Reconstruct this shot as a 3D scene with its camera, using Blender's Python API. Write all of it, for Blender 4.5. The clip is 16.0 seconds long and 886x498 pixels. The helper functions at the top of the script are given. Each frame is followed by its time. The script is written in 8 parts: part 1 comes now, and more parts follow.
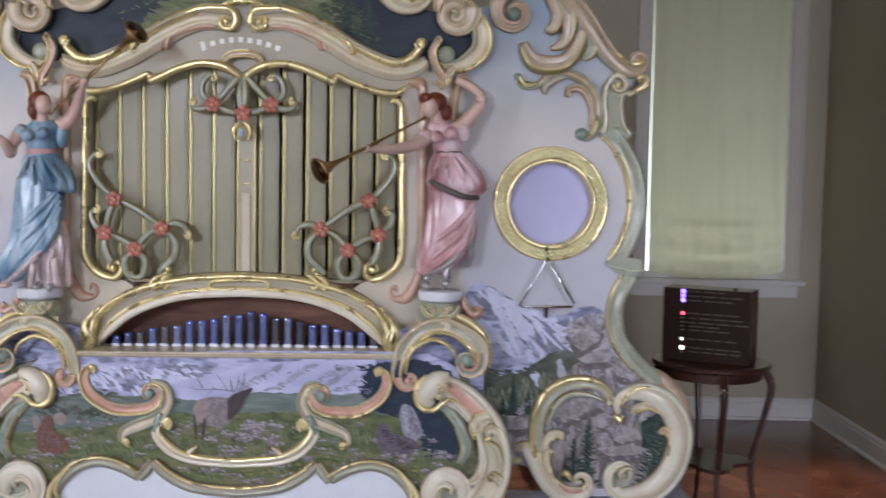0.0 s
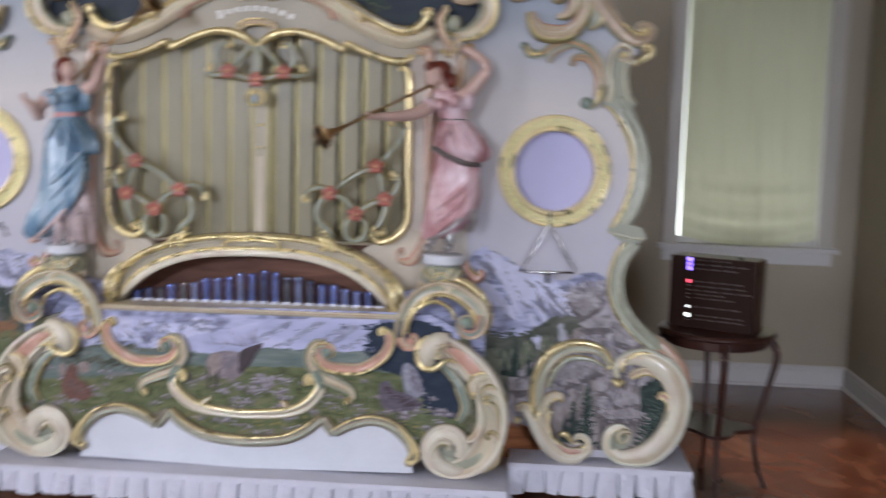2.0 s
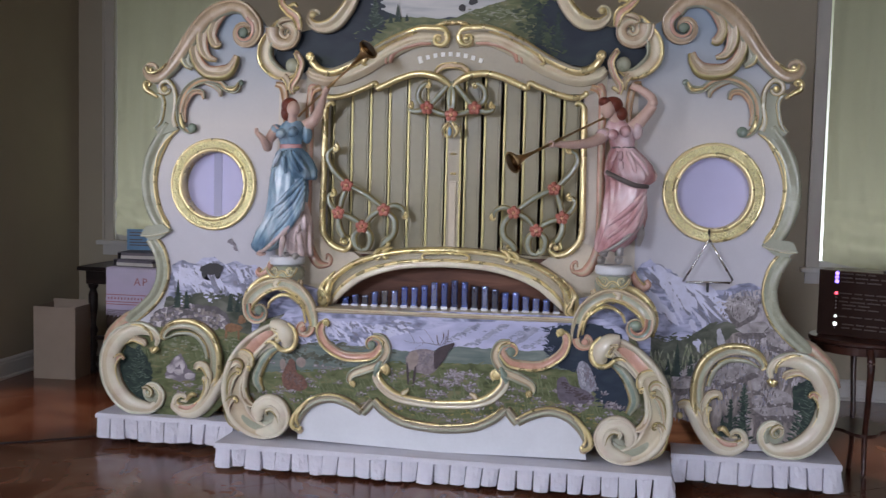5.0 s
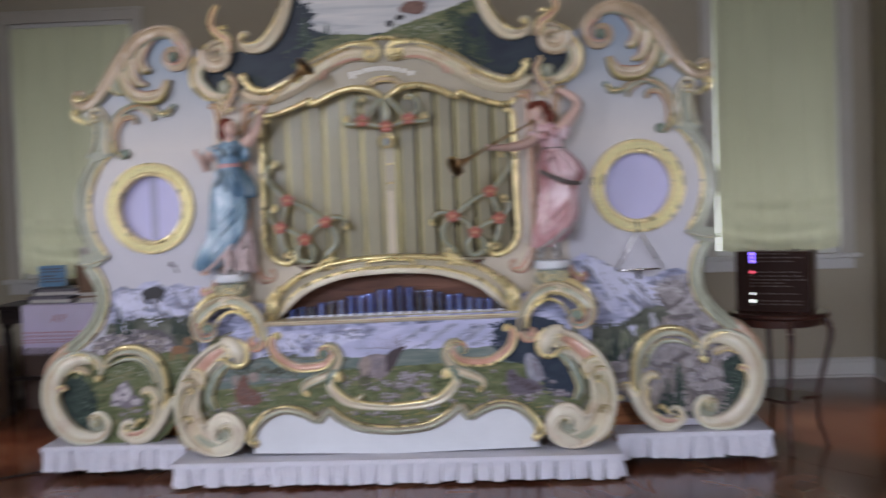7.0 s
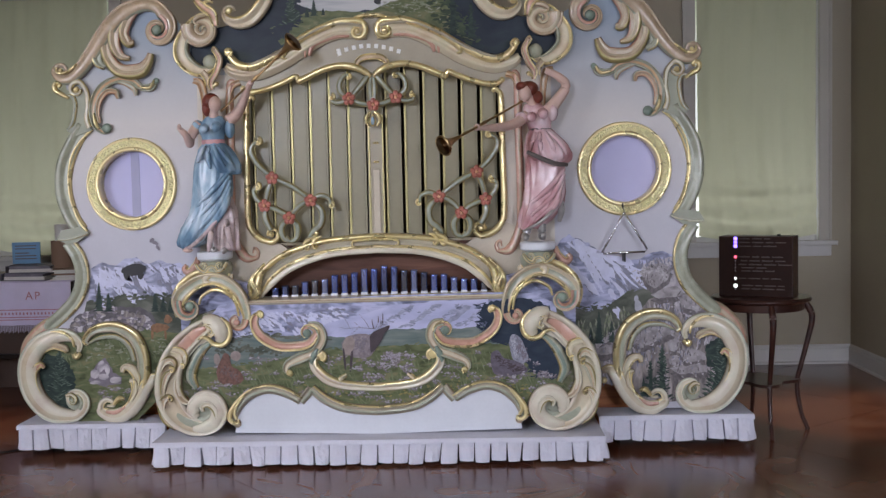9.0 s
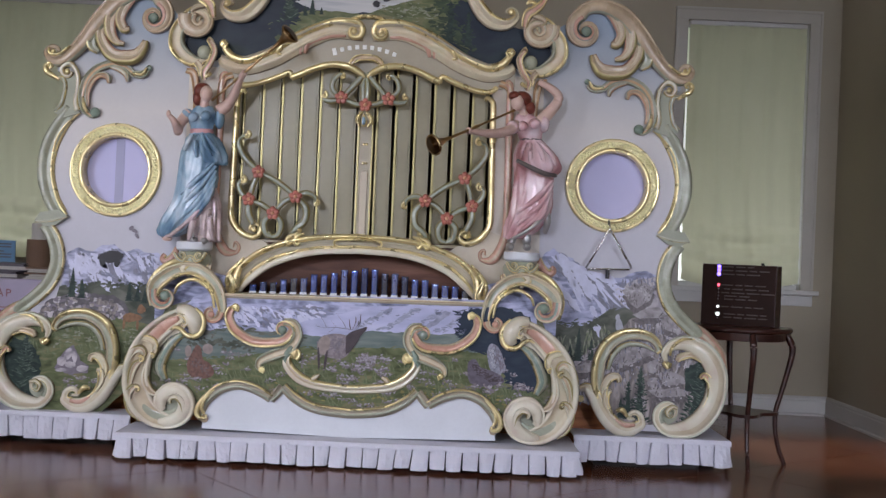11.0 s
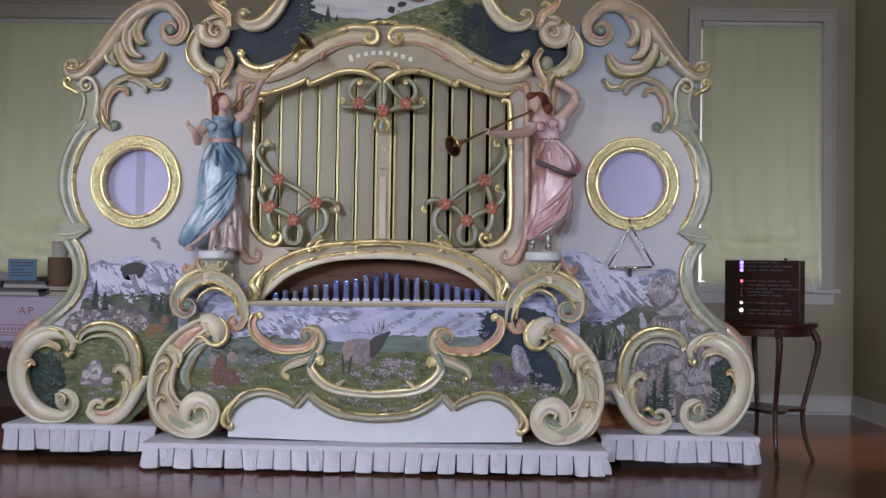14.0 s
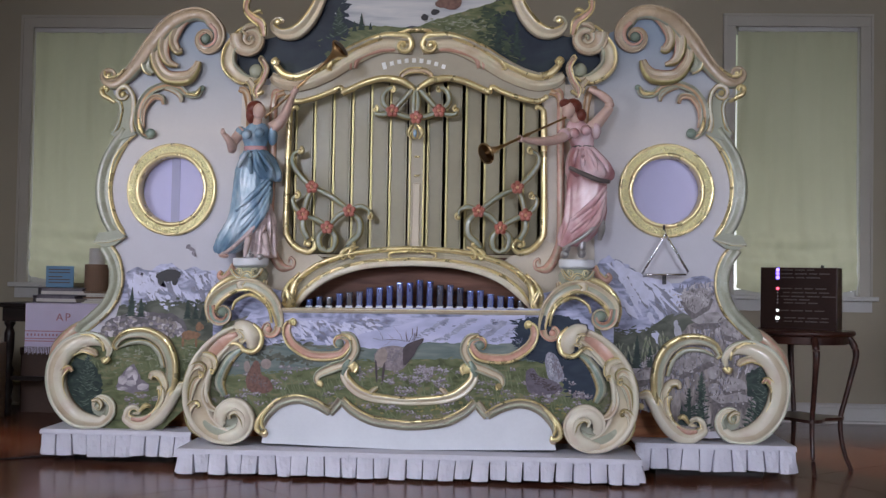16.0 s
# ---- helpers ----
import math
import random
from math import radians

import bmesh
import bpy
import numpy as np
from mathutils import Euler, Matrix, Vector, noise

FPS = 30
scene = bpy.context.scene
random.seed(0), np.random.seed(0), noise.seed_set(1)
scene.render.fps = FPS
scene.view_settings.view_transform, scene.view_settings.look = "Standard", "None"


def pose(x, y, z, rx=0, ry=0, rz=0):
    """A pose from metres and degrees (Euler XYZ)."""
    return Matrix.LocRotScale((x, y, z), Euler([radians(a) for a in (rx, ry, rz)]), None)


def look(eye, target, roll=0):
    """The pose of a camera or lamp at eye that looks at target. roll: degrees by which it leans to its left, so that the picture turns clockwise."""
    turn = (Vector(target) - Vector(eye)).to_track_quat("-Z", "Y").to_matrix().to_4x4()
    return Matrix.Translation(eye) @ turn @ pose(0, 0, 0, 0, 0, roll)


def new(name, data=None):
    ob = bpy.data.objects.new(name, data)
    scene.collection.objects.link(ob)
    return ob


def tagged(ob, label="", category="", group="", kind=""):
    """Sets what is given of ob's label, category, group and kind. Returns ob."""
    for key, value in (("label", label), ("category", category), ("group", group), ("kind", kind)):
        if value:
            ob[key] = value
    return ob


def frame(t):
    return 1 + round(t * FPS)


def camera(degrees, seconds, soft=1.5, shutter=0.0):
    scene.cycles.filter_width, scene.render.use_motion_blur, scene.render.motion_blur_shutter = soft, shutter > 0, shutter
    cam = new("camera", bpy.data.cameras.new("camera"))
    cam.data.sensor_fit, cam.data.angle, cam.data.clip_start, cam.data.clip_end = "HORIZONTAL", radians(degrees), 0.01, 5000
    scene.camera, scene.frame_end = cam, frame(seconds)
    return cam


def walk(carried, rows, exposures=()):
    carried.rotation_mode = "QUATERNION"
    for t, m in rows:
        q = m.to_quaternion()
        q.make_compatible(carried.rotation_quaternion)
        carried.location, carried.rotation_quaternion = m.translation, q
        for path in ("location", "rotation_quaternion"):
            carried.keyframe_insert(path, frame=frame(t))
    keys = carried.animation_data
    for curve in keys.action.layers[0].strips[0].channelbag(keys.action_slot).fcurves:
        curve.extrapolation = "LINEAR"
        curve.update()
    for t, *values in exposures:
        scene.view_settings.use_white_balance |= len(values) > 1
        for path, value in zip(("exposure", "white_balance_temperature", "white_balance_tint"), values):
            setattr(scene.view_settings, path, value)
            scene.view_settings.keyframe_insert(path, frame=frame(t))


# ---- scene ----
cam = camera(44.4, 16.0, soft=1.4, shutter=0.7)
ROWS = [
    (0.0, 0.026, 0.003, 1.566, 85.81, -1.07, -0.20),
    (0.5, 0.140, -0.119, 1.596, 84.81, -1.89, -3.04),
    (1.0, 0.273, -0.143, 1.510, 83.67, -1.76, -6.94),
    (1.5, 0.278, -0.084, 1.520, 83.99, 0.30, -5.83),
    (2.0, 0.363, -0.109, 1.627, 83.30, -1.73, 4.35),
    (2.5, 0.233, -0.254, 1.568, 86.01, -4.87, 7.69),
    (3.0, 0.179, -0.438, 1.601, 85.93, -1.70, 4.46),
    (3.5, 0.147, -0.549, 1.554, 85.33, -0.66, 4.02),
    (4.0, 0.201, -0.623, 1.630, 86.02, -1.26, 8.54),
    (4.5, 0.231, -0.714, 1.589, 85.34, -1.37, 10.67),
    (6.8, -0.225, -1.070, 1.400, 87.91, 0.55, 5.77),
    (7.0, -0.210, -1.068, 1.421, 87.15, 2.07, 3.00),
    (7.5, -0.247, -1.120, 1.455, 86.99, 1.84, -0.93),
    (8.0, -0.269, -1.046, 1.438, 87.46, -0.45, 2.90),
    (8.5, -0.320, -1.038, 1.345, 87.09, -0.74, 3.96),
    (9.0, -0.308, -1.045, 1.387, 86.43, 1.19, 1.28),
    (9.5, -0.370, -1.014, 1.202, 86.80, -1.16, 3.96),
    (9.8, -0.345, -1.000, 1.150, 85.04, -1.09, 1.62),
    (10.0, -0.334, -0.995, 1.116, 86.14, -1.63, 0.94),
    (10.2, -0.315, -1.000, 1.100, 88.46, -2.93, 0.90),
    (12.3, -0.371, -0.994, 0.948, 91.19, -1.28, -1.02),
    (12.5, -0.371, -0.994, 0.948, 91.26, -1.22, -0.70),
    (13.0, -0.371, -0.994, 0.948, 91.21, -0.87, 0.78),
    (13.5, -0.371, -0.994, 0.948, 91.28, -0.94, 1.05),
    (14.0, -0.371, -0.994, 0.948, 91.45, -0.93, 0.92),
    (14.5, -0.371, -0.994, 0.948, 91.29, -1.03, 2.49),
    (15.0, -0.371, -0.994, 0.948, 91.23, -1.04, 3.21),
    (15.5, -0.371, -0.994, 0.948, 91.52, -0.95, 2.98),
    (16.0, -0.371, -0.994, 0.948, 91.80, -0.98, 2.67),
]
walk(cam, [(t, pose(*row)) for t, *row in ROWS], [(t, e, k, 16) for t, e, k in ((0, -0.78, 6220), (0.6, -0.70, 6220), (1.0, -0.66, 6220), (1.5, -0.60, 6220), (2.0, -0.76, 6270), (2.6, -0.94, 6320), (4.0, -0.97, 6320), (7.0, -0.96, 6320), (10.0, -0.95, 6320), (12.5, -0.97, 6270), (16, -1.00, 6270))])

# ---- light ----
world = bpy.data.worlds.new("world")
scene.world = world
world.use_nodes = True
wn = world.node_tree.nodes
sky = wn.new("ShaderNodeTexSky")
sky.sky_type, sky.sun_disc = "NISHITA", False
sky.sun_elevation, sky.sun_rotation = radians(50), radians(200)
wn["Background"].inputs[1].default_value = 0.12
world.node_tree.links.new(sky.outputs[0], wn["Background"].inputs[0])


def lamp(name, kind, m, energy, colour, **more):
    data = bpy.data.lights.new(name, kind)
    data.energy, data.color = energy, colour
    for key, value in more.items():
        if key == "size":
            data.shape, data.size, data.size_y = "RECTANGLE", value[0], value[1]
        elif key == "spread":
            data.spread = radians(value)
        elif key == "spot":
            data.spot_size, data.spot_blend, data.shadow_soft_size = radians(value), 0.8, 0.06
    ob = new(name, data)
    ob.matrix_world = m
    return ob


# daylight assumed from behind the camera; the right and side-wall lamps are added fill
lamp("window_daylight", "AREA", look((-2.5, -2.93, 2.3), (-0.9, 4.4, -0.3)), 90, (0.845, 0.90, 1.0), size=(1.1, 1.5), spread=72)
lamp("window_daylight", "AREA", look((2.3, -2.93, 1.7), (2.05, 6.5, -0.2)), 104, (0.85, 0.90, 1.0), size=(1.1, 1.7), spread=80)
lamp("window_daylight", "AREA", look((-4.06, 1.6, 1.7), (1.0, 6.0, 0.7)), 100, (0.90, 0.93, 1.0), size=(1.1, 1.7), spread=132)
# recessed ceiling lights over the floor beside the organ
for x, y, e in ((1.9, 5.25, 470), (-3.5, 5.0, 420)):
    lamp("downlight", "SPOT", look((x, y, 3.6), (x, y, 0)), e, (1.0, 0.66, 0.42), spot=27)

# added warm spots, no fixture known, tilted at the organ's upper front
for x, e in ((-2.1, 60), (0.45, 25)):
    fill_spot = lamp("accent_light", "SPOT", look((x, 1.7, 3.62), (x * 0.55 - 0.35, 4.5, 1.95)), e, (1.0, 0.785, 0.45), spot=66)
    fill_spot.data.shadow_soft_size = 0.09

# ---- materials ----


def mat(name, colour, rough=0.5, metal=0.0, vary=0.12, scale=9.0, bump=0.12, grain=90.0, coat=0.0):
    """A surface with blotches at one scale and fine grain at another."""
    m = bpy.data.materials.new(name)
    m.use_nodes = True
    n, l = m.node_tree.nodes, m.node_tree.links
    b = n["Principled BSDF"]
    geo = n.new("ShaderNodeNewGeometry")
    big, fine = n.new("ShaderNodeTexNoise"), n.new("ShaderNodeTexNoise")
    big.inputs["Scale"].default_value, big.inputs["Detail"].default_value = scale, 4
    fine.inputs["Scale"].default_value, fine.inputs["Detail"].default_value = grain, 3
    l.new(geo.outputs["Position"], big.inputs["Vector"])
    l.new(geo.outputs["Position"], fine.inputs["Vector"])
    add = n.new("ShaderNodeMath")
    add.operation = "MULTIPLY_ADD"
    l.new(fine.outputs[0], add.inputs[0])
    add.inputs[1].default_value = 0.35
    l.new(big.outputs[0], add.inputs[2])
    ramp = n.new("ShaderNodeValToRGB")
    ramp.color_ramp.elements[0].position, ramp.color_ramp.elements[1].position = 0.42, 0.95
    ramp.color_ramp.elements[0].color = (*[c * (1 - vary) for c in colour], 1)
    ramp.color_ramp.elements[1].color = (*[min(1, c * (1 + vary)) for c in colour], 1)
    l.new(add.outputs[0], ramp.inputs[0])
    l.new(ramp.outputs[0], b.inputs["Base Color"])
    rr = n.new("ShaderNodeMapRange")
    rr.inputs["To Min"].default_value, rr.inputs["To Max"].default_value = max(0.02, rough - 0.1), min(1, rough + 0.12)
    l.new(big.outputs[0], rr.inputs["Value"])
    l.new(rr.outputs[0], b.inputs["Roughness"])
    b.inputs["Metallic"].default_value = metal
    b.inputs["Coat Weight"].default_value = coat
    b.inputs["Coat Roughness"].default_value = 0.22
    if bump:
        bp = n.new("ShaderNodeBump")
        bp.inputs["Strength"].default_value, bp.inputs["Distance"].default_value = bump, 0.01
        l.new(add.outputs[0], bp.inputs["Height"])
        l.new(bp.outputs[0], b.inputs["Normal"])
    return m


def glow(name, colour, strength):
    m = bpy.data.materials.new(name)
    m.use_nodes = True
    b = m.node_tree.nodes["Principled BSDF"]
    b.inputs["Base Color"].default_value = (*colour, 1)
    b.inputs["Emission Color"].default_value = (*colour, 1)
    b.inputs["Emission Strength"].default_value = strength
    return m


def blend(name, low, high, z0, z1, rough=0.5, vary=0.1, scale=6.0, extra=None):
    """Paint that shades from one colour to another with height, as a painter's sky does, broken up by brush marks."""
    m = mat(name, (1, 1, 1), rough, 0, vary, scale, 0.05, 60)
    n, l = m.node_tree.nodes, m.node_tree.links
    b = n["Principled BSDF"]
    geo, sep = n.new("ShaderNodeNewGeometry"), n.new("ShaderNodeSeparateXYZ")
    l.new(geo.outputs["Position"], sep.inputs[0])
    mr = n.new("ShaderNodeMapRange")
    mr.inputs["From Min"].default_value, mr.inputs["From Max"].default_value = z0, z1
    l.new(sep.outputs[2], mr.inputs["Value"])
    r = n.new("ShaderNodeValToRGB")
    r.color_ramp.elements[0].color, r.color_ramp.elements[1].color = (*low, 1), (*high, 1)
    if extra:
        e = r.color_ramp.elements.new(extra[0])
        e.color = (*extra[1], 1)
    l.new(mr.outputs[0], r.inputs[0])
    mix = n.new("ShaderNodeMix")
    mix.data_type, mix.blend_type = "RGBA", "MULTIPLY"
    mix.inputs[0].default_value = 1
    l.new(r.outputs[0], mix.inputs[6])
    src = b.inputs["Base Color"].links[0].from_socket
    l.new(src, mix.inputs[7])
    l.new(mix.outputs[2], b.inputs["Base Color"])
    return m


def mottled(name, stops, scale=(8, 8, 8), turn=0.0, rough=0.6, detail=6.0, bump=0.1, distortion=0.6, metal=0.0, coat=0.0):
    """Several colours strewn by one stretched noise: rock with snow, meadow, foliage, stained floor."""
    m = bpy.data.materials.new(name)
    m.use_nodes = True
    n, l = m.node_tree.nodes, m.node_tree.links
    b = n["Principled BSDF"]
    geo, mp, no = n.new("ShaderNodeNewGeometry"), n.new("ShaderNodeMapping"), n.new("ShaderNodeTexNoise")
    mp.inputs["Rotation"].default_value = (0, radians(turn), 0)
    mp.inputs["Scale"].default_value = scale
    l.new(geo.outputs["Position"], mp.inputs["Vector"])
    l.new(mp.outputs[0], no.inputs["Vector"])
    no.inputs["Scale"].default_value, no.inputs["Detail"].default_value = 1, detail
    no.inputs["Distortion"].default_value = distortion
    r = n.new("ShaderNodeValToRGB")
    while len(r.color_ramp.elements) < len(stops):
        r.color_ramp.elements.new(0.5)
    for e, (p, c) in zip(r.color_ramp.elements, stops):
        e.position, e.color = p, (*c, 1)
    l.new(no.outputs[0], r.inputs[0])
    l.new(r.outputs[0], b.inputs["Base Color"])
    b.inputs["Roughness"].default_value, b.inputs["Metallic"].default_value = rough, metal
    b.inputs["Coat Weight"].default_value, b.inputs["Coat Roughness"].default_value = coat, 0.22
    b.inputs["Specular IOR Level"].default_value = 0.5 if rough < 0.3 else 0.25
    if bump:
        bp = n.new("ShaderNodeBump")
        bp.inputs["Strength"].default_value, bp.inputs["Distance"].default_value = bump, 0.01
        l.new(no.outputs[0], bp.inputs["Height"])
        l.new(bp.outputs[0], b.inputs["Normal"])
    return m


GOLD = mat("gold leaf", (0.80, 0.68, 0.36), 0.28, 0.66, 0.12, 12, 0.015, 40)
NICHE = mottled("dark brown niche board", [(0.3, (0.085, 0.034, 0.020)), (0.55, (0.145, 0.062, 0.038)), (0.75, (0.21, 0.098, 0.060))], (3, 9, 26), rough=0.45, bump=0.05)
OLDGOLD = mat("worn gold paint", (0.40, 0.345, 0.16), 0.38, 0.60, 0.15, 14, 0.02, 70)
WHITE_BASE = mat("white base paint", (0.68, 0.70, 0.745), 0.4, 0, 0.06, 5, 0.05, 60)
EBONY = mottled("black stained wood", [(0.3, (0.008, 0.005, 0.005)), (0.55, (0.016, 0.010, 0.009)), (0.75, (0.028, 0.017, 0.014))], (4, 4, 22), rough=0.35, bump=0.04)
HAMMERED = mat("hammered gold leaf", (0.86, 0.77, 0.42), 0.36, 0.76, 0.22, 90, 0.9, 200)
CREAM = mottled("cream paint", [(0.30, (0.54, 0.43, 0.30)), (0.45, (0.61, 0.52, 0.37)), (0.58, (0.64, 0.57, 0.41)), (0.72, (0.57, 0.54, 0.38))], (9, 9, 9), 0, 0.27, 4, 0.03, 0.3, coat=0.4)
IVORY = mottled("ivory paint", [(0.30, (0.63, 0.53, 0.42)), (0.45, (0.68, 0.62, 0.49)), (0.58, (0.71, 0.66, 0.52)), (0.72, (0.62, 0.62, 0.48))], (9, 9, 9), 0, 0.26, 4, 0.03, 0.3, coat=0.4)
SAGE = mat("sage green paint", (0.37, 0.385, 0.29), 0.26, 0, 0.14, 9, 0.05, 60, 0.5)
TEAL = mat("pale teal paint", (0.20, 0.26, 0.21), 0.26, 0, 0.16, 9, 0.05, 60, 0.5)
ROSE = mat("dusty rose paint", (0.54, 0.31, 0.23), 0.26, 0, 0.16, 9, 0.05, 60, 0.5)
OCHRE = mat("warm ochre paint", (0.50, 0.31, 0.16), 0.30, 0, 0.16, 9, 0.05, 60, 0.4)
TAN = mat("tan paint", (0.48, 0.37, 0.25), 0.26, 0, 0.16, 9, 0.05, 60, 0.5)
PALESAGE = mat("pale sage cream paint", (0.52, 0.525, 0.415), 0.27, 0, 0.12, 9, 0.04, 60, 0.4)
SAGEFLAT = mat("flat sage paint", (0.36, 0.375, 0.29), 0.55, 0, 0.12, 9, 0.04)
CREAMFLAT = mat("flat cream paint", (0.58, 0.51, 0.40), 0.55, 0, 0.1, 7, 0.05)
IVORYFLAT = mat("flat ivory paint", (0.64, 0.58, 0.50), 0.55, 0, 0.1, 7, 0.05)
CORAL = mat("coral flower paint", (0.43, 0.145, 0.105), 0.30, 0, 0.15, 20, 0.08)
AMBER = mat("orange flower centre", (0.62, 0.34, 0.20), 0.35, 0, 0.1, 20, 0.08)
BLUEDROP = mat("pale blue enamel", (0.35, 0.50, 0.66), 0.25, 0, 0.1, 20, 0.05)
GREIGE = mat("greige paint", (0.38, 0.335, 0.245), 0.38, 0, 0.08, 6, 0.06)
# dark umber carving sides: outline shadow and antique wash put into the colour
UMBER = mat("umber wash and outline shadow", (0.27, 0.20, 0.13), 0.45, 0, 0.2)
PIPE = mat("painted pipe wood", (0.275, 0.247, 0.155), 0.36, 0, 0.08, 5, 0.08, 40)
WOOD = mottled("stained case wood", [(0.3, (0.13, 0.045, 0.018)), (0.55, (0.24, 0.09, 0.035)), (0.75, (0.33, 0.14, 0.06))], (3, 9, 26), rough=0.4, bump=0.05)
DARKWOOD = mottled("dark mahogany", [(0.3, (0.022, 0.008, 0.006)), (0.55, (0.045, 0.016, 0.011)), (0.75, (0.075, 0.028, 0.018))], (4, 4, 22), rough=0.28, bump=0.04)
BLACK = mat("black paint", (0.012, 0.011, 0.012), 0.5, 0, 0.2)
# blue of the reflected sky is put into each pipe's nickel colour
CHROME = mat("polished nickel in reflected blue", (0.40, 0.45, 0.76), 0.13, 0.80, 0.45, 25, 0.12)
hue = CHROME.node_tree.nodes.new("ShaderNodeValToRGB")
each = CHROME.node_tree.nodes.new("ShaderNodeObjectInfo")
for p, c in ((0.22, (0.20, 0.22, 0.30)), (0.42, (0.20, 0.28, 0.74)), (0.75, (0.34, 0.43, 0.90))):
    hue.color_ramp.elements.new(p).color = (*c, 1)
hue.color_ramp.elements[0].color, hue.color_ramp.elements[-1].color = (0.30, 0.31, 0.36, 1), (0.46, 0.53, 0.84, 1)
CHROME.node_tree.links.new(each.outputs["Random"], hue.inputs[0])
CHROME.node_tree.links.new(hue.outputs[0], CHROME.node_tree.nodes["Principled BSDF"].inputs["Base Color"])
STEEL = mat("bright steel rod", (0.60, 0.60, 0.60), 0.25, 1.0, 0.08)
BRASS = mat("aged brass", (0.46, 0.31, 0.15), 0.30, 1.0, 0.2)
MEMBRANE = mat("lavender cloth", (0.55, 0.54, 0.80), 0.75, 0, 0.05, 4, 0.1, 300)
# cloth colour darkened where a post behind it dims the light
MEMBRANE_DIM = mat("lavender cloth dimmed by a post", (0.40, 0.40, 0.58), 0.75, 0, 0.05, 4, 0.1, 300)
LINEN = mat("white skirt linen", (0.66, 0.655, 0.735), 0.8, 0, 0.06, 10, 0.25, 220)
WALLPAINT = mat("greige wall paint", (0.385, 0.34, 0.255), 0.75, 0, 0.05, 2.5, 0.06, 260)
TRIM = mat("white trim paint", (0.56, 0.55, 0.53), 0.35, 0, 0.04, 4, 0.03)
# off-white trim, darkened in colour for the shade on the window casings
CASING = mat("trim paint in shade", (0.46, 0.43, 0.37), 0.40, 0, 0.05, 4, 0.03)
# unseen ceiling, tinted so that it bounces warm light onto the organ
CEIL = mat("warm bounce ceiling paint", (0.60, 0.495, 0.29), 0.85, 0, 0.03)

# ---- building helpers ----
X0, YO = -0.777, 4.6
LEFT_RIGHT = (1, -1)


def mesh_ob(name, verts, faces, mats, parent=None, idx=None, label="", smooth=True):
    me = bpy.data.meshes.new(name)
    me.from_pydata([tuple(v) for v in verts], [], faces)
    for m in mats:
        me.materials.append(m)
    if idx is not None:
        me.polygons.foreach_set("material_index", idx)
    me.polygons.foreach_set("use_smooth", [smooth] * len(me.polygons))
    me.update()
    ob = new(name, me)
    if parent:
        ob.parent = parent
    if label:
        tagged(ob, label)
    return ob


def part(name, bm, material, parent, label="", smooth=False):
    """One bmesh as one mesh object under a thing or a part."""
    bmesh.ops.recalc_face_normals(bm, faces=bm.faces)
    me = bpy.data.meshes.new(name)
    for f in bm.faces:
        f.smooth = smooth
    bm.to_mesh(me)
    bm.free()
    for m in material if isinstance(material, (list, tuple)) else [material]:
        me.materials.append(m)
    ob = new(name, me)
    if parent:
        ob.parent = parent
    if label:
        tagged(ob, label)
    return ob


def thing(name, x, y, z, label, category, group="", kind="", turn=0):
    ob = new(name)
    ob.matrix_world = pose(x, y, z, 0, 0, turn)
    return tagged(ob, label, category, group, kind)


def add_box(bm, x0, x1, y0, y1, z0, z1, bevel=0.0, mat_i=0):
    made = bmesh.ops.create_cube(bm, size=1)["verts"]
    for v in made:
        v.co = Vector(((x0 + x1) / 2 + v.co.x * (x1 - x0), (y0 + y1) / 2 + v.co.y * (y1 - y0), (z0 + z1) / 2 + v.co.z * (z1 - z0)))
    faces = {f for v in made for f in v.link_faces}
    for f in faces:
        f.material_index = mat_i
    if bevel:
        bmesh.ops.bevel(bm, geom=list({e for v in made for e in v.link_edges}), offset=bevel, segments=2, affect="EDGES", profile=0.6)
    return bm


def box(x0, x1, y0, y1, z0, z1, bevel=0.0):
    return add_box(bmesh.new(), x0, x1, y0, y1, z0, z1, bevel)


def add_lathe(bm, profile, centre=(0, 0, 0), n=24, axis="z", mat_i=0):
    """A turned form: profile of (radius, height)."""
    rings = []
    for r, h in profile:
        ring = []
        for i in range(n):
            a = 2 * math.pi * i / n
            p = (r * math.cos(a), r * math.sin(a), h) if axis == "z" else (r * math.cos(a), -h, r * math.sin(a))
            ring.append(bm.verts.new(Vector(centre) + Vector(p)))
        rings.append(ring)
    for a, b in zip(rings, rings[1:]):
        for i in range(n):
            f = bm.faces.new((a[i], a[(i + 1) % n], b[(i + 1) % n], b[i]))
            f.material_index = mat_i
    for ring in (rings[0], rings[-1]):
        f = bm.faces.new(ring)
        f.material_index = mat_i
    return bm


def add_tube(bm, pts, radii, n=10, mat_i=0, flat=1.0):
    """A round limb or rod through the points."""
    pts = [Vector(p) for p in pts]
    rings, up = [], Vector((0, 0, 1))
    for i, p in enumerate(pts):
        t = (pts[min(i + 1, len(pts) - 1)] - pts[max(i - 1, 0)]).normalized()
        side = t.cross(up if abs(t.z) < 0.95 else Vector((0, 1, 0))).normalized()
        other = t.cross(side).normalized()
        r = radii[i] if isinstance(radii, (list, tuple)) else radii
        rings.append([bm.verts.new(p + side * r * math.cos(a) + other * r * flat * math.sin(a)) for a in (2 * math.pi * k / n for k in range(n))])
    for a, b in zip(rings, rings[1:]):
        for i in range(n):
            f = bm.faces.new((a[i], a[(i + 1) % n], b[(i + 1) % n], b[i]))
            f.material_index = mat_i
    for ring in (rings[0], rings[-1]):
        f = bm.faces.new(ring)
        f.material_index = mat_i
    return bm


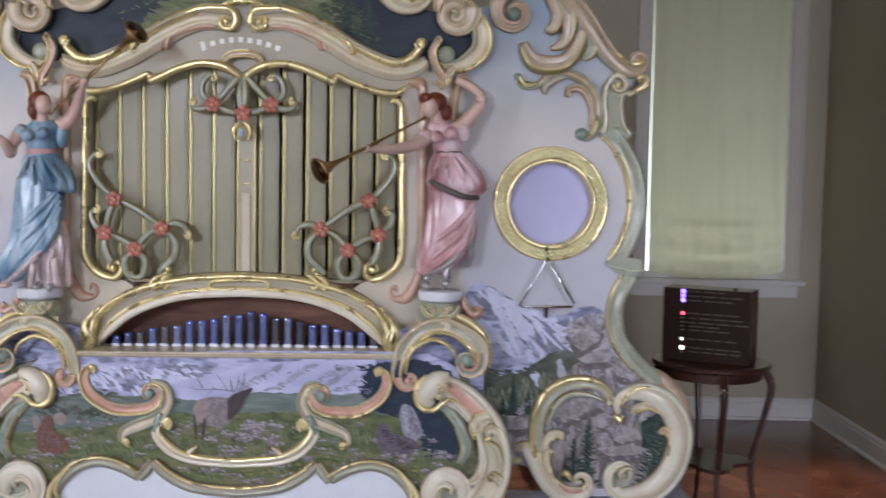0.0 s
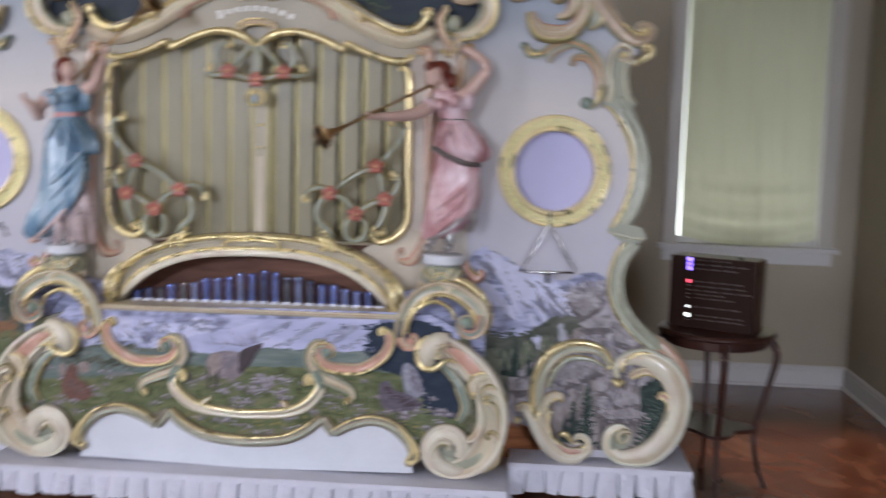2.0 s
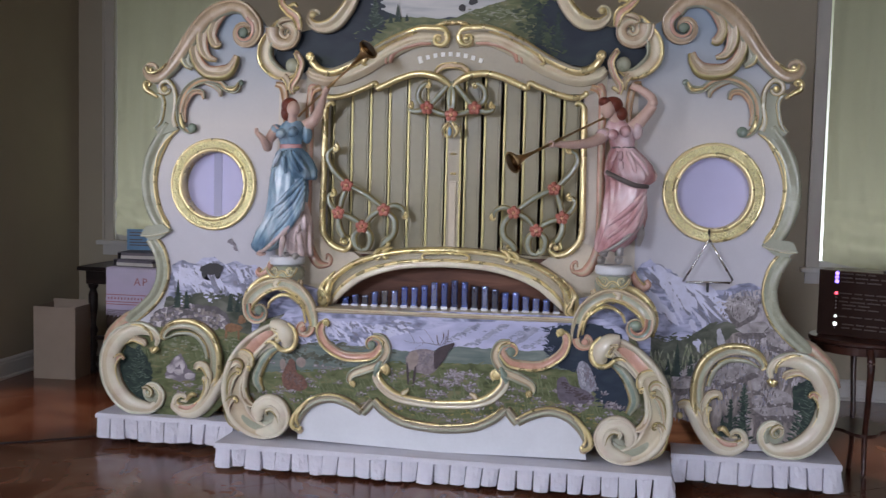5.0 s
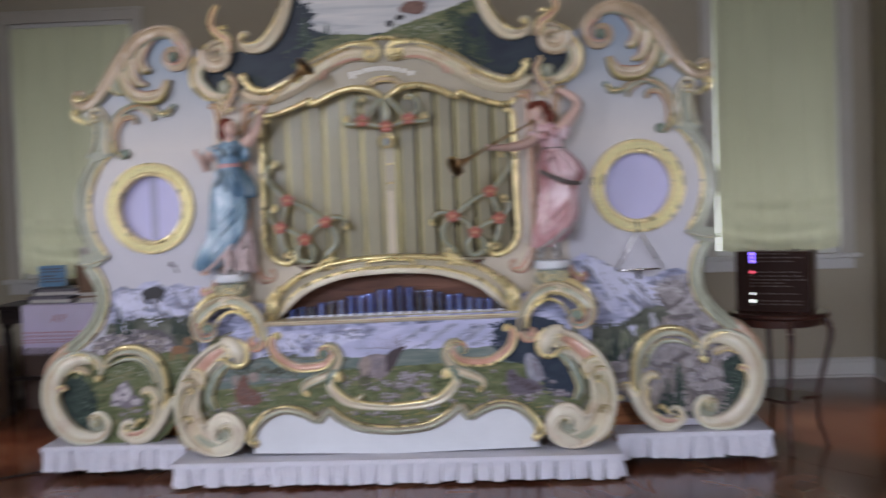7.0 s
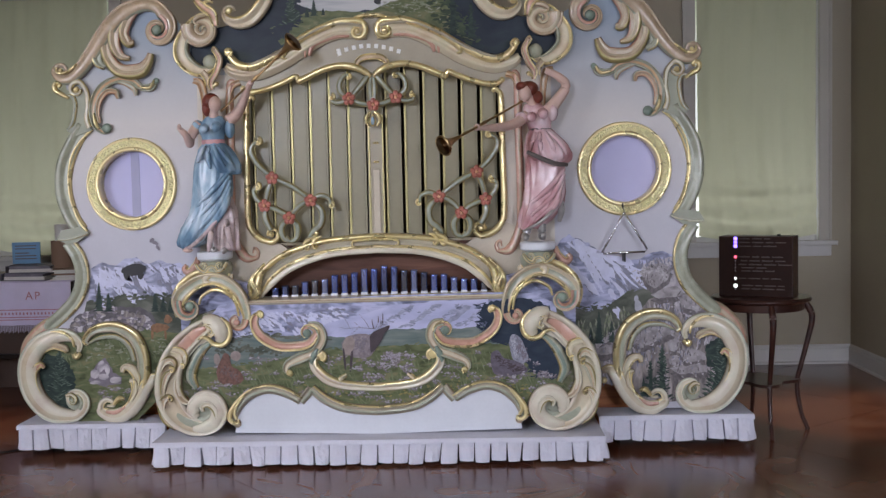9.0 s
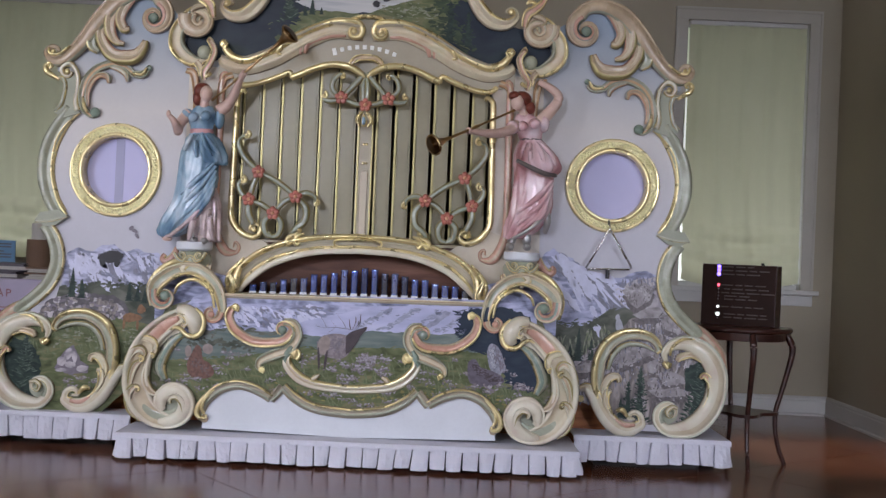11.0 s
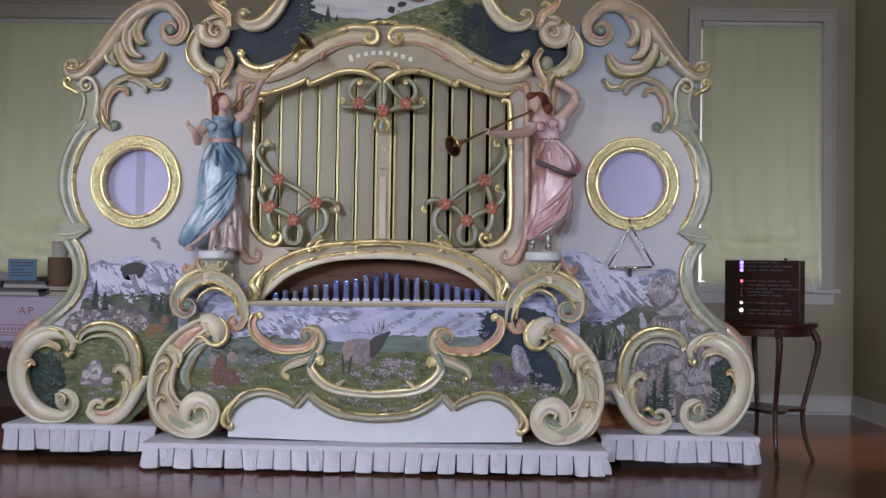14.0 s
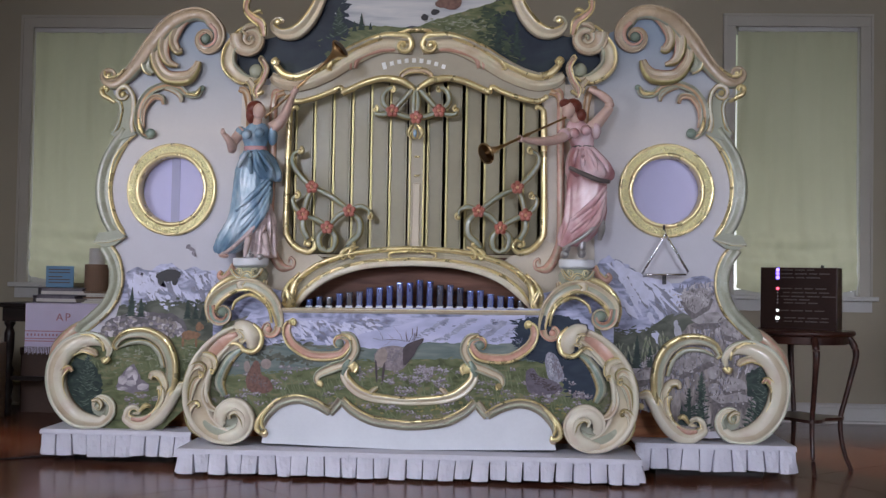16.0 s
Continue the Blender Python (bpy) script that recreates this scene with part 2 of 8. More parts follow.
def add_ball(bm, c, r, mat_i=0, n=12):
    r = r if isinstance(r, (tuple, list)) else (r, r, r)
    made = bmesh.ops.create_uvsphere(bm, u_segments=n, v_segments=max(6, n * 2 // 3), radius=1)["verts"]
    for v in made:
        v.co = Vector((c[0] + v.co.x * r[0], c[1] + v.co.y * r[1], c[2] + v.co.z * r[2]))
    for f in {f for v in made for f in v.link_faces}:
        f.material_index = mat_i
    return bm


def glide(pts, steps=6):
    """A smooth line through points of any number of coordinates."""
    p = [np.array(q, float) for q in pts]
    p = [2 * p[0] - p[1]] + p + [2 * p[-1] - p[-2]]
    out = []
    for a, b, c, d in zip(p, p[1:], p[2:], p[3:]):
        for k in range(steps):
            t = k / steps
            out.append(0.5 * (2 * b + (c - a) * t + (2 * a - 5 * b + 4 * c - d) * t * t + (3 * b - a - 3 * c + d) * t ** 3))
    out.append(p[-2])
    return out


def vol(centre, r, start, turns, way, width=0.34, inner=0.2):
    """A volute from its rim to its eye; start in degrees, way +1 turns left."""
    n = max(5, int(turns * 11))
    out = []
    for k in range(n + 1):
        u = k / n
        rr = r * (1 - (1 - inner) * u ** 0.85)
        a = radians(start) + way * u * turns * 2 * math.pi
        out.append((centre[0] + rr * math.cos(a), centre[1] + rr * math.sin(a), max(rr, 0.3 * r) * width))
    return out


def rev(p):
    return list(reversed(p))


# cross-sections: (across, height) pairs, with the paint of the strip that follows: 0 side, 1 right rim, 2 body, 3 channel, 4 left rim
COVE = [(-1, 0, 0), (-1, .5, 1), (-.93, .82, 1), (-.80, .97, 1), (-.66, .90, 1), (-.52, .6, 2), (-.3, .47, 3), (0, .42, 3), (.3, .47, 2), (.52, .6, 4), (.66, .90, 4), (.80, .97, 4), (.93, .82, 4), (1, .5, 0), (1, 0, 0)]
ROUND = [(-1, 0, 0), (-.97, .3, 1), (-.85, .58, 1), (-.6, .83, 2), (-.3, .97, 3), (0, 1, 3), (.3, .97, 2), (.6, .83, 4), (.85, .58, 4), (.97, .3, 0), (1, 0, 0)]
RIDGE = [(-1, 0, 0), (-1, .3, 1), (-.8, .6, 2), (-.45, .62, 2), (-.25, .5, 3), (-.05, .62, 3), (.2, .9, 2), (.5, 1, 4), (.8, .92, 4), (1, .55, 0), (1, 0, 0)]
STEP = [(-1, 0, 0), (-1, .35, 2), (-.6, .4, 2), (-.55, .6, 3), (-.15, .62, 3), (-.1, .5, 2), (.35, .55, 2), (.55, .8, 4), (.7, 1, 4), (.9, 1, 4), (1, .7, 0), (1, 0, 0)]

ARCH = [(-1, 0, 0), (-1, .60, 2), (-.93, .66, 2), (-.52, .68, 2), (-.46, .58, 1), (-.38, .72, 1), (-.24, .72, 1), (-.16, .54, 3), (-.02, .50, 3), (.03, .54, 3), (.08, .50, 3), (.22, .50, 3), (.27, .54, 3), (.32, .50, 3), (.46, .52, 4), (.56, .78, 4), (.72, 1, 4), (.90, .88, 4), (1, .5, 0), (1, 0, 0)]

HOOP = [(-1, 0, 0), (-1, .5, 1), (-.9, .85, 1), (-.65, 1, 1), (-.35, .92, 1), (-.12, .62, 2), (.05, .5, 3), (.45, .46, 3), (.6, .6, 4), (.8, .72, 4), (.95, .55, 4), (1, .3, 0), (1, 0, 0)]
PLUMP = [(-1, 0, 0), (-1, .35, 1), (-.93, .62, 1), (-.75, .85, 2), (-.4, .98, 2), (-.05, 1, 3), (.25, .94, 3), (.5, .80, 2), (.64, .66, 2), (.72, .70, 4), (.84, .80, 4), (.95, .62, 4), (1, .3, 0), (1, 0, 0)]
CRADLE = [(-1, 0, 0), (-1, .4, 1), (-.93, .66, 1), (-.82, .76, 1), (-.70, .70, 2), (-.58, .50, 3), (-.2, .45, 3), (.2, .47, 3), (.42, .55, 2), (.52, .86, 4), (.66, .99, 4), (.82, 1, 4), (.94, .78, 4), (1, .4, 0), (1, 0, 0)]
LIP = [(-1, 0, 0), (-1, .35, 1), (-.85, .6, 1), (-.65, .62, 2), (-.45, .5, 2), (-.1, .46, 3), (.25, .5, 2), (.42, .7, 4), (.55, .93, 4), (.75, 1, 4), (.92, .85, 4), (1, .5, 0), (1, 0, 0)]


def carve(name, pts, d, parent, mats, rise=0.75, prof=COVE, both=True, steps=6, lift=0.003, label=""):
    """A carved moulding along a line on the front at depth d; mats as (side, right rim, body, channel, left rim)."""
    kept = [pts[0]]
    for q in pts[1:]:
        if math.dist(q[:2], kept[-1][:2]) < 0.0105:
            kept.pop()
        kept.append(q)
    line = glide(kept if len(kept) > 2 else pts, steps)
    made = []
    for sgn in LEFT_RIGHT if both else (1,):
        verts, faces, idx = [], [], []
        k = len(prof)
        for i, q in enumerate(line):
            a, b = line[max(i - 1, 0)], line[min(i + 1, len(line) - 1)]
            t = np.array([b[0] - a[0], b[1] - a[1]])
            t /= max(1e-9, np.hypot(*t))
            nx, nz = -t[1], t[0]
            w = max(0.0012, q[2])
            for s, h, _ in prof:
                verts.append((sgn * (q[0] + nx * w * s), -d - h * (w * rise * 1.3 + lift), q[1] + nz * w * s))
        for i in range(len(line) - 1):
            for j in range(k - 1):
                f = (i * k + j, i * k + j + 1, (i + 1) * k + j + 1, (i + 1) * k + j)
                faces.append(f if sgn > 0 else f[::-1])
                idx.append(prof[j][2])
        for e, ring in ((0, range(k)), (1, range((len(line) - 1) * k, len(line) * k))):
            f = tuple(ring)
            faces.append(f if (e == 1) == (sgn > 0) else f[::-1])
            idx.append(2)
        # sides are always umber, to draw a shadow line round the carving
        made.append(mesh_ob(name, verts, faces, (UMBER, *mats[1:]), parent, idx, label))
    return made


def boss(name, c, r, d, parent, material, both=True, flat=0.7):
    """A round carved button."""
    for sgn in LEFT_RIGHT if both else (1,):
        bm = bmesh.new()
        add_ball(bm, (sgn * c[0], -d, c[1]), (r, r * flat, r))
        part(name, bm, material, parent, smooth=True)


def board(name, outline, d, thick, parent, material, both=False, steps=0, bevel=0.0, label=""):
    """A sawn board with the outline (x, z), its front at depth d."""
    pts = [tuple(q[:2]) for q in (glide(outline + outline[:1], steps)[:-1] if steps else outline)]
    made = []
    for sgn in LEFT_RIGHT if both else (1,):
        bm = bmesh.new()
        face = bm.faces.new([bm.verts.new((sgn * x, -d, z)) for x, z in pts])
        if thick:
            got = bmesh.ops.extrude_face_region(bm, geom=[face])["geom"]
            for v in got:
                if isinstance(v, bmesh.types.BMVert):
                    v.co.y += thick
        bmesh.ops.triangulate(bm, faces=[f for f in bm.faces if len(f.verts) > 4])
        made.append(part(name, bm, material, parent, label))
    return made


def mirrored(pts):
    """A half line from the middle outwards, made whole."""
    return [(-q[0], *q[1:]) for q in reversed(pts) if q[0] > 1e-4] + [q for q in pts if q[0] >= -1e-4]

# ---- room ----
FLOORMAT = mottled("stained concrete floor", [(0.30, (0.070, 0.021, 0.012)), (0.42, (0.125, 0.042, 0.022)), (0.52, (0.165, 0.068, 0.040)), (0.60, (0.195, 0.095, 0.060)), (0.72, (0.225, 0.120, 0.080))], (2.6, 2.0, 1), rough=0.19, bump=0.012, detail=7, distortion=1.1)
bm = box(-4.2, 4.35, -3.05, 7.0, -0.1, 0.0)
part("floor", bm, FLOORMAT, None)
tagged(bpy.data.objects["floor"], "glossy reddish brown stained concrete floor", "floor", kind="structure")


def structure(name, bm, material, label, category="wall"):
    return tagged(part(name, bm, material, None), label, category, kind="structure")


H = 3.7
W1 = (1.35, 2.235, 0.90, 2.84)     # opening of the window beside the table: x0, x1, z0, z1
W2 = (-3.82, -2.89, 0.90, 2.80)
bm = bmesh.new()
for x0, x1, z0, z1 in ((-4.24, W2[0], 0, H), (W2[0], W2[1], 0, W2[2]), (W2[0], W2[1], W2[3], H), (W2[1], W1[0], 0, H), (W1[0], W1[1], 0, W1[2]), (W1[0], W1[1], W1[3], H), (W1[1], 2.62, 0, H)):
    add_box(bm, x0, x1, 6.9, 7.04, z0, z1)
structure("wall_north", bm, WALLPAINT, "greige painted wall with two shaded windows")
bm = box(2.47, 2.62, 4.49, 6.9, 0, H)
structure("wall_east", bm, WALLPAINT, "plain greige painted wall beside the organ")
structure("wall_alcove", box(2.62, 4.3, 4.49, 4.62, 0, H), WALLPAINT, "plain greige painted wall")
structure("wall_far_east", box(4.3, 4.42, -3, 4.62, 0, H), WALLPAINT, "plain greige painted wall")
structure("wall_south", box(-4.24, 4.42, -3.12, -3.0, 0, H), WALLPAINT, "plain greige painted wall")
structure("wall_west", box(-4.24, -4.12, -3.12, 7.04, 0, H), WALLPAINT, "plain greige painted wall")
structure("ceiling", box(-4.24, 4.42, -3.12, 7.04, H, H + 0.1), CEIL, "plain ceiling out of view, tinted for warm bounce", "ceiling")


def skirting(name, p, q, side):
    """A tall baseboard from p to q with a stepped top; side is the way it faces."""
    bm = bmesh.new()
    (ax, ay), (bx, by) = p, q
    prof = [(0, 0), (0.030, 0), (0.030, 0.012), (0.018, 0.02), (0.018, 0.105), (0.014, 0.112), (0.014, 0.124), (0.006, 0.136), (0, 0.14)]
    rows = []
    for x, y in (p, q):
        rows.append([bm.verts.new((x + side[0] * o, y + side[1] * o, h)) for o, h in prof])
    for i in range(len(prof) - 1):
        bm.faces.new((rows[0][i], rows[0][i + 1], rows[1][i + 1], rows[1][i]))
    for r in rows:
        bm.faces.new(r)
    return structure(name, bm, TRIM, "tall white painted baseboard", "baseboard")


skirting("baseboard_north", (-4.12, 6.9), (2.47, 6.9), (0, -1))
skirting("baseboard_east", (2.47, 6.9), (2.47, 4.46), (-1, 0))
skirting("baseboard_end", (2.44, 4.49), (4.3, 4.49), (0, -1))
skirting("baseboard_west", (-4.12, -3), (-4.12, 6.9), (1, 0))

SHADE = mat("green-lit linen shade", (0.57, 0.57, 0.44), 0.85, 0, 0.06, 3, 0.3, 160)
nt = SHADE.node_tree
tr, mx = nt.nodes.new("ShaderNodeBsdfTranslucent"), nt.nodes.new("ShaderNodeMixShader")
tr.inputs[0].default_value = (0.63, 0.62, 0.47, 1)
mx.inputs[0].default_value = 0.55
nt.links.new(nt.nodes["Principled BSDF"].outputs[0], mx.inputs[1])
nt.links.new(tr.outputs[0], mx.inputs[2])
nt.links.new(mx.outputs[0], nt.nodes["Material Output"].inputs["Surface"])
GLASS = bpy.data.materials.new("window glass")
GLASS.use_nodes = True
GLASS.node_tree.nodes["Principled BSDF"].inputs["Transmission Weight"].default_value = 1
GLASS.node_tree.nodes["Principled BSDF"].inputs["Roughness"].default_value = 0.02
# glowing board for daylight behind the shades, made dimmer towards the top
OUTSIDE = blend("daylight glow beyond", (0.84, 0.90, 0.86), (0.15, 0.165, 0.12), 0.7, 2.7, 1.0, 0.05, 2.0)
b = OUTSIDE.node_tree.nodes["Principled BSDF"]
OUTSIDE.node_tree.links.new(b.inputs["Base Color"].links[0].from_socket, b.inputs["Emission Color"])
b.inputs["Emission Strength"].default_value = 4.7


def window(name, w, label):
    x0, x1, z0, z1 = w
    root = thing(name, (x0 + x1) / 2, 6.9, z0, label, "window", kind="structure")
    hx, h = (x1 - x0) / 2, z1 - z0
    t = 0.09
    for s in LEFT_RIGHT:
        bm = box(*sorted((s * hx, s * (hx + t))), -0.022, 0.0, 0, h, 0.003)
        add_box(bm, *sorted((s * (hx + t - 0.018), s * (hx + t))), -0.032, -0.022, 0, h + t, 0.002)
        part("casing", bm, CASING, root)
    bm = box(-hx - t, hx + t, -0.022, 0.0, h, h + t, 0.003)
    add_box(bm, -hx - t, hx + t, -0.034, -0.022, h + t - 0.02, h + t, 0.002)
    part("casing", bm, CASING, root)
    part("window_sill", box(-hx - t - 0.03, hx + t + 0.03, -0.075, 0.0, -0.03, 0.002, 0.006), TRIM, root)
    part("apron", box(-hx - t, hx + t, -0.02, 0.0, -0.11, -0.031, 0.003), TRIM, root)
    for s in LEFT_RIGHT:
        part("jamb", box(*sorted((s * (hx - 0.003), s * (hx + 0.001))), 0.001, 0.139, 0.003, h - 0.001), TRIM, root)
    bm = bmesh.new()
    for s in LEFT_RIGHT:
        add_box(bm, *sorted((s * (hx - 0.010), s * (hx - 0.0035))), 0.05, 0.10, 0, h, 0.002)
    for z in (0.02, h - 0.02):
        add_box(bm, -hx + 0.011, hx - 0.011, 0.052, 0.098, z - 0.02, z + 0.02, 0.004)
    part("window_frame", bm, TRIM, root)
    pane = part("pane", box(-hx + 0.03, hx - 0.03, 0.072, 0.076, 0.03, h - 0.03), GLASS, root)
    pane.visible_shadow = False
    return root


window("window_1", W1, "tall window with white trim behind a linen shade")
window("window_2", W2, "tall window with white trim behind a linen shade")
for w in (W1, W2):
    bd = structure("backdrop", box(w[0] - 0.5, w[1] + 0.5, 7.5, 7.52, 0.2, 3.6), OUTSIDE, "glowing board for the daylight outside the window", "backdrop")


def shade(w, drop, shift):
    """A soft fold-up fabric blind, slack at its hem."""
    x0, x1, z0, z1 = w
    root = thing("window_shade", (x0 + x1) / 2 + shift, 6.912, z1 - 0.02, "pale linen soft-fold shade hanging in the window", "window shade", "window shades")
    hx = (x1 - x0) / 2 - 0.016
    nx, nz = 56, 80
    verts, faces = [], []
    L = z1 - z0 - 0.02
    for j in range(nz + 1):
        v = j / nz
        for i in range(nx + 1):
            u = i / nx * 2 - 1
            sag = drop * (1 - u * u) * max(0, (v - 0.75) / 0.25) ** 1.5
            fold = 0.034 * math.sin(max(0, v + 0.015 * u * u - 0.79) / 0.21 * 2.5 * math.pi * 2) * (v > 0.79) * (0.6 + 0.4 * math.cos(u * 2.2))
            y = -fold + 0.008 * math.sin(u * 7 + v * 3) + 0.006 * math.sin(u * 17 + 1 + v) + 0.004 * math.sin(u * 31 + 2 * math.sin(v * 4)) + 0.003 * math.sin(v * 21 + u * 2)
            hem = L - 0.05
            verts.append((u * hx * (1 - 0.003 * v), y - 0.012 * (v > 0.82), -v * hem - sag))
    for j in range(nz):
        for i in range(nx):
            a = j * (nx + 1) + i
            faces.append((a, a + 1, a + nx + 2, a + nx + 1))
    mesh_ob("fabric", verts, faces, [SHADE], root)
    part("headrail", box(-hx, hx, -0.015, 0.02, -0.012, 0.018, 0.004), TRIM, root)


shade(W1, 0.05, 0.004)
shade(W2, 0.05, -0.007)

o = thing("power_outlet", 2.47, 5.73, 0.455, "white wall power outlet with a cover plate", "outlet")
part("cover_plate", box(-0.007, 0, -0.036, 0.036, -0.06, 0.06, 0.003), TRIM, o)
for z in (-0.02, 0.02):
    part("socket", box(-0.010, -0.0072, -0.016, 0.016, z - 0.014, z + 0.014, 0.001), IVORY, o)

# ---- band organ: case and boards ----
from mathutils.geometry import delaunay_2d_cdt
organ = thing("band_organ", X0, YO, 0, "cream and gold carved fairground band organ with painted mountain scenes", "band organ")
# shade between and behind the pipes, put into a dark olive colour
GAPSHADE = mat("dark olive gap shade", (0.035, 0.026, 0.014), 0.6, 0, 0.2)
LEAF = (TAN, ROSE, TAN, CREAM, OLDGOLD)
ALLGOLD = (GOLD, GOLD, GOLD, GOLD, GOLD)


def snail(name, c, r, d):
    """A gilt knob carved as a small volute."""
    boss(name, c, r, d, organ, GOLD, flat=0.45)
    carve(name, vol(c, r * 1.05, 250, 1.3, -1, 0.34, 0.1), d + r * 0.18, organ, ALLGOLD, 1.1, ROUND, steps=4)

part("case", box(-0.95, 0.95, 0.30, 0.95, 0.02, 2.0, 0.006), WOOD, organ, "dark stained wooden organ case")
# black inner boards paint in the dark of the pipe recess
for s in LEFT_RIGHT:
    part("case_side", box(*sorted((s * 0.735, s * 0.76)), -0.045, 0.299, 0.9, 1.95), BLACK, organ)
# case wood coloured brighter and more orange for the light falling on it
LITWOOD = mottled("case wood in orange light", [(0.3, (0.22, 0.075, 0.028)), (0.55, (0.38, 0.145, 0.055)), (0.75, (0.48, 0.21, 0.09))], (3, 9, 26), rough=0.35, bump=0.05)
part("base_board", box(-1.50, 1.50, 0.06, 0.10, 0.03, 0.34, 0.003), LITWOOD, organ, "reddish wooden base board behind the scrolls")
part("chest_back", box(-0.734, 0.734, 0.26, 0.298, 1.1, 1.98), GAPSHADE, organ, "back board behind the pipes in a dark shade colour")
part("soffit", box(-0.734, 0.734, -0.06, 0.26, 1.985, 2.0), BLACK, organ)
part("chest_floor", box(-0.734, 0.734, -0.06, 0.26, 1.085, 1.099), CREAM, organ)
WING = [(0.635, 2.170), (0.921, 2.201), (1.000, 2.245), (1.048, 2.311), (1.176, 2.361), (1.304, 2.313), (1.419, 2.175), (1.497, 2.055), (1.605, 2.004), (1.594, 1.929), (1.521, 1.912), (1.510, 1.817), (1.579, 1.703), (1.636, 1.575), (1.654, 1.433), (1.627, 1.290), (1.578, 1.184), (1.645, 1.157), (1.584, 1.062), (1.552, 0.976), (1.578, 0.849), (1.666, 0.752), (1.770, 0.683), (1.854, 0.572), (1.875, 0.418), (1.820, 0.270), (1.698, 0.200), (1.382, 0.193), (1.283, 0.264), (1.198, 0.341), (0.661, 0.329)]
PAINT_SKY = blend("painted sky", (0.54, 0.53, 0.59), (0.27, 0.34, 0.43), 1.20, 2.22, 0.42, 0.08, 5.0, (0.5, (0.60, 0.565, 0.545)))
RC, R1, R2 = (1.268, 1.432), 0.2382, 0.1722      # round opening: centre, outer and inner radius of its ring


def wing_panel(sgn):
    """The side board, 5 cm thick, with its round opening sawn through."""
    hole = [(RC[0] + (R2 + 0.004) * math.cos(2 * math.pi * k / 64), RC[1] + (R2 + 0.004) * math.sin(2 * math.pi * k / 64)) for k in range(64)]
    n = len(WING)
    loops = [list(range(n)), list(range(n, n + 64))]
    co, _, tris, *_ = delaunay_2d_cdt([Vector(q) for q in WING + hole], [], loops, 1, 1e-6)
    tris = [f for f in tris if (sum((co[i] for i in f), Vector((0, 0))) / 3 - Vector(RC)).length > R2 - 0.002]
    bm = bmesh.new()
    front = [bm.verts.new((sgn * q.x, -0.08, q.y)) for q in co]
    back = [bm.verts.new((sgn * q.x, -0.03, q.y)) for q in co]
    for f in tris:
        bm.faces.new([front[i] for i in f])
        bm.faces.new([back[i] for i in reversed(f)])
    for loop in loops:
        for a, b in zip(loop, loop[1:] + loop[:1]):
            bm.faces.new((front[a], front[b], back[b], back[a]))
    return part("wing_panel", bm, PAINT_SKY, organ, "white and pale blue painted side wing")


wings = [wing_panel(s) for s in LEFT_RIGHT]

# frieze over the pipes, stiles beside them, spandrels under them
upper = [(-0.008, 2.219), (0.174, 2.203), (0.319, 2.149), (0.464, 2.063), (0.608, 1.998), (0.751, 1.993)]
lower = [(0.752, 1.907), (0.655, 1.889), (0.552, 1.888), (0.466, 1.916), (0.382, 1.953), (0.374, 1.924), (0.293, 1.961), (0.177, 1.997), (0.077, 1.988), (-0.003, 1.935)]
half = [(max(0, q[0]), q[1]) for q in upper + lower]
half[0], half[-1] = (0, half[0][1]), (0, half[-1][1])
frieze = half + [(-q[0], q[1]) for q in reversed(half) if q[0] > 1e-6]
board("frieze", frieze, 0.115, 0.05, organ, GREIGE, label="greige frieze board over the pipes")
board("stile", [(0.643, 1.964), (0.899, 1.966), (0.911, 1.051), (0.879, 0.879), (0.723, 0.877), (0.657, 0.961), (0.607, 1.046), (0.564, 1.088), (0.620, 1.131), (0.653, 1.203)], 0.10, 0.05, organ, IVORYFLAT, both=True, label="ivory upright beside the pipes")
board("spandrel", [(0.012, 1.105), (0.193, 1.096), (0.336, 1.073), (0.436, 1.049), (0.493, 1.092), (0.578, 1.105), (0.654, 1.175), (0.762, 1.134), (0.768, 0.679), (0.627, 0.676), (0.599, 0.818), (0.553, 0.888), (0.452, 0.966), (0.337, 1.007), (0.194, 1.027), (0.013, 1.036)], 0.105, 0.06, organ, CREAMFLAT, both=True)

# niche of the chime pipes
part("niche_back", box(-0.62, 0.62, -0.03, -0.01, 0.766, 1.13), NICHE, organ, "brown wooden back of the chime niche")
part("niche_floor", box(-0.62, 0.62, -0.20, -0.03, 0.766, 0.774), DARKWOOD, organ)

# ---- pipes ----
for s in LEFT_RIGHT:
    for k in range(7):
        x = s * (0.096 + k * 0.0976) - 0.002 * s
        w = 0.0400 if s > 0 else 0.0450
        bm = bmesh.new()
        top = 1.985
        # the body takes the gap shade colour, only the front is pipe paint
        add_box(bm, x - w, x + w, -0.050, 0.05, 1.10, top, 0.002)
        p = part("organ_pipe", bm, GAPSHADE, organ)
        part("pipe_front", box(x - w - 0.0005, x + w + 0.0005, -0.0552, -0.0502, 1.10, top - 0.001, 0.002), PIPE, p)
        part("gilt_edge", box(x - w - 0.001, x - w + 0.0110, -0.063, -0.0555, 1.10, top - 0.002, 0.002), OLDGOLD, p)
        part("pipe_face", box(x - w + 0.017, x + w - 0.010, -0.059, -0.0552, 1.10, top - 0.002, 0.0015), PIPE, p)
part("organ_pipe", box(-0.042, 0.042, -0.05, 0.02, 1.10, 1.985, 0.003), PIPE, organ)
post = part("center_post", box(-0.031, 0.043, -0.088, -0.056, 1.10, 1.74, 0.006), GREIGE, organ, "flat ivory pilaster before the pipes")
part("fillet", box(-0.012, 0.024, -0.097, -0.0885, 1.10, 1.455, 0.005), CREAMFLAT, post)
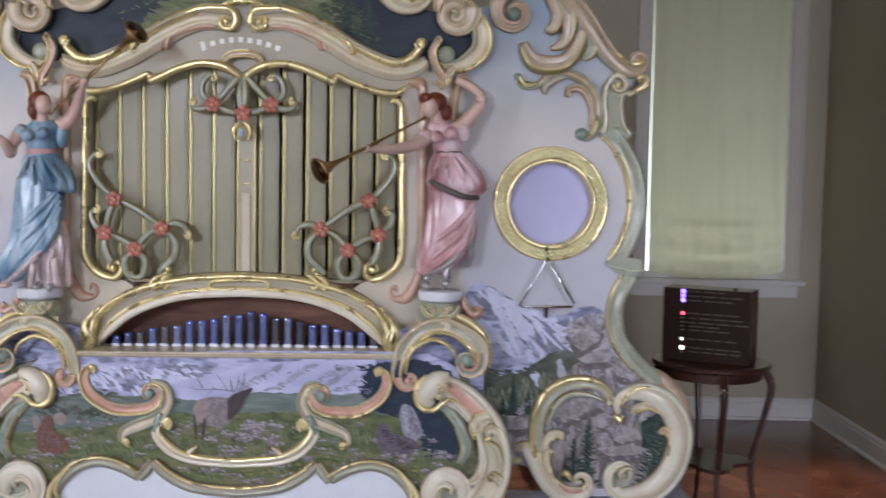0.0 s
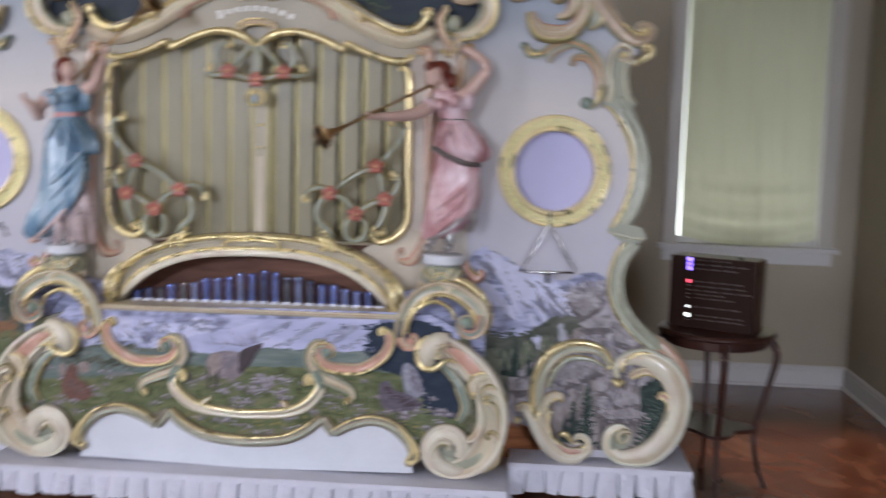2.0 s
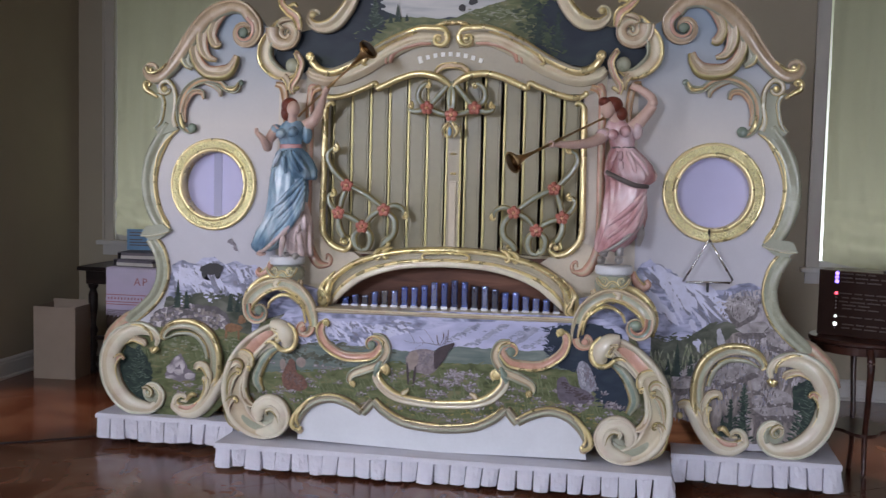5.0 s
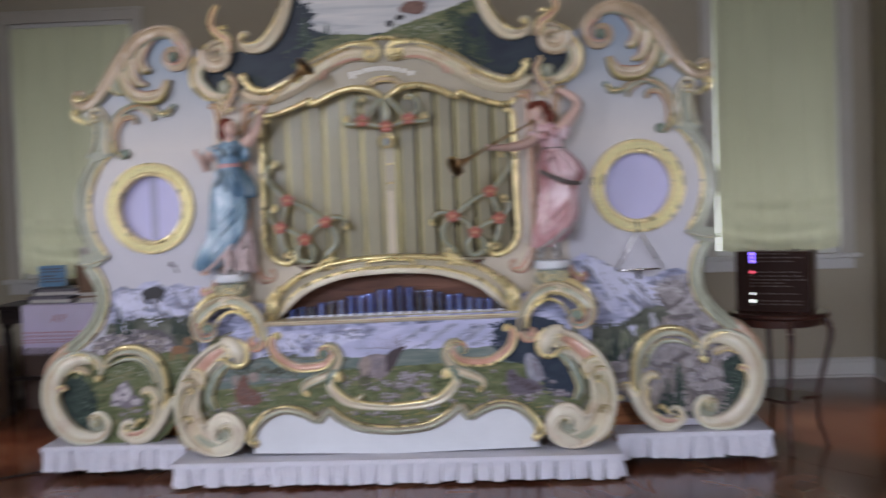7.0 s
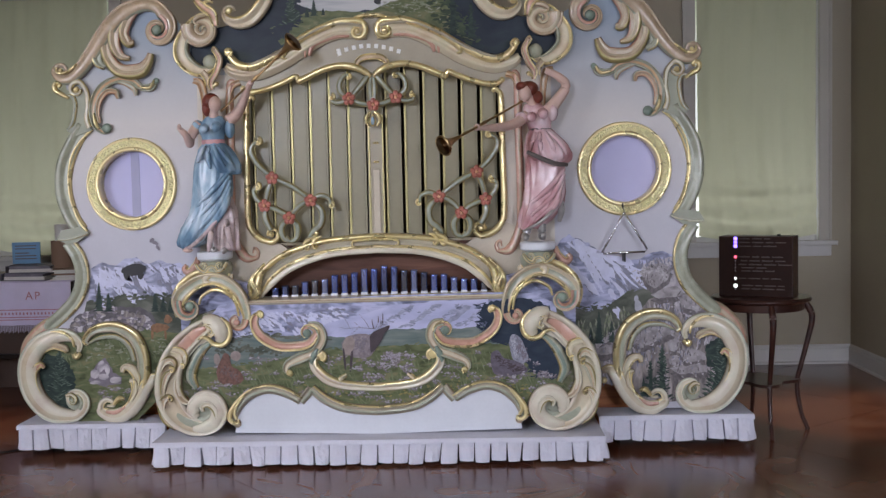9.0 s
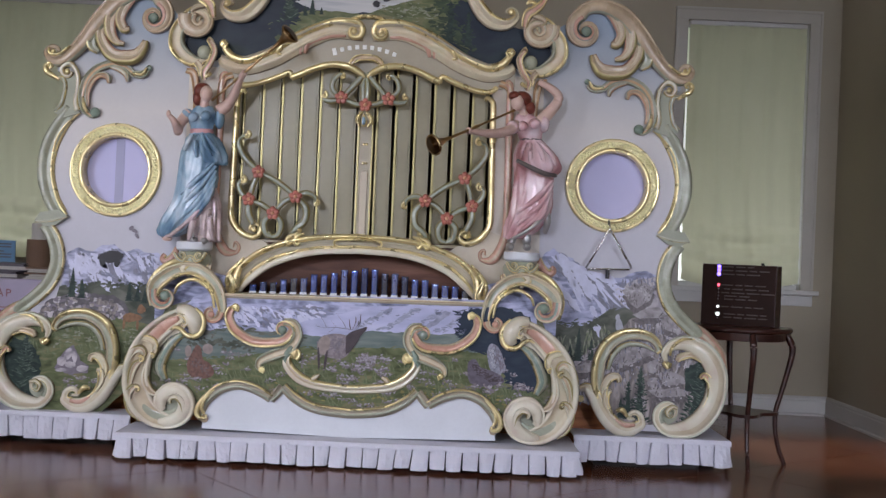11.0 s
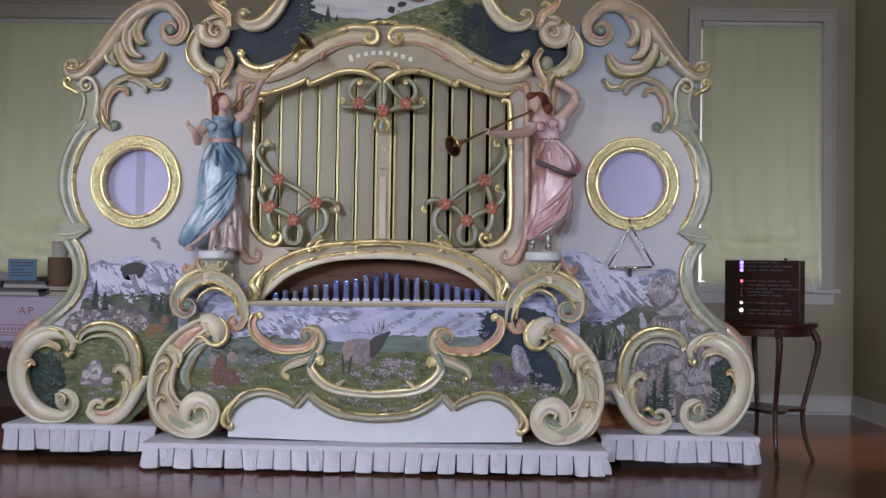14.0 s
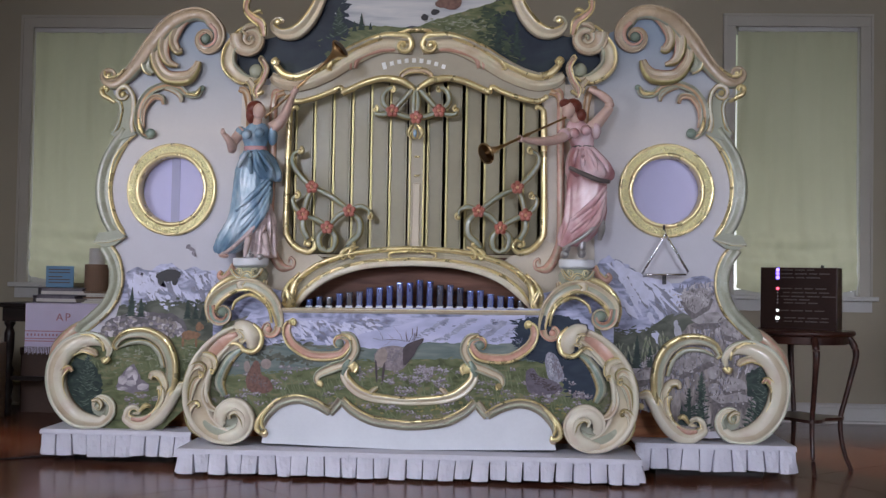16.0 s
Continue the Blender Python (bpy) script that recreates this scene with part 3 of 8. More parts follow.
for x in (-0.0285, 0.0405):
    part("gilt_edge", box(x - 0.0050, x + 0.0050, -0.0935, -0.0885, 1.10, 1.735, 0.002), OLDGOLD, post)
for z in (1.492, 1.589):
    bm = bmesh.new()
    for dx in (-0.007, 0.007):
        add_ball(bm, (0.006 + dx, -0.092, z), (0.0075, 0.006, 0.0065), n=10)
    part("gilt_stud", bm, GOLD, post, smooth=True)

# ---- chime pipes ----
N_CH = 22
Z_FOOT, Z_MOUTH = 0.775, 0.833
X_A, X_B = -0.525, 0.544
for k in range(N_CH):
    u = (k - 11) / 11
    x = X_A + (X_B - X_A) * k / (N_CH - 1)
    top = 0.9614 - 0.0970 * min(1, abs(u)) + 0.006 * math.sin(k * 2.3)
    bm = bmesh.new()
    add_lathe(bm, [(0.0170, Z_FOOT), (0.0170, top - 0.012), (0.0182, top - 0.008), (0.0186, top), (0.0155, top + 0.001), (0.0135, top - 0.008)], (x, -0.125, 0), 14)
    p = part("chime_pipe", bm, CHROME, organ, "bright nickel chime pipe" if k == 0 else "", smooth=True)
    part("mouth_plate", box(x - 0.0165, x + 0.0165, -0.1445, -0.1395, Z_FOOT + 0.001, Z_MOUTH - 0.001, 0.002), WHITE_BASE, p)
    # black chip stands in for the dark inside the mouth hole
    part("mouth_hole", box(x - 0.003, x + 0.003, -0.1460, -0.1446, Z_MOUTH - 0.022, Z_MOUTH - 0.018), BLACK, p)

# ---- carvings of the upper front ----
carve("cornice", [(0.023, 2.145, 0.0368), (0.179, 2.157, 0.0424), (0.321, 2.101, 0.0452), (0.463, 2.020, 0.0479), (0.604, 1.970, 0.0450), (0.702, 1.980, 0.0338), (0.744, 2.008, 0.0197)], 0.115, organ, (GREIGE, SAGE, CREAM, CREAM, GREIGE), 0.9, STEP)
carve("cornice_rail", rev(vol((0.068, 2.151), 0.0478, 100, 1.35, 1, 0.38)) + [(0.107, 2.200, 0.0198), (0.178, 2.197, 0.0198), (0.320, 2.144, 0.0198), (0.462, 2.057, 0.0197), (0.590, 1.998, 0.0211), (0.666, 2.005, 0.0211), (0.710, 2.045, 0.0183), (0.721, 2.076, 0.0169)], 0.14, organ, ALLGOLD, 1.0, ROUND)
snail("cornice_knob", (0.721, 2.073), 0.0225, 0.16)
boss("volute_eye", (0.068, 2.148), 0.0141, 0.165, organ, GOLD)
carve("cornice_leaf", [(0.406, 2.096, 0.0056), (0.434, 2.062, 0.0141), (0.449, 2.034, 0.0085), (0.429, 2.028, 0.0042)], 0.15, organ, ALLGOLD, 1.0, ROUND)
carve("crest_bead", mirrored([(-0.001, 2.230, 0.0099), (0.041, 2.225, 0.0099), (0.093, 2.211, 0.0057)]), 0.15, organ, ALLGOLD, 1.0, ROUND, both=False)
carve("rose_moulding", [(0.111, 2.131, 0.0099), (0.179, 2.129, 0.0127), (0.264, 2.107, 0.0141), (0.301, 2.084, 0.0155), (0.316, 2.039, 0.0085)], 0.125, organ, (ROSE,) * 5, 1.0, ROUND)
carve("rose_moulding", [(0.278, 2.104, 0.0057), (0.330, 2.079, 0.0113), (0.339, 2.033, 0.0071)], 0.125, organ, (ROSE,) * 5, 1.0, ROUND)
carve("shell_arch", mirrored([(0.002, 2.019, 0.0170), (0.045, 2.014, 0.0170), (0.074, 1.991, 0.0141), (0.068, 1.969, 0.0085)]), 0.15, organ, (TAN, GOLD, TAN, TAN, GOLD), 0.9, COVE, both=False)
carve("pipe_arch", [(0.007, 1.917, 0.0085), (0.029, 1.940, 0.0156), (0.083, 1.969, 0.0184), (0.167, 1.981, 0.0170), (0.252, 1.962, 0.0169), (0.324, 1.931, 0.0169), (0.375, 1.909, 0.0169)], 0.15, organ, ALLGOLD, 1.0, ROUND)
carve("pipe_arch", [(0.372, 1.906, 0.0113), (0.383, 1.937, 0.0141), (0.422, 1.921, 0.0141), (0.479, 1.898, 0.0141), (0.550, 1.876, 0.0141), (0.611, 1.868, 0.0141), (0.650, 1.883, 0.0113)], 0.15, organ, ALLGOLD, 1.0, ROUND)
boss("arch_knob", (0.653, 1.889), 0.0141, 0.155, organ, GOLD)
carve("pipe_rail", [(0.603, 1.832, 0.0084), (0.615, 1.846, 0.0113), (0.637, 1.832, 0.0127), (0.646, 1.790, 0.0157), (0.650, 1.522, 0.0163), (0.654, 1.241, 0.0163), (0.638, 1.173, 0.0162), (0.594, 1.125, 0.0162), (0.547, 1.107, 0.0151)] + vol((0.534, 1.146), 0.0400, 270, 1.45, -1, 0.36, 0.16), 0.12, organ, ALLGOLD, 1.1, ROUND, steps=5)
boss("volute_eye", (0.534, 1.146), 0.0150, 0.138, organ, GOLD)
carve("stile_moulding", [(0.703, 1.923, 0.0169), (0.729, 1.903, 0.0197), (0.732, 1.664, 0.0196), (0.738, 1.242, 0.0196), (0.723, 1.116, 0.0224), (0.679, 1.034, 0.0252), (0.626, 1.022, 0.0252)] + vol((0.637, 1.058), 0.0337, 250, 0.9, -1, 0.34), 0.105, organ, (ROSE, ROSE, ROSE, TAN, ROSE), 0.8, ROUND, steps=5)
carve("capital_flute", [(0.675, 1.923, 0.0169), (0.717, 1.903, 0.0169), (0.738, 1.833, 0.0140), (0.742, 1.720, 0.0084)], 0.11, organ, (OCHRE, OCHRE, OCHRE, TAN, OCHRE), 0.9, COVE)
carve("capital_flute", [(0.913, 1.942, 0.0140), (0.874, 1.924, 0.0197), (0.858, 1.834, 0.0168), (0.860, 1.693, 0.0084)], 0.11, organ, (OCHRE, OCHRE, OCHRE, TAN, OCHRE), 0.9, COVE)

# crest panel and its scrolls
crest_half = [(-0.005, 2.248), (0.176, 2.235), (0.348, 2.150), (0.548, 2.037), (0.747, 2.010), (0.860, 1.969), (0.943, 2.069), (0.899, 2.182), (0.744, 2.216), (0.616, 2.238), (0.539, 2.318), (0.491, 2.438), (0.468, 2.639), (-0.014, 2.782)]
half = [(max(0, q[0]), q[1]) for q in crest_half]
half[0], half[-1] = (0, half[0][1]), (0, half[-1][1])
CREST = half + [(-q[0], q[1]) for q in reversed(half) if q[0] > 1e-6]
NIGHT = mottled("dark painted forest", [(0.3, (0.018, 0.025, 0.042)), (0.55, (0.028, 0.040, 0.055)), (0.75, (0.042, 0.062, 0.060))], (5, 5, 9), rough=0.45, bump=0.05)
crest = board("crest_panel", CREST, 0.0805, 0.04, organ, NIGHT, label="dark painted crest panel with a lake scene")[0]
carve("crest_scroll", [(0.464, 2.547, 0.0255), (0.509, 2.389, 0.0312), (0.558, 2.295, 0.0368), (0.624, 2.233, 0.0368), (0.697, 2.225, 0.0283), (0.742, 2.257, 0.0198)] + vol((0.713, 2.282), 0.0311, 15, 0.9, 1, 0.4), 0.10, organ, (GREIGE, GREIGE, CREAM, CREAM, GOLD), 0.9, RIDGE)
boss("volute_eye", (0.716, 2.282), 0.0169, 0.14, organ, GOLD)
carve("shoulder_scroll", rev(vol((0.844, 2.195), 0.0621, 50, 1.25, -1, 0.40)) + [(0.917, 2.212, 0.0310), (0.965, 2.136, 0.0395), (0.964, 2.059, 0.0423), (0.908, 2.002, 0.0366), (0.852, 1.987, 0.0254), (0.807, 2.013, 0.0169)], 0.11, organ, (SAGE, SAGE, CREAM, CREAM, GOLD), 0.8, COVE)
carve("shoulder_volute", vol((0.858, 2.197), 0.0760, 20, 1.5, -1, 0.50), 0.12, organ, (TAN, TAN, TAN, CREAM, TAN), 0.8, PLUMP)
boss("shoulder_ball", (0.824, 2.033), 0.0367, 0.125, organ, SAGE)
carve("crest_leaf", [(0.782, 2.206, 0.0141), (0.798, 2.268, 0.0254), (0.843, 2.303, 0.0226), (0.876, 2.343, 0.0170), (0.869, 2.400, 0.0170), (0.838, 2.448, 0.0113)], 0.14, organ, (TAN, GOLD, TAN, ROSE, GOLD), 0.9, COVE)
carve("crest_leaf", [(0.826, 2.263, 0.0085), (0.868, 2.257, 0.0141), (0.888, 2.235, 0.0085), (0.866, 2.218, 0.0056)], 0.15, organ, (TAN, TAN, CREAM, TAN, GOLD), 0.9, ROUND)
carve("crest_leaf", [(0.792, 2.320, 0.0057), (0.808, 2.334, 0.0113), (0.837, 2.325, 0.0085)], 0.15, organ, ALLGOLD, 0.9, ROUND)
carve("capital_leaf", [(0.778, 2.078, 0.0113), (0.795, 2.092, 0.0141), (0.767, 2.041, 0.0169), (0.785, 1.978, 0.0169), (0.814, 1.928, 0.0169), (0.809, 1.888, 0.0113)], 0.15, organ, (TAN, TAN, CREAM, ROSE, GOLD), 0.9, COVE)
carve("capital_leaf", [(0.858, 1.979, 0.0169), (0.836, 1.950, 0.0169), (0.831, 1.908, 0.0113)], 0.15, organ, (TAN, TAN, CREAM, TAN, GOLD), 0.9, COVE)
carve("capital_leaf", [(0.775, 1.922, 0.0056), (0.786, 1.916, 0.0113), (0.809, 1.899, 0.0056)], 0.16, organ, ALLGOLD, 0.9, ROUND)

# ---- carvings of the wings ----
carve("wing_crown_scroll", rev(vol((1.100, 2.212), 0.0840, 115, 1.30, 1, 0.44)) + [(1.105, 2.326, 0.0340), (1.184, 2.336, 0.0370), (1.284, 2.294, 0.0450), (1.375, 2.200, 0.0440), (1.447, 2.100, 0.0390), (1.510, 2.025, 0.0340), (1.570, 1.982, 0.0290), (1.620, 1.985, 0.0230), (1.648, 2.020, 0.0200)] + vol((1.609, 2.024), 0.0390, 350, 1.15, 1, 0.42), 0.09, organ, (TAN, SAGE, TAN, TAN, TAN), 0.85, PLUMP)
carve("crown_lining", vol((1.100, 2.210), 0.0700, 110, 1.1, 1, 0.26), 0.112, organ, (ROSE, TEAL, ROSE, ROSE, TEAL), 0.9, ROUND)
boss("volute_eye", (1.100, 2.206), 0.0257, 0.115, organ, TEAL)
boss("volute_eye", (1.607, 2.024), 0.0120, 0.12, organ, GOLD)
carve("crown_bead", [(1.520, 2.052, 0.0050), (1.575, 2.012, 0.0080), (1.618, 2.012, 0.0080), (1.628, 2.040, 0.0060)], 0.125, organ, ALLGOLD, 1.0, ROUND)
carve("wing_leaf", [(1.193, 2.331, 0.0214), (1.250, 2.274, 0.0285), (1.279, 2.200, 0.0249), (1.257, 2.148, 0.0249), (1.229, 2.148, 0.0143)], 0.10, organ, LEAF, 0.8, RIDGE)
carve("wing_leaf", [(1.250, 2.314, 0.0214), (1.318, 2.223, 0.0320), (1.325, 2.137, 0.0284), (1.297, 2.085, 0.0214), (1.252, 2.068, 0.0106)], 0.105, organ, LEAF, 0.8, RIDGE)
carve("wing_leaf", [(1.298, 2.266, 0.0214), (1.364, 2.166, 0.0284), (1.365, 2.086, 0.0284), (1.304, 2.011, 0.0355), (1.202, 2.005, 0.0391), (1.157, 2.044, 0.0285), (1.139, 2.090, 0.0178)], 0.10, organ, LEAF, 0.8, RIDGE)
carve("wing_leaf", [(1.364, 2.206, 0.0178), (1.415, 2.115, 0.0284), (1.416, 2.058, 0.0249), (1.382, 2.029, 0.0143)], 0.10, organ, (SAGE, SAGE, SAGE, SAGE, GOLD), 0.8, RIDGE)
carve("wing_branch", [(1.121, 1.960, 0.0095), (1.143, 1.923, 0.0200), (1.197, 1.922, 0.0175), (1.243, 1.957, 0.0180), (1.313, 1.970, 0.0195), (1.389, 1.942, 0.0215), (1.438, 1.881, 0.0220), (1.454, 1.805, 0.0215), (1.443, 1.740, 0.0180), (1.409, 1.707, 0.0140), (1.380, 1.716, 0.0105)], 0.09, organ, (SAGE, SAGE, SAGE, OCHRE, SAGE), 0.85, COVE)
carve("branch_gilt", [(1.126, 1.952, 0.0050), (1.150, 1.918, 0.0090), (1.201, 1.924, 0.0050)], 0.112, organ, ALLGOLD, 0.9, ROUND)
carve("branch_gilt", [(1.448, 1.800, 0.0045), (1.440, 1.750, 0.0100), (1.424, 1.722, 0.0060)], 0.112, organ, ALLGOLD, 0.9, ROUND)
boss("branch_ball", (1.388, 1.722), 0.0260, 0.10, organ, TEAL)
boss("branch_tip", (1.118, 1.952), 0.0160, 0.10, organ, TEAL)
carve("wing_leaf", [(1.229, 1.882, 0.0085), (1.236, 1.914, 0.0150), (1.273, 1.941, 0.0140), (1.319, 1.954, 0.0080)], 0.10, organ, (TAN, OCHRE, TAN, SAGE, SAGE), 0.8, ROUND)
carve("wing_leaf", [(1.322, 1.872, 0.0095), (1.334, 1.906, 0.0160), (1.378, 1.908, 0.0165), (1.415, 1.869, 0.0155), (1.430, 1.810, 0.0110), (1.422, 1.750, 0.0067)], 0.10, organ, (SAGE, ROSE, OCHRE, TAN, SAGE), 0.8, RIDGE)
carve("wing_neck", [(1.474, 1.728, 0.0150), (1.485, 1.760, 0.0135), (1.486, 1.790, 0.0125), (1.478, 1.846, 0.0120), (1.482, 1.911, 0.0120), (1.505, 1.952, 0.0125)] + vol((1.532, 1.925), 0.0400, 100, 1.3, -1, 0.36, 0.16), 0.100, organ, (GOLD, GOLD, IVORY, IVORY, GOLD), 1.0, ROUND)
carve("wing_neck", [(1.590, 1.722, 0.0110), (1.562, 1.760, 0.0100), (1.550, 1.810, 0.0100), (1.545, 1.853, 0.0100), (1.557, 1.888, 0.0110), (1.584, 1.896, 0.0100)], 0.095, organ, (GOLD, GOLD, PALESAGE, SAGE, GOLD), 1.0, ROUND)
carve("neck_hook", [(1.575, 1.882, 0.0080), (1.609, 1.904, 0.0125), (1.638, 1.922, 0.0140), (1.646, 1.950, 0.0130), (1.628, 1.964, 0.0105), (1.615, 1.952, 0.0085), (1.626, 1.939, 0.0067)], 0.105, organ, ALLGOLD, 1.0, ROUND)
boss("neck_eye", (1.532, 1.925), 0.0150, 0.116, organ, GOLD)
board("neck_field", [(1.482, 1.915), (1.551, 1.906), (1.545, 1.847), (1.556, 1.775), (1.592, 1.722), (1.560, 1.690), (1.472, 1.722), (1.487, 1.787), (1.478, 1.846)], 0.094, 0.03, organ, SAGEFLAT, both=True)
carve("wing_border", [(1.508, 1.738, 0.0360), (1.559, 1.663, 0.0400), (1.605, 1.572, 0.0425), (1.627, 1.473, 0.0425), (1.622, 1.374, 0.0425), (1.590, 1.274, 0.0396), (1.545, 1.203, 0.0368)], 0.075, organ, (SAGE, GOLD, SAGE, SAGE, SAGE), 0.7, RIDGE)
board("border_notch", [(1.500, 1.190), (1.545, 1.224), (1.640, 1.210), (1.668, 1.163), (1.612, 1.138), (1.560, 1.146)], 0.112, 0.035, organ, SAGEFLAT, both=True)
carve("notch_edge", [(1.503, 1.188, 0.0050), (1.585, 1.166, 0.0060), (1.664, 1.162, 0.0050)], 0.112, organ, (SAGE, GOLD, PALESAGE, PALESAGE, PALESAGE), 0.8, ROUND)
carve("wing_border", [(1.616, 1.147, 0.0339), (1.574, 1.084, 0.0368), (1.550, 1.004, 0.0368), (1.553, 0.920, 0.0367), (1.588, 0.836, 0.0367), (1.650, 0.766, 0.0367), (1.717, 0.708, 0.0338), (1.740, 0.681, 0.0225)], 0.075, organ, (SAGE, GOLD, SAGE, SAGE, SAGE), 0.7, RIDGE)
carve("wing_border_foot", [(1.681, 0.753, 0.0141), (1.756, 0.698, 0.0338), (1.835, 0.610, 0.0366), (1.874, 0.521, 0.0225)], 0.07, organ, (ROSE, ROSE, ROSE, TAN, TAN), 0.6, ROUND)

board("neck_notch", [(1.462, 1.716), (1.484, 1.744), (1.556, 1.742), (1.592, 1.716), (1.545, 1.690)], 0.108, 0.03, organ, SAGEFLAT, both=True)
carve("border_gilt", [(1.463, 1.719, 0.0050), (1.528, 1.662, 0.0062), (1.576, 1.587, 0.0062), (1.597, 1.484, 0.0062), (1.594, 1.391, 0.0062), (1.574, 1.309, 0.0062), (1.546, 1.246, 0.0070), (1.510, 1.200, 0.0075)], 0.094, organ, ALLGOLD, 1.0, ROUND)
carve("border_gilt", [(1.580, 1.146, 0.0070), (1.542, 1.088, 0.0062), (1.518, 1.004, 0.0058), (1.521, 0.915, 0.0058), (1.560, 0.822, 0.0055), (1.624, 0.746, 0.0045)], 0.094, organ, ALLGOLD, 1.0, ROUND)

# round openings with hammered gold rings
for s in LEFT_RIGHT:
    c = (s * RC[0], 0, RC[1])
    bm = bmesh.new()
    prof = [(R1, 0.081), (R1, 0.098), (R1 - 0.004, 0.105), (R1 - 0.010, 0.106), (R1 - 0.015, 0.101), (R2 + 0.020, 0.101), (R2 + 0.015, 0.108), (R2 + 0.006, 0.112), (R2 - 0.001, 0.106), (R2 - 0.004, 0.092), (R2 - 0.004, 0.034), (R2 + 0.003, 0.034), (R2 + 0.003, 0.081), (R1, 0.081)]
    rings = []
    n = 72
    for r, dd in prof:
        rings.append([bm.verts.new((c[0] + r * math.cos(2 * math.pi * i / n), -dd, c[2] + r * math.sin(2 * math.pi * i / n))) for i in range(n)])
    for j, (a, b) in enumerate(zip(rings, rings[1:])):
        for i in range(n):
            f = bm.faces.new((a[i], a[(i + 1) % n], b[(i + 1) % n], b[i]))
            f.material_index = 1 if j == 4 else 0
    dent = random.Random(40 + s)
    nr, na = 7, 150
    net = [[bm.verts.new((c[0] + r * math.cos(a), -0.1012 - dent.uniform(0, 0.0034) * (0 < j < nr), c[2] + r * math.sin(a))) for i in range(na) for a in (2 * math.pi * (i + dent.uniform(-0.25, 0.25) * (0 < j < nr)) / na,)] for j in range(nr + 1) for r in (R1 - 0.013 + (R2 + 0.0185 - R1 + 0.013) * j / nr,)]
    for a, b in zip(net, net[1:]):
        for i in range(na):
            bm.faces.new((a[i], a[(i + 1) % na], b[(i + 1) % na], b[i])).material_index = 1
    ring = part("gold_ring", bm, [GOLD, HAMMERED], organ, "hammered gold ring round a round opening", smooth=True)
    bm = bmesh.new()
    bmesh.ops.create_circle(bm, cap_ends=True, segments=64, radius=R2 - 0.003, matrix=Matrix.Translation((c[0], -0.036, c[2])) @ Matrix.Rotation(radians(90), 4, "X"))
    part("membrane", bm, MEMBRANE, ring, "lavender cloth stretched in the opening")
    # shade of a post behind the cloth, drawn as a darker strip
    if s < 0:
        part("cloth_strip", box(c[0] - 0.022, c[0] + 0.022, -0.0385, -0.0365, c[2] - R2 + 0.008, c[2] + R2 - 0.008), MEMBRANE_DIM, ring, "darker strip drawn for a post dimming the cloth from behind")

# ---- flower sprays before the pipes ----
STEM = mat("glossy grey green paint", (0.31, 0.335, 0.26), 0.22, 0, 0.16, 12, 0.04, 60, 0.5)
SPRAY = (OLDGOLD, OLDGOLD, STEM, STEM, OLDGOLD)


def stem(*pts):
    carve("stem", [(q[0], q[1], q[2] * 1.05) for q in pts], 0.145, organ, SPRAY, 0.9, ROUND, steps=5)


def curl(c, r):
    """The gilt end of a stem, rolled up."""
    carve("stem_curl", vol(c, r * 1.05, 100, 1.2, 1, 0.50, 0.12), 0.152, organ, ALLGOLD, 1.0, ROUND, steps=4)
    boss("stem_eye", c, r * 0.45, 0.160, organ, GOLD)


def flower(c, both=True, r=0.031):
    for s in LEFT_RIGHT if both else (1,):
        root = None
        for k in range(5):
            a = radians(90 + 72 * k)
            bm = bmesh.new()
            add_ball(bm, (s * (c[0] + math.cos(a) * r * 0.62), -0.172, c[1] + math.sin(a) * r * 0.62), (r * 0.50, 0.009, r * 0.50), n=10)
            p = part("petal" if root else "flower", bm, CORAL, root or organ, "" if root else "coral carved five-petal flower", smooth=True)
            root = root or p
        bm = bmesh.new()
        add_ball(bm, (s * c[0], -0.180, c[1]), (r * 0.30, 0.008, r * 0.30), n=10)
        part("flower_center", bm, AMBER, root, smooth=True)


stem((0.517, 1.432, 0.0113), (0.578, 1.489, 0.0141), (0.620, 1.552, 0.0141), (0.619, 1.597, 0.0113), (0.588, 1.619, 0.0113))
curl((0.585, 1.617), 0.0192)
stem((0.517, 1.432, 0.0113), (0.422, 1.385, 0.0141), (0.325, 1.311, 0.0113))
stem((0.517, 1.432, 0.0113), (0.544, 1.367, 0.0141), (0.559, 1.294, 0.0113))
stem((0.325, 1.311, 0.0113), (0.276, 1.333, 0.0141), (0.232, 1.315, 0.0113), (0.224, 1.281, 0.0085))
curl((0.224, 1.281), 0.0172)
stem((0.325, 1.311, 0.0113), (0.384, 1.286, 0.0141), (0.436, 1.227, 0.0113))
stem((0.436, 1.227, 0.0113), (0.489, 1.265, 0.0141), (0.559, 1.294, 0.0113))
stem((0.559, 1.294, 0.0113), (0.600, 1.326, 0.0141), (0.617, 1.368, 0.0113), (0.599, 1.393, 0.0113))
curl((0.597, 1.391), 0.0192)
stem((0.325, 1.311, 0.0113), (0.275, 1.259, 0.0169), (0.276, 1.194, 0.0169), (0.313, 1.158, 0.0169), (0.336, 1.130, 0.0113), (0.308, 1.124, 0.0085))
curl((0.311, 1.127), 0.0209)
stem((0.436, 1.227, 0.0113), (0.397, 1.182, 0.0169), (0.404, 1.125, 0.0141), (0.438, 1.109, 0.0113), (0.457, 1.132, 0.0084))
stem((0.436, 1.227, 0.0113), (0.479, 1.183, 0.0169), (0.471, 1.127, 0.0141), (0.438, 1.109, 0.0113))
stem((0.559, 1.294, 0.0113), (0.560, 1.226, 0.0169), (0.532, 1.170, 0.0141))
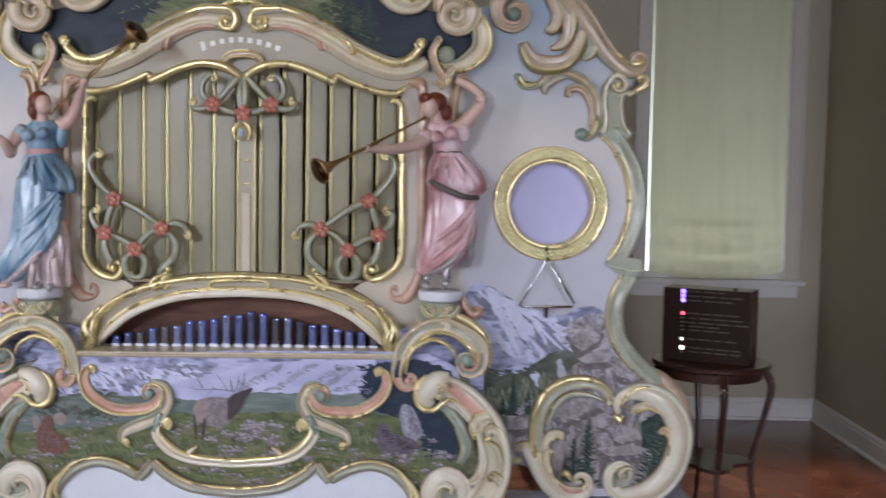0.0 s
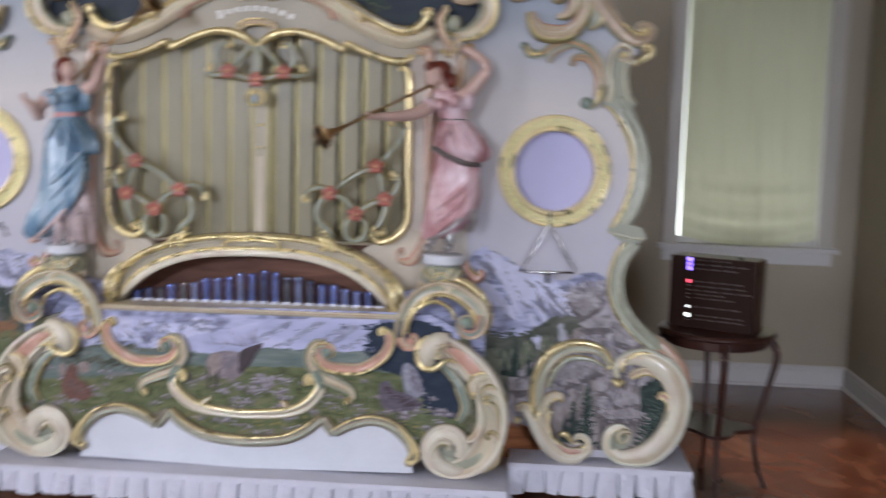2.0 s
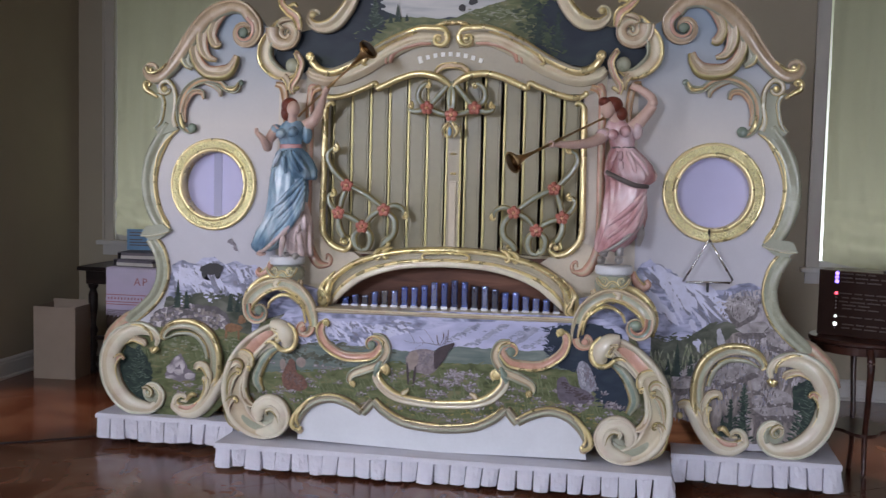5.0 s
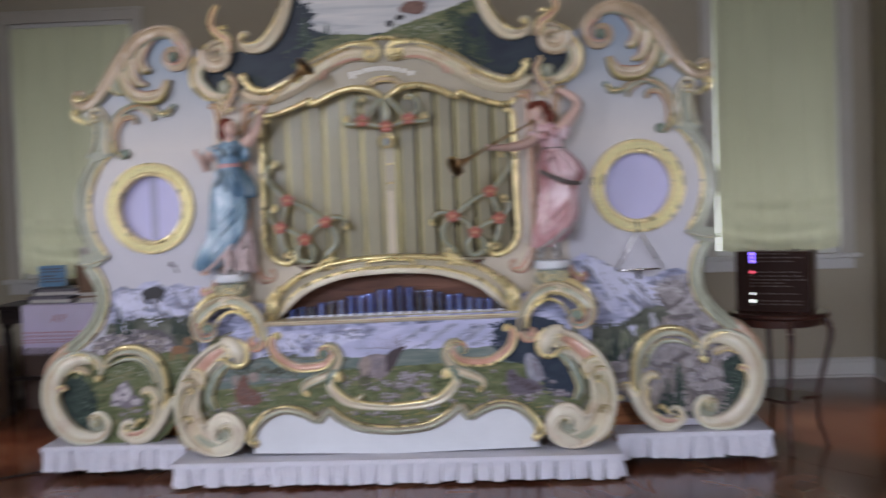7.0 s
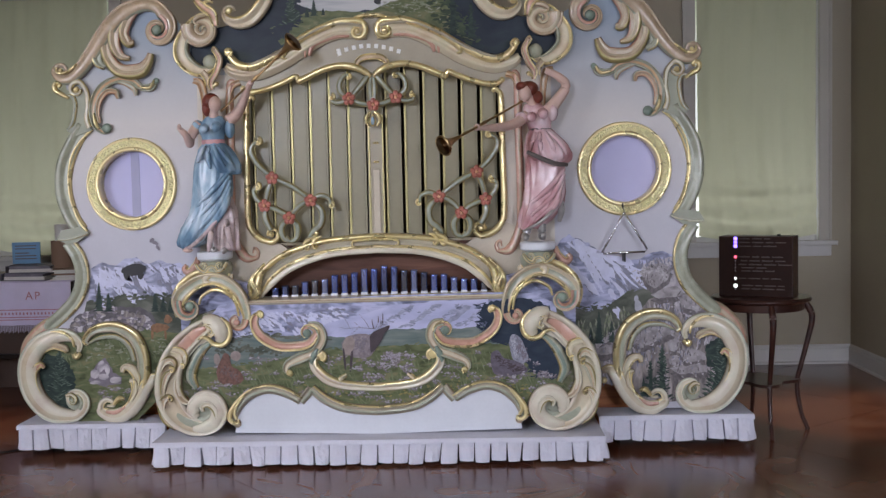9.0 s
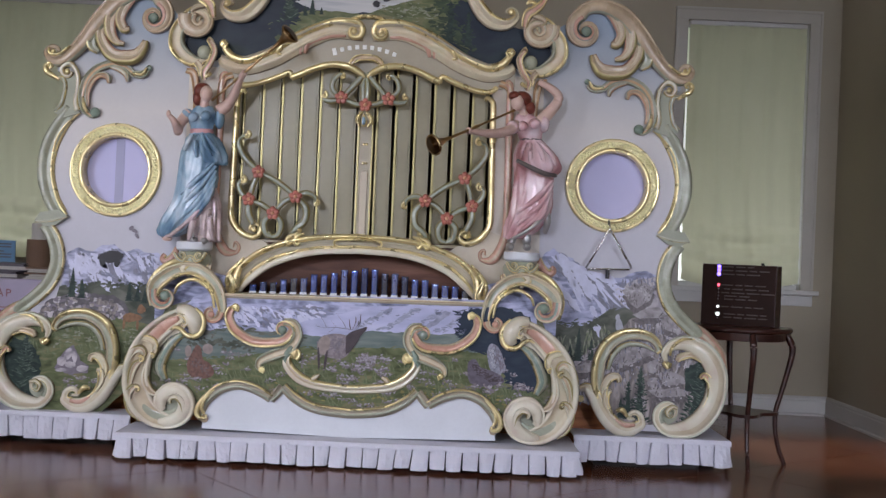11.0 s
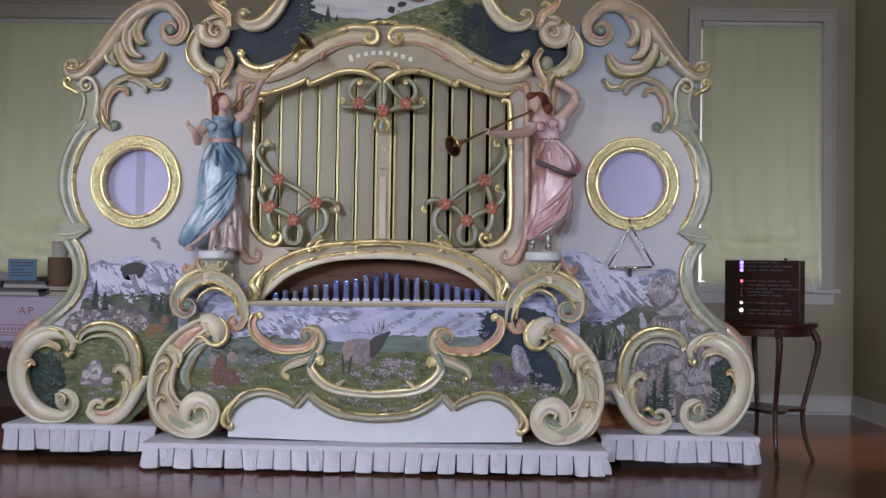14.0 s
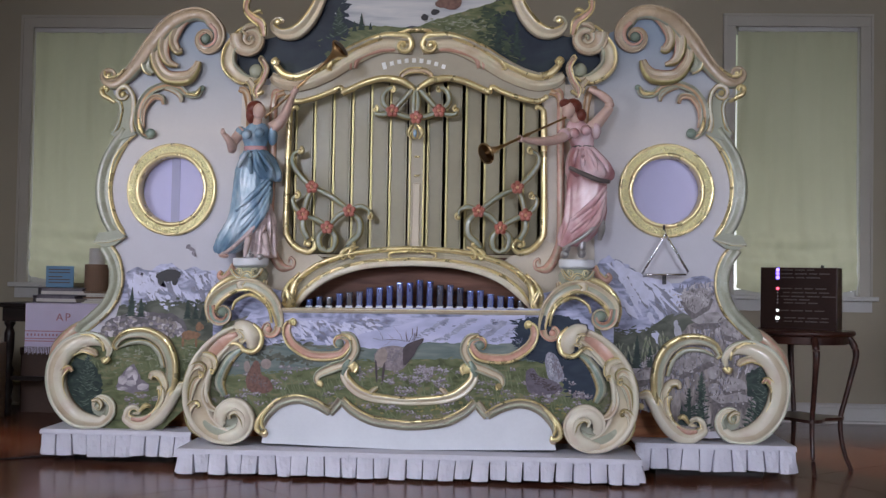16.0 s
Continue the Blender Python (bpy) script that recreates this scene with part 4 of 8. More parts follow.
for c in ((0.517, 1.432), (0.325, 1.311), (0.436, 1.227), (0.559, 1.294), (0.118, 1.813)):
    flower(c)
flower((0.004, 1.778), both=False)
stem((0.005, 1.943, 0.0114), (0.046, 1.892, 0.0142), (0.118, 1.813, 0.0113))
stem((0.118, 1.813, 0.0113), (0.163, 1.854, 0.0142), (0.162, 1.902, 0.0128), (0.130, 1.933, 0.0113), (0.117, 1.916, 0.0085))
curl((0.119, 1.922), 0.0152)
stem((0.118, 1.813, 0.0113), (0.164, 1.797, 0.0142), (0.201, 1.803, 0.0113), (0.209, 1.828, 0.0085))
curl((0.206, 1.825), 0.0172)
stem((0.005, 1.778, 0.0113), (0.056, 1.787, 0.0142), (0.118, 1.813, 0.0113))
stem((0.005, 1.926, 0.0085), (0.012, 1.858, 0.0142), (0.005, 1.778, 0.0113))
carve("pendant_leaf", [(0.009, 1.744, 0.0057), (0.029, 1.721, 0.0113), (0.035, 1.696, 0.0085), (0.019, 1.670, 0.0043)], 0.160, organ, ALLGOLD, 1.0, ROUND)
bm = bmesh.new()
c = (0.004, 1.704)
add_lathe(bm, [(0.002, c[1] + 0.034), (0.012, c[1] + 0.01), (0.018, c[1] - 0.012), (0.012, c[1] - 0.03), (0.002, c[1] - 0.036)], (0, -0.165, 0), 16)
drop = part("pendant_drop", bm, GOLD, organ, "gold pendant with a pale blue drop", smooth=True)
bm = bmesh.new()
add_ball(bm, (0, -0.178, c[1] - 0.006), (0.010, 0.010, 0.022))
part("blue_drop", bm, BLUEDROP, drop, smooth=True)

# ---- arch over the chimes, shelf ----
carve("chime_arch", mirrored([(0.025, 1.081, 0.0503), (0.198, 1.073, 0.0502), (0.338, 1.047, 0.0529), (0.464, 0.999, 0.0556), (0.551, 0.931, 0.0528), (0.596, 0.863, 0.0361), (0.605, 0.824, 0.0194)]), 0.13, organ, (CREAM, GOLD, IVORY, GREIGE, GOLD), 1.3, ARCH, both=False, steps=8)
carve("arch_leaf", [(0.529, 1.007, 0.0053), (0.579, 0.959, 0.0150), (0.601, 0.899, 0.0185), (0.604, 0.856, 0.0200), (0.626, 0.832, 0.0165), (0.648, 0.853, 0.0095)], 0.19, organ, ALLGOLD, 1.0, ROUND)
carve("arch_leaf", [(0.567, 1.002, 0.0053), (0.622, 0.938, 0.0130), (0.645, 0.889, 0.0150), (0.642, 0.851, 0.0106)], 0.18, organ, ALLGOLD, 1.0, ROUND)
carve("arch_leaf", [(0.624, 0.822, 0.0064), (0.600, 0.840, 0.0120), (0.612, 0.878, 0.0150), (0.628, 0.916, 0.0100), (0.617, 0.948, 0.0053)], 0.205, organ, (GOLD, GOLD, GOLD, OLDGOLD, GOLD), 0.9, RIDGE)
carve("arch_leaf", [(0.270, 1.128, 0.0045), (0.299, 1.117, 0.0110), (0.316, 1.090, 0.0110), (0.304, 1.072, 0.0080), (0.290, 1.082, 0.0050)], 0.20, organ, ALLGOLD, 0.9, ROUND)
carve("arch_leaf", [(0.305, 1.126, 0.0045), (0.338, 1.112, 0.0120), (0.356, 1.091, 0.0115), (0.344, 1.070, 0.0090), (0.327, 1.083, 0.0055)], 0.20, organ, ALLGOLD, 0.9, ROUND)
carve("arch_cartouche", mirrored([(0.024, 1.102, 0.0062), (0.092, 1.100, 0.0062), (0.116, 1.090, 0.0066), (0.114, 1.072, 0.0055), (0.100, 1.071, 0.0042)]), 0.205, organ, ALLGOLD, 1.0, ROUND, both=False)
S1 = (0.632, 0.803)
bm = bmesh.new()
rows = []
for x in (-S1[0] - 0.02, S1[0] + 0.02):
    rows.append([bm.verts.new((x, -dd, S1[1] + zz)) for dd, zz in ((0.10, -0.025), (0.255, -0.025), (0.265, -0.018), (0.265, -0.008), (0.272, -0.004), (0.285, 0.004), (0.288, 0.012), (0.282, 0.020), (0.10, 0.022))])
for i in range(9):
    bm.faces.new((rows[0][i], rows[0][(i + 1) % 9], rows[1][(i + 1) % 9], rows[1][i]))
for r in rows:
    bm.faces.new(r)
shelf = part("shelf", bm, CREAM, organ, "cream moulded shelf under the chime pipes")
for zz, dd in ((-0.013, 0.268), (0.012, 0.290)):
    part("gilt_line", box(-S1[0] - 0.02, S1[0] + 0.02, -dd, -dd + 0.004, S1[1] + zz - 0.002, S1[1] + zz + 0.002), TAN, shelf)

# ---- belly: painted panel, white base, gold wave ----
BELLY = [(0.030, 0.784), (0.755, 0.797), (0.920, 0.746), (1.004, 0.583), (1.019, 0.419), (0.899, 0.248), (0.722, 0.211), (0.695, 0.166), (0.041, 0.151)]
half = [(max(0, q[0]), q[1]) for q in BELLY]
half[0], half[-1] = (0, half[0][1]), (0, half[-1][1])
BELLY = half + [(-q[0], q[1]) for q in reversed(half) if q[0] > 1e-6]
MEADOW = mottled("painted meadow", [(0.30, (0.05, 0.065, 0.03)), (0.45, (0.11, 0.12, 0.06)), (0.58, (0.16, 0.155, 0.095)), (0.66, (0.24, 0.22, 0.23)), (0.75, (0.15, 0.155, 0.08))], (26, 26, 34), rough=0.42, bump=0.05, detail=4)
belly = board("belly_panel", BELLY, 0.27, 0.10, organ, MEADOW, label="painted mountain meadow panel")[0]
BASEP = [(0.041, 0.258), (0.187, 0.277), (0.282, 0.323), (0.331, 0.368), (0.384, 0.304), (0.460, 0.349), (0.555, 0.368), (0.651, 0.337), (0.707, 0.265), (0.719, 0.148), (0.043, 0.132)]
half = [(max(0, q[0]), q[1]) for q in BASEP]
half[0], half[-1] = (0, half[0][1]), (0, half[-1][1])
BASEP = half + [(-q[0], q[1]) for q in reversed(half) if q[0] > 1e-6]
board("base_panel", BASEP, 0.285, 0.02, organ, WHITE_BASE, label="plain white painted base panel")
carve("base_wave", mirrored([(0.044, 0.255, 0.0247), (0.173, 0.272, 0.0247), (0.268, 0.318, 0.0247), (0.328, 0.371, 0.0220)]), 0.284, organ, (GREIGE, SAGE, GREIGE, SAGE, GOLD), 1.0, STEP, both=False)
carve("base_wave", [(0.331, 0.368, 0.0220), (0.356, 0.336, 0.0219), (0.386, 0.304, 0.0219)], 0.283, organ, (GREIGE, SAGE, GREIGE, SAGE, GREIGE), 1.0, STEP)
carve("base_wave", [(0.384, 0.309, 0.0219), (0.460, 0.352, 0.0247), (0.547, 0.372, 0.0246), (0.632, 0.350, 0.0262), (0.696, 0.292, 0.0246), (0.722, 0.236, 0.0200), (0.722, 0.210, 0.0130)], 0.284, organ, (GREIGE, SAGE, GREIGE, SAGE, GOLD), 1.0, STEP)
carve("wave_hook", [(0.660, 0.345, 0.0050), (0.702, 0.312, 0.0100), (0.732, 0.265, 0.0130), (0.741, 0.226, 0.0130), (0.724, 0.203, 0.0115), (0.700, 0.203, 0.0095), (0.696, 0.220, 0.0060)], 0.305, organ, ALLGOLD, 0.9, ROUND)
carve("wave_hook", [(0.676, 0.330, 0.0045), (0.707, 0.290, 0.0080), (0.716, 0.250, 0.0085), (0.704, 0.222, 0.0070)], 0.308, organ, ALLGOLD, 0.9, ROUND)
boss("wave_curl", (0.706, 0.196), 0.0200, 0.295, organ, TAN)
carve("belly_cradle", mirrored([(0.042, 0.370, 0.0220), (0.171, 0.384, 0.0247), (0.253, 0.416, 0.0275), (0.310, 0.474, 0.0247), (0.314, 0.515, 0.0192), (0.292, 0.537, 0.0137)]), 0.272, organ, (CREAM, CREAM, IVORY, CREAM, GOLD), 0.9, RIDGE, both=False)
snail("cradle_ball", (0.278, 0.534), 0.0276, 0.285)
carve("cradle_leaf", [(0.198, 0.393, 0.0082), (0.176, 0.419, 0.0137), (0.151, 0.435, 0.0082)], 0.285, organ, (CREAM, GOLD, CREAM, CREAM, GOLD), 0.9, ROUND)
carve("belly_scroll", [(0.574, 0.756, 0.0110), (0.602, 0.740, 0.0192), (0.608, 0.697, 0.0219), (0.578, 0.641, 0.0247), (0.497, 0.590, 0.0247), (0.407, 0.583, 0.0247), (0.335, 0.598, 0.0220), (0.296, 0.647, 0.0220)] + vol((0.343, 0.648), 0.0442, 180, 1.0, -1, 0.4), 0.272, organ, (ROSE, TAN, ROSE, ROSE, GOLD), 0.9, LIP)
boss("volute_eye", (0.345, 0.648), 0.0221, 0.285, organ, TEAL)
snail("scroll_tip", (0.579, 0.754), 0.0193, 0.285)
carve("belly_scroll_outer", [(0.339, 0.691, 0.0165), (0.290, 0.679, 0.0220), (0.269, 0.619, 0.0247), (0.308, 0.556, 0.0247), (0.380, 0.525, 0.0275), (0.441, 0.496, 0.0219), (0.455, 0.464, 0.0165), (0.436, 0.447, 0.0110)], 0.271, organ, (CREAM, SAGE, TAN, CREAM, SAGE), 0.8, COVE)
snail("scroll_tip", (0.439, 0.450), 0.0166, 0.285)
carve("belly_scroll_leaf", [(0.297, 0.570, 0.0110), (0.314, 0.529, 0.0192), (0.326, 0.494, 0.0110), (0.309, 0.488, 0.0055)], 0.275, organ, (TEAL,) * 5, 0.9, ROUND)

# ---- corner scrolls and pedestals ----
carve("corner_scroll", rev(vol((0.695, 0.726), 0.0469, 190, 1.1, 1, 0.38)) + [(0.650, 0.769, 0.0247), (0.677, 0.851, 0.0302), (0.739, 0.915, 0.0329), (0.812, 0.941, 0.0329), (0.894, 0.921, 0.0356), (0.971, 0.862, 0.0383), (0.993, 0.802, 0.0301)], 0.262, organ, (CREAM, GOLD, CREAM, SAGE, CREAM), 0.9, COVE)
carve("corner_volute", [(0.993, 0.835, 0.0219)] + vol((0.934, 0.796), 0.0552, 0, 1.3, -1, 0.44), 0.275, organ, (ROSE, ROSE, ROSE, TEAL, CREAM), 0.9, COVE)
carve("corner_volute", vol((0.695, 0.720), 0.0442, 170, 1.2, 1, 0.42), 0.275, organ, (ROSE, ROSE, ROSE, TAN, CREAM), 0.9, COVE)
boss("volute_eye", (0.695, 0.715), 0.0166, 0.292, organ, ROSE)
boss("volute_eye", (0.928, 0.801), 0.0248, 0.285, organ, TEAL)
carve("corner_rib", [(0.784, 0.966, 0.0137), (0.888, 0.962, 0.0274), (0.965, 0.908, 0.0328), (1.007, 0.835, 0.0273), (1.005, 0.748, 0.0109)], 0.235, organ, ALLGOLD, 1.0, RIDGE)
carve("corner_bead", [(0.681, 0.747, 0.0055), (0.699, 0.824, 0.0082), (0.753, 0.875, 0.0096), (0.807, 0.886, 0.0096), (0.862, 0.855, 0.0082), (0.879, 0.814, 0.0055)], 0.292, organ, ALLGOLD, 1.0, ROUND)
PED = (0.815, 1.057)
for s in LEFT_RIGHT:
    bm = bmesh.new()
    add_lathe(bm, [(0.060, PED[1] - 0.030), (0.080, PED[1] - 0.024), (0.088, PED[1] - 0.018), (0.0885, PED[1] - 0.014), (0.0885, PED[1] + 0.010), (0.0875, PED[1] + 0.015), (0.084, PED[1] + 0.018)], (s * PED[0], -0.19, 0), 44)
    ped = part("pedestal", bm, WHITE_BASE, organ, "round white pedestal under a statue", smooth=True)
    bm = bmesh.new()
    add_lathe(bm, [(0.045, PED[1] - 0.15), (0.068, PED[1] - 0.125), (0.088, PED[1] - 0.085), (0.090, PED[1] - 0.060), (0.078, PED[1] - 0.038), (0.058, PED[1] - 0.028)], (s * PED[0], -0.19, 0), 32)
    part("pedestal_cup", bm, SAGE, ped, "sage green carved cup", smooth=True)
carve("cup_rim", [(0.737, 1.022, 0.0070), (0.756, 0.992, 0.0095), (0.782, 0.978, 0.0095), (0.800, 0.996, 0.0085), (0.815, 1.002, 0.0085), (0.832, 0.994, 0.0085), (0.850, 0.976, 0.0095), (0.876, 0.990, 0.0095), (0.895, 1.020, 0.0070)], 0.272, organ, (SAGE, GOLD, GOLD, SAGE, GOLD), 0.9, ROUND)
carve("cup_lobe", vol((0.772, 1.008), 0.0190, 300, 0.9, 1, 0.45), 0.270, organ, (SAGE, GOLD, IVORY, SAGE, GOLD), 0.9, COVE)
carve("cup_lobe", vol((0.858, 1.008), 0.0190, 240, 0.9, -1, 0.45), 0.270, organ, (SAGE, GOLD, IVORY, SAGE, GOLD), 0.9, COVE)
carve("cup_leaf", [(0.804, 0.968, 0.0083), (0.831, 0.960, 0.0193), (0.848, 0.935, 0.0166), (0.810, 0.905, 0.0110)], 0.27, organ, (IVORY, GOLD, IVORY, IVORY, GOLD), 0.8, ROUND)
carve("pedestal_leaf", [(0.721, 0.962, 0.0111), (0.733, 0.929, 0.0193), (0.771, 0.907, 0.0166), (0.810, 0.908, 0.0083)], 0.25, organ, (TAN, TAN, CREAM, TAN, GOLD), 0.8, COVE)
carve("pedestal_leaf", [(0.907, 1.048, 0.0110), (0.919, 1.007, 0.0193), (0.952, 0.974, 0.0221), (0.979, 0.988, 0.0166), (0.968, 1.010, 0.0110)], 0.17, organ, (ROSE, ROSE, ROSE, ROSE, GOLD), 0.9, ROUND)

# ---- great base scrolls ----
carve("base_scroll", [(0.795, 0.706, 0.0245), (0.835, 0.708, 0.0364), (0.907, 0.666, 0.0501), (0.980, 0.598, 0.0575), (1.030, 0.514, 0.0629), (1.049, 0.421, 0.0666), (1.043, 0.329, 0.0666), (1.009, 0.250, 0.0611), (0.947, 0.194, 0.0502), (0.877, 0.174, 0.0383), (0.830, 0.186, 0.0300)], 0.275, organ, (CREAM, IVORY, CREAM, CREAM, IVORY), 0.66, CRADLE, steps=7)
carve("base_volute", [(0.930, 0.172, 0.0150), (0.877, 0.174, 0.0340), (0.817, 0.203, 0.0400), (0.793, 0.262, 0.0430), (0.819, 0.317, 0.0425), (0.873, 0.334, 0.0383), (0.919, 0.299, 0.0346), (0.923, 0.253, 0.0291), (0.906, 0.232, 0.0164)], 0.288, organ, (CREAM, IVORY, IVORY, IVORY, IVORY), 0.75, PLUMP, steps=8)
carve("volute_curl", [(0.800, 0.224, 0.0060), (0.811, 0.279, 0.0146), (0.842, 0.306, 0.0164), (0.872, 0.294, 0.0128), (0.868, 0.268, 0.0073)], 0.322, organ, (CREAM, OLDGOLD, IVORY, CREAM, IVORY), 0.8, COVE)
carve("scroll_channel", [(0.851, 0.692, 0.0109), (0.911, 0.662, 0.0290), (0.966, 0.605, 0.0340), (0.992, 0.570, 0.0240)], 0.292, organ, (ROSE, ROSE, ROSE, ROSE, ROSE), 0.22, ROUND)
carve("scroll_channel", [(1.034, 0.310, 0.0091), (1.005, 0.247, 0.0275), (0.943, 0.206, 0.0260), (0.873, 0.212, 0.0200), (0.840, 0.241, 0.0109)], 0.290, organ, (SAGE, SAGE, SAGE, SAGE, SAGE), 0.22, ROUND)
carve("scroll_lining", [(0.814, 0.621, 0.0109), (0.868, 0.584, 0.0217), (0.912, 0.520, 0.0272), (0.935, 0.444, 0.0271), (0.909, 0.379, 0.0163)], 0.275, organ, (TEAL, GOLD, SAGE, TEAL, SAGE), 0.7, ROUND)
carve("scroll_head", [(0.861, 0.736, 0.0218), (0.812, 0.724, 0.0381), (0.778, 0.685, 0.0463), (0.773, 0.647, 0.0381), (0.787, 0.620, 0.0190)], 0.29, organ, (IVORY, IVORY, IVORY, IVORY, IVORY), 0.9, ROUND)
carve("head_rim", [(0.769, 0.745, 0.0054), (0.737, 0.711, 0.0095), (0.726, 0.668, 0.0123), (0.738, 0.625, 0.0136), (0.771, 0.603, 0.0136), (0.809, 0.610, 0.0122), (0.835, 0.635, 0.0109), (0.862, 0.646, 0.0095), (0.889, 0.633, 0.0054)], 0.30, organ, ALLGOLD, 1.0, ROUND)
carve("head_leaf", [(0.851, 0.714, 0.0054), (0.813, 0.702, 0.0109), (0.800, 0.675, 0.0109), (0.819, 0.659, 0.0082), (0.829, 0.675, 0.0054)], 0.325, organ, (CREAM, GOLD, IVORY, CREAM, GOLD), 0.9, COVE)
board("scroll_ground", [(0.786, 0.691), (0.861, 0.725), (0.956, 0.678), (1.025, 0.587), (1.005, 0.500), (0.945, 0.542), (0.890, 0.600), (0.835, 0.626)], 0.285, 0.02, organ, IVORY, both=True)
carve("acanthus", [(1.041, 0.586, 0.0073), (0.999, 0.587, 0.0180), (0.965, 0.569, 0.0190), (0.956, 0.529, 0.0160), (0.972, 0.495, 0.0091)], 0.302, organ, (CREAM, GOLD, CREAM, CREAM, CREAM), 0.9, COVE)
carve("acanthus", [(1.104, 0.374, 0.0055), (1.095, 0.462, 0.0150), (1.068, 0.518, 0.0190), (1.031, 0.536, 0.0190), (1.010, 0.514, 0.0140), (1.023, 0.486, 0.0073)], 0.300, organ, (TAN, OLDGOLD, IVORY, TAN, IVORY), 1.25, COVE)
carve("acanthus", [(1.077, 0.319, 0.0055), (1.068, 0.402, 0.0170), (1.050, 0.453, 0.0190), (1.026, 0.475, 0.0109)], 0.302, organ, (TAN, OLDGOLD, IVORY, TAN, IVORY), 1.25, COVE)
carve("acanthus", [(1.015, 0.173, 0.0055), (1.063, 0.222, 0.0150), (1.080, 0.289, 0.0190), (1.066, 0.332, 0.0190), (1.040, 0.343, 0.0140), (1.030, 0.322, 0.0073)], 0.300, organ, (TAN, OLDGOLD, IVORY, TAN, IVORY), 1.25, COVE)
carve("acanthus", [(0.994, 0.478, 0.0073), (1.002, 0.394, 0.0190), (0.976, 0.330, 0.0190), (0.931, 0.304, 0.0091)], 0.296, organ, (TAN, OLDGOLD, CREAM, TAN, IVORY), 1.1, RIDGE)
for q, r in (((0.968, 0.500), 0.0150), ((1.024, 0.482), 0.0185), ((1.036, 0.330), 0.0170)):
    carve("acanthus_tip", vol(q, r, 60, 0.95, 1, 0.5), 0.318, organ, ALLGOLD, 0.9, ROUND)

# ---- scroll pairs at the foot of the wings ----
carve("wing_tail", [(1.143, 0.398, 0.0140), (1.182, 0.404, 0.0280), (1.221, 0.366, 0.0364), (1.261, 0.294, 0.0392), (1.317, 0.229, 0.0419), (1.389, 0.200, 0.0363), (1.455, 0.227, 0.0279)] + vol((1.422, 0.259), 0.0426, 345, 1.0, 1, 0.42), 0.085, organ, (CREAM, IVORY, IVORY, CREAM, GOLD), 0.8, PLUMP)
boss("tail_tip", (1.152, 0.348), 0.0170, 0.095, organ, GOLD)
carve("wing_hoop", [(1.557, 0.552, 0.0112), (1.580, 0.530, 0.0140), (1.591, 0.552, 0.0140)], 0.11, organ, ALLGOLD, 1.0, ROUND)
carve("wing_hoop", [(1.524, 0.595, 0.0112), (1.537, 0.618, 0.0168), (1.507, 0.662, 0.0224), (1.445, 0.686, 0.0280), (1.362, 0.682, 0.0308), (1.285, 0.635, 0.0336), (1.241, 0.551, 0.0336), (1.231, 0.455, 0.0336), (1.243, 0.378, 0.0308), (1.283, 0.306, 0.0252)], 0.088, organ, (GOLD, GOLD, CREAM, SAGE, GREIGE), 0.9, HOOP)
carve("hoop_leaf", [(1.342, 0.441, 0.0112), (1.331, 0.469, 0.0168), (1.292, 0.462, 0.0224), (1.265, 0.412, 0.0196), (1.271, 0.356, 0.0140)], 0.105, organ, (CREAM, CREAM, IVORY, CREAM, GOLD), 0.9, COVE)
carve("hoop_leaf", [(1.304, 0.396, 0.0084), (1.282, 0.390, 0.0168), (1.277, 0.339, 0.0168), (1.305, 0.279, 0.0112)], 0.11, organ, (CREAM, CREAM, IVORY, CREAM, GOLD), 0.9, COVE)
carve("wing_foot_scroll", [(1.574, 0.557, 0.0112), (1.568, 0.602, 0.0196), (1.612, 0.642, 0.0307), (1.689, 0.649, 0.0419), (1.772, 0.606, 0.0502), (1.828, 0.518, 0.0530), (1.834, 0.413, 0.0529), (1.796, 0.307, 0.0529), (1.715, 0.227, 0.0501), (1.621, 0.203, 0.0418)] + vol((1.604, 0.291), 0.0852, 275, 0.92, -1, 0.38, 0.22), 0.088, organ, (CREAM, IVORY, IVORY, CREAM, PALESAGE), 0.7, PLUMP, steps=7)
boss("volute_eye", (1.601, 0.291), 0.0199, 0.11, organ, SAGE)
carve("foot_bead", [(1.590, 0.586, 0.0056), (1.601, 0.630, 0.0084), (1.650, 0.668, 0.0084), (1.711, 0.674, 0.0056)], 0.11, organ, ALLGOLD, 1.0, ROUND)
carve("foot_leaf", [(1.629, 0.559, 0.0112), (1.646, 0.581, 0.0196), (1.698, 0.593, 0.0168), (1.753, 0.567, 0.0112)], 0.10, organ, (CREAM, GOLD, CREAM, TAN, CREAM), 0.9, COVE)
carve("foot_leaf", [(1.746, 0.478, 0.0084), (1.768, 0.495, 0.0167), (1.801, 0.451, 0.0195), (1.796, 0.379, 0.0167), (1.758, 0.306, 0.0111)], 0.11, organ, (CREAM, GOLD, CREAM, ROSE, GOLD), 0.9, COVE)
carve("foot_lining", vol((1.604, 0.291), 0.0596, 230, 0.7, -1, 0.24), 0.104, organ, (SAGE, SAGE, SAGE, SAGE, GOLD), 0.6, ROUND)
carve("foot_lining", [(1.389, 0.269, 0.0084), (1.361, 0.302, 0.0140), (1.333, 0.296, 0.0084)], 0.11, organ, ALLGOLD, 0.9, ROUND)
carve("foot_lining", [(1.328, 0.257, 0.0084), (1.372, 0.230, 0.0168), (1.428, 0.231, 0.0112)], 0.11, organ, (ROSE, ROSE, ROSE, ROSE, CREAM), 0.6, ROUND)
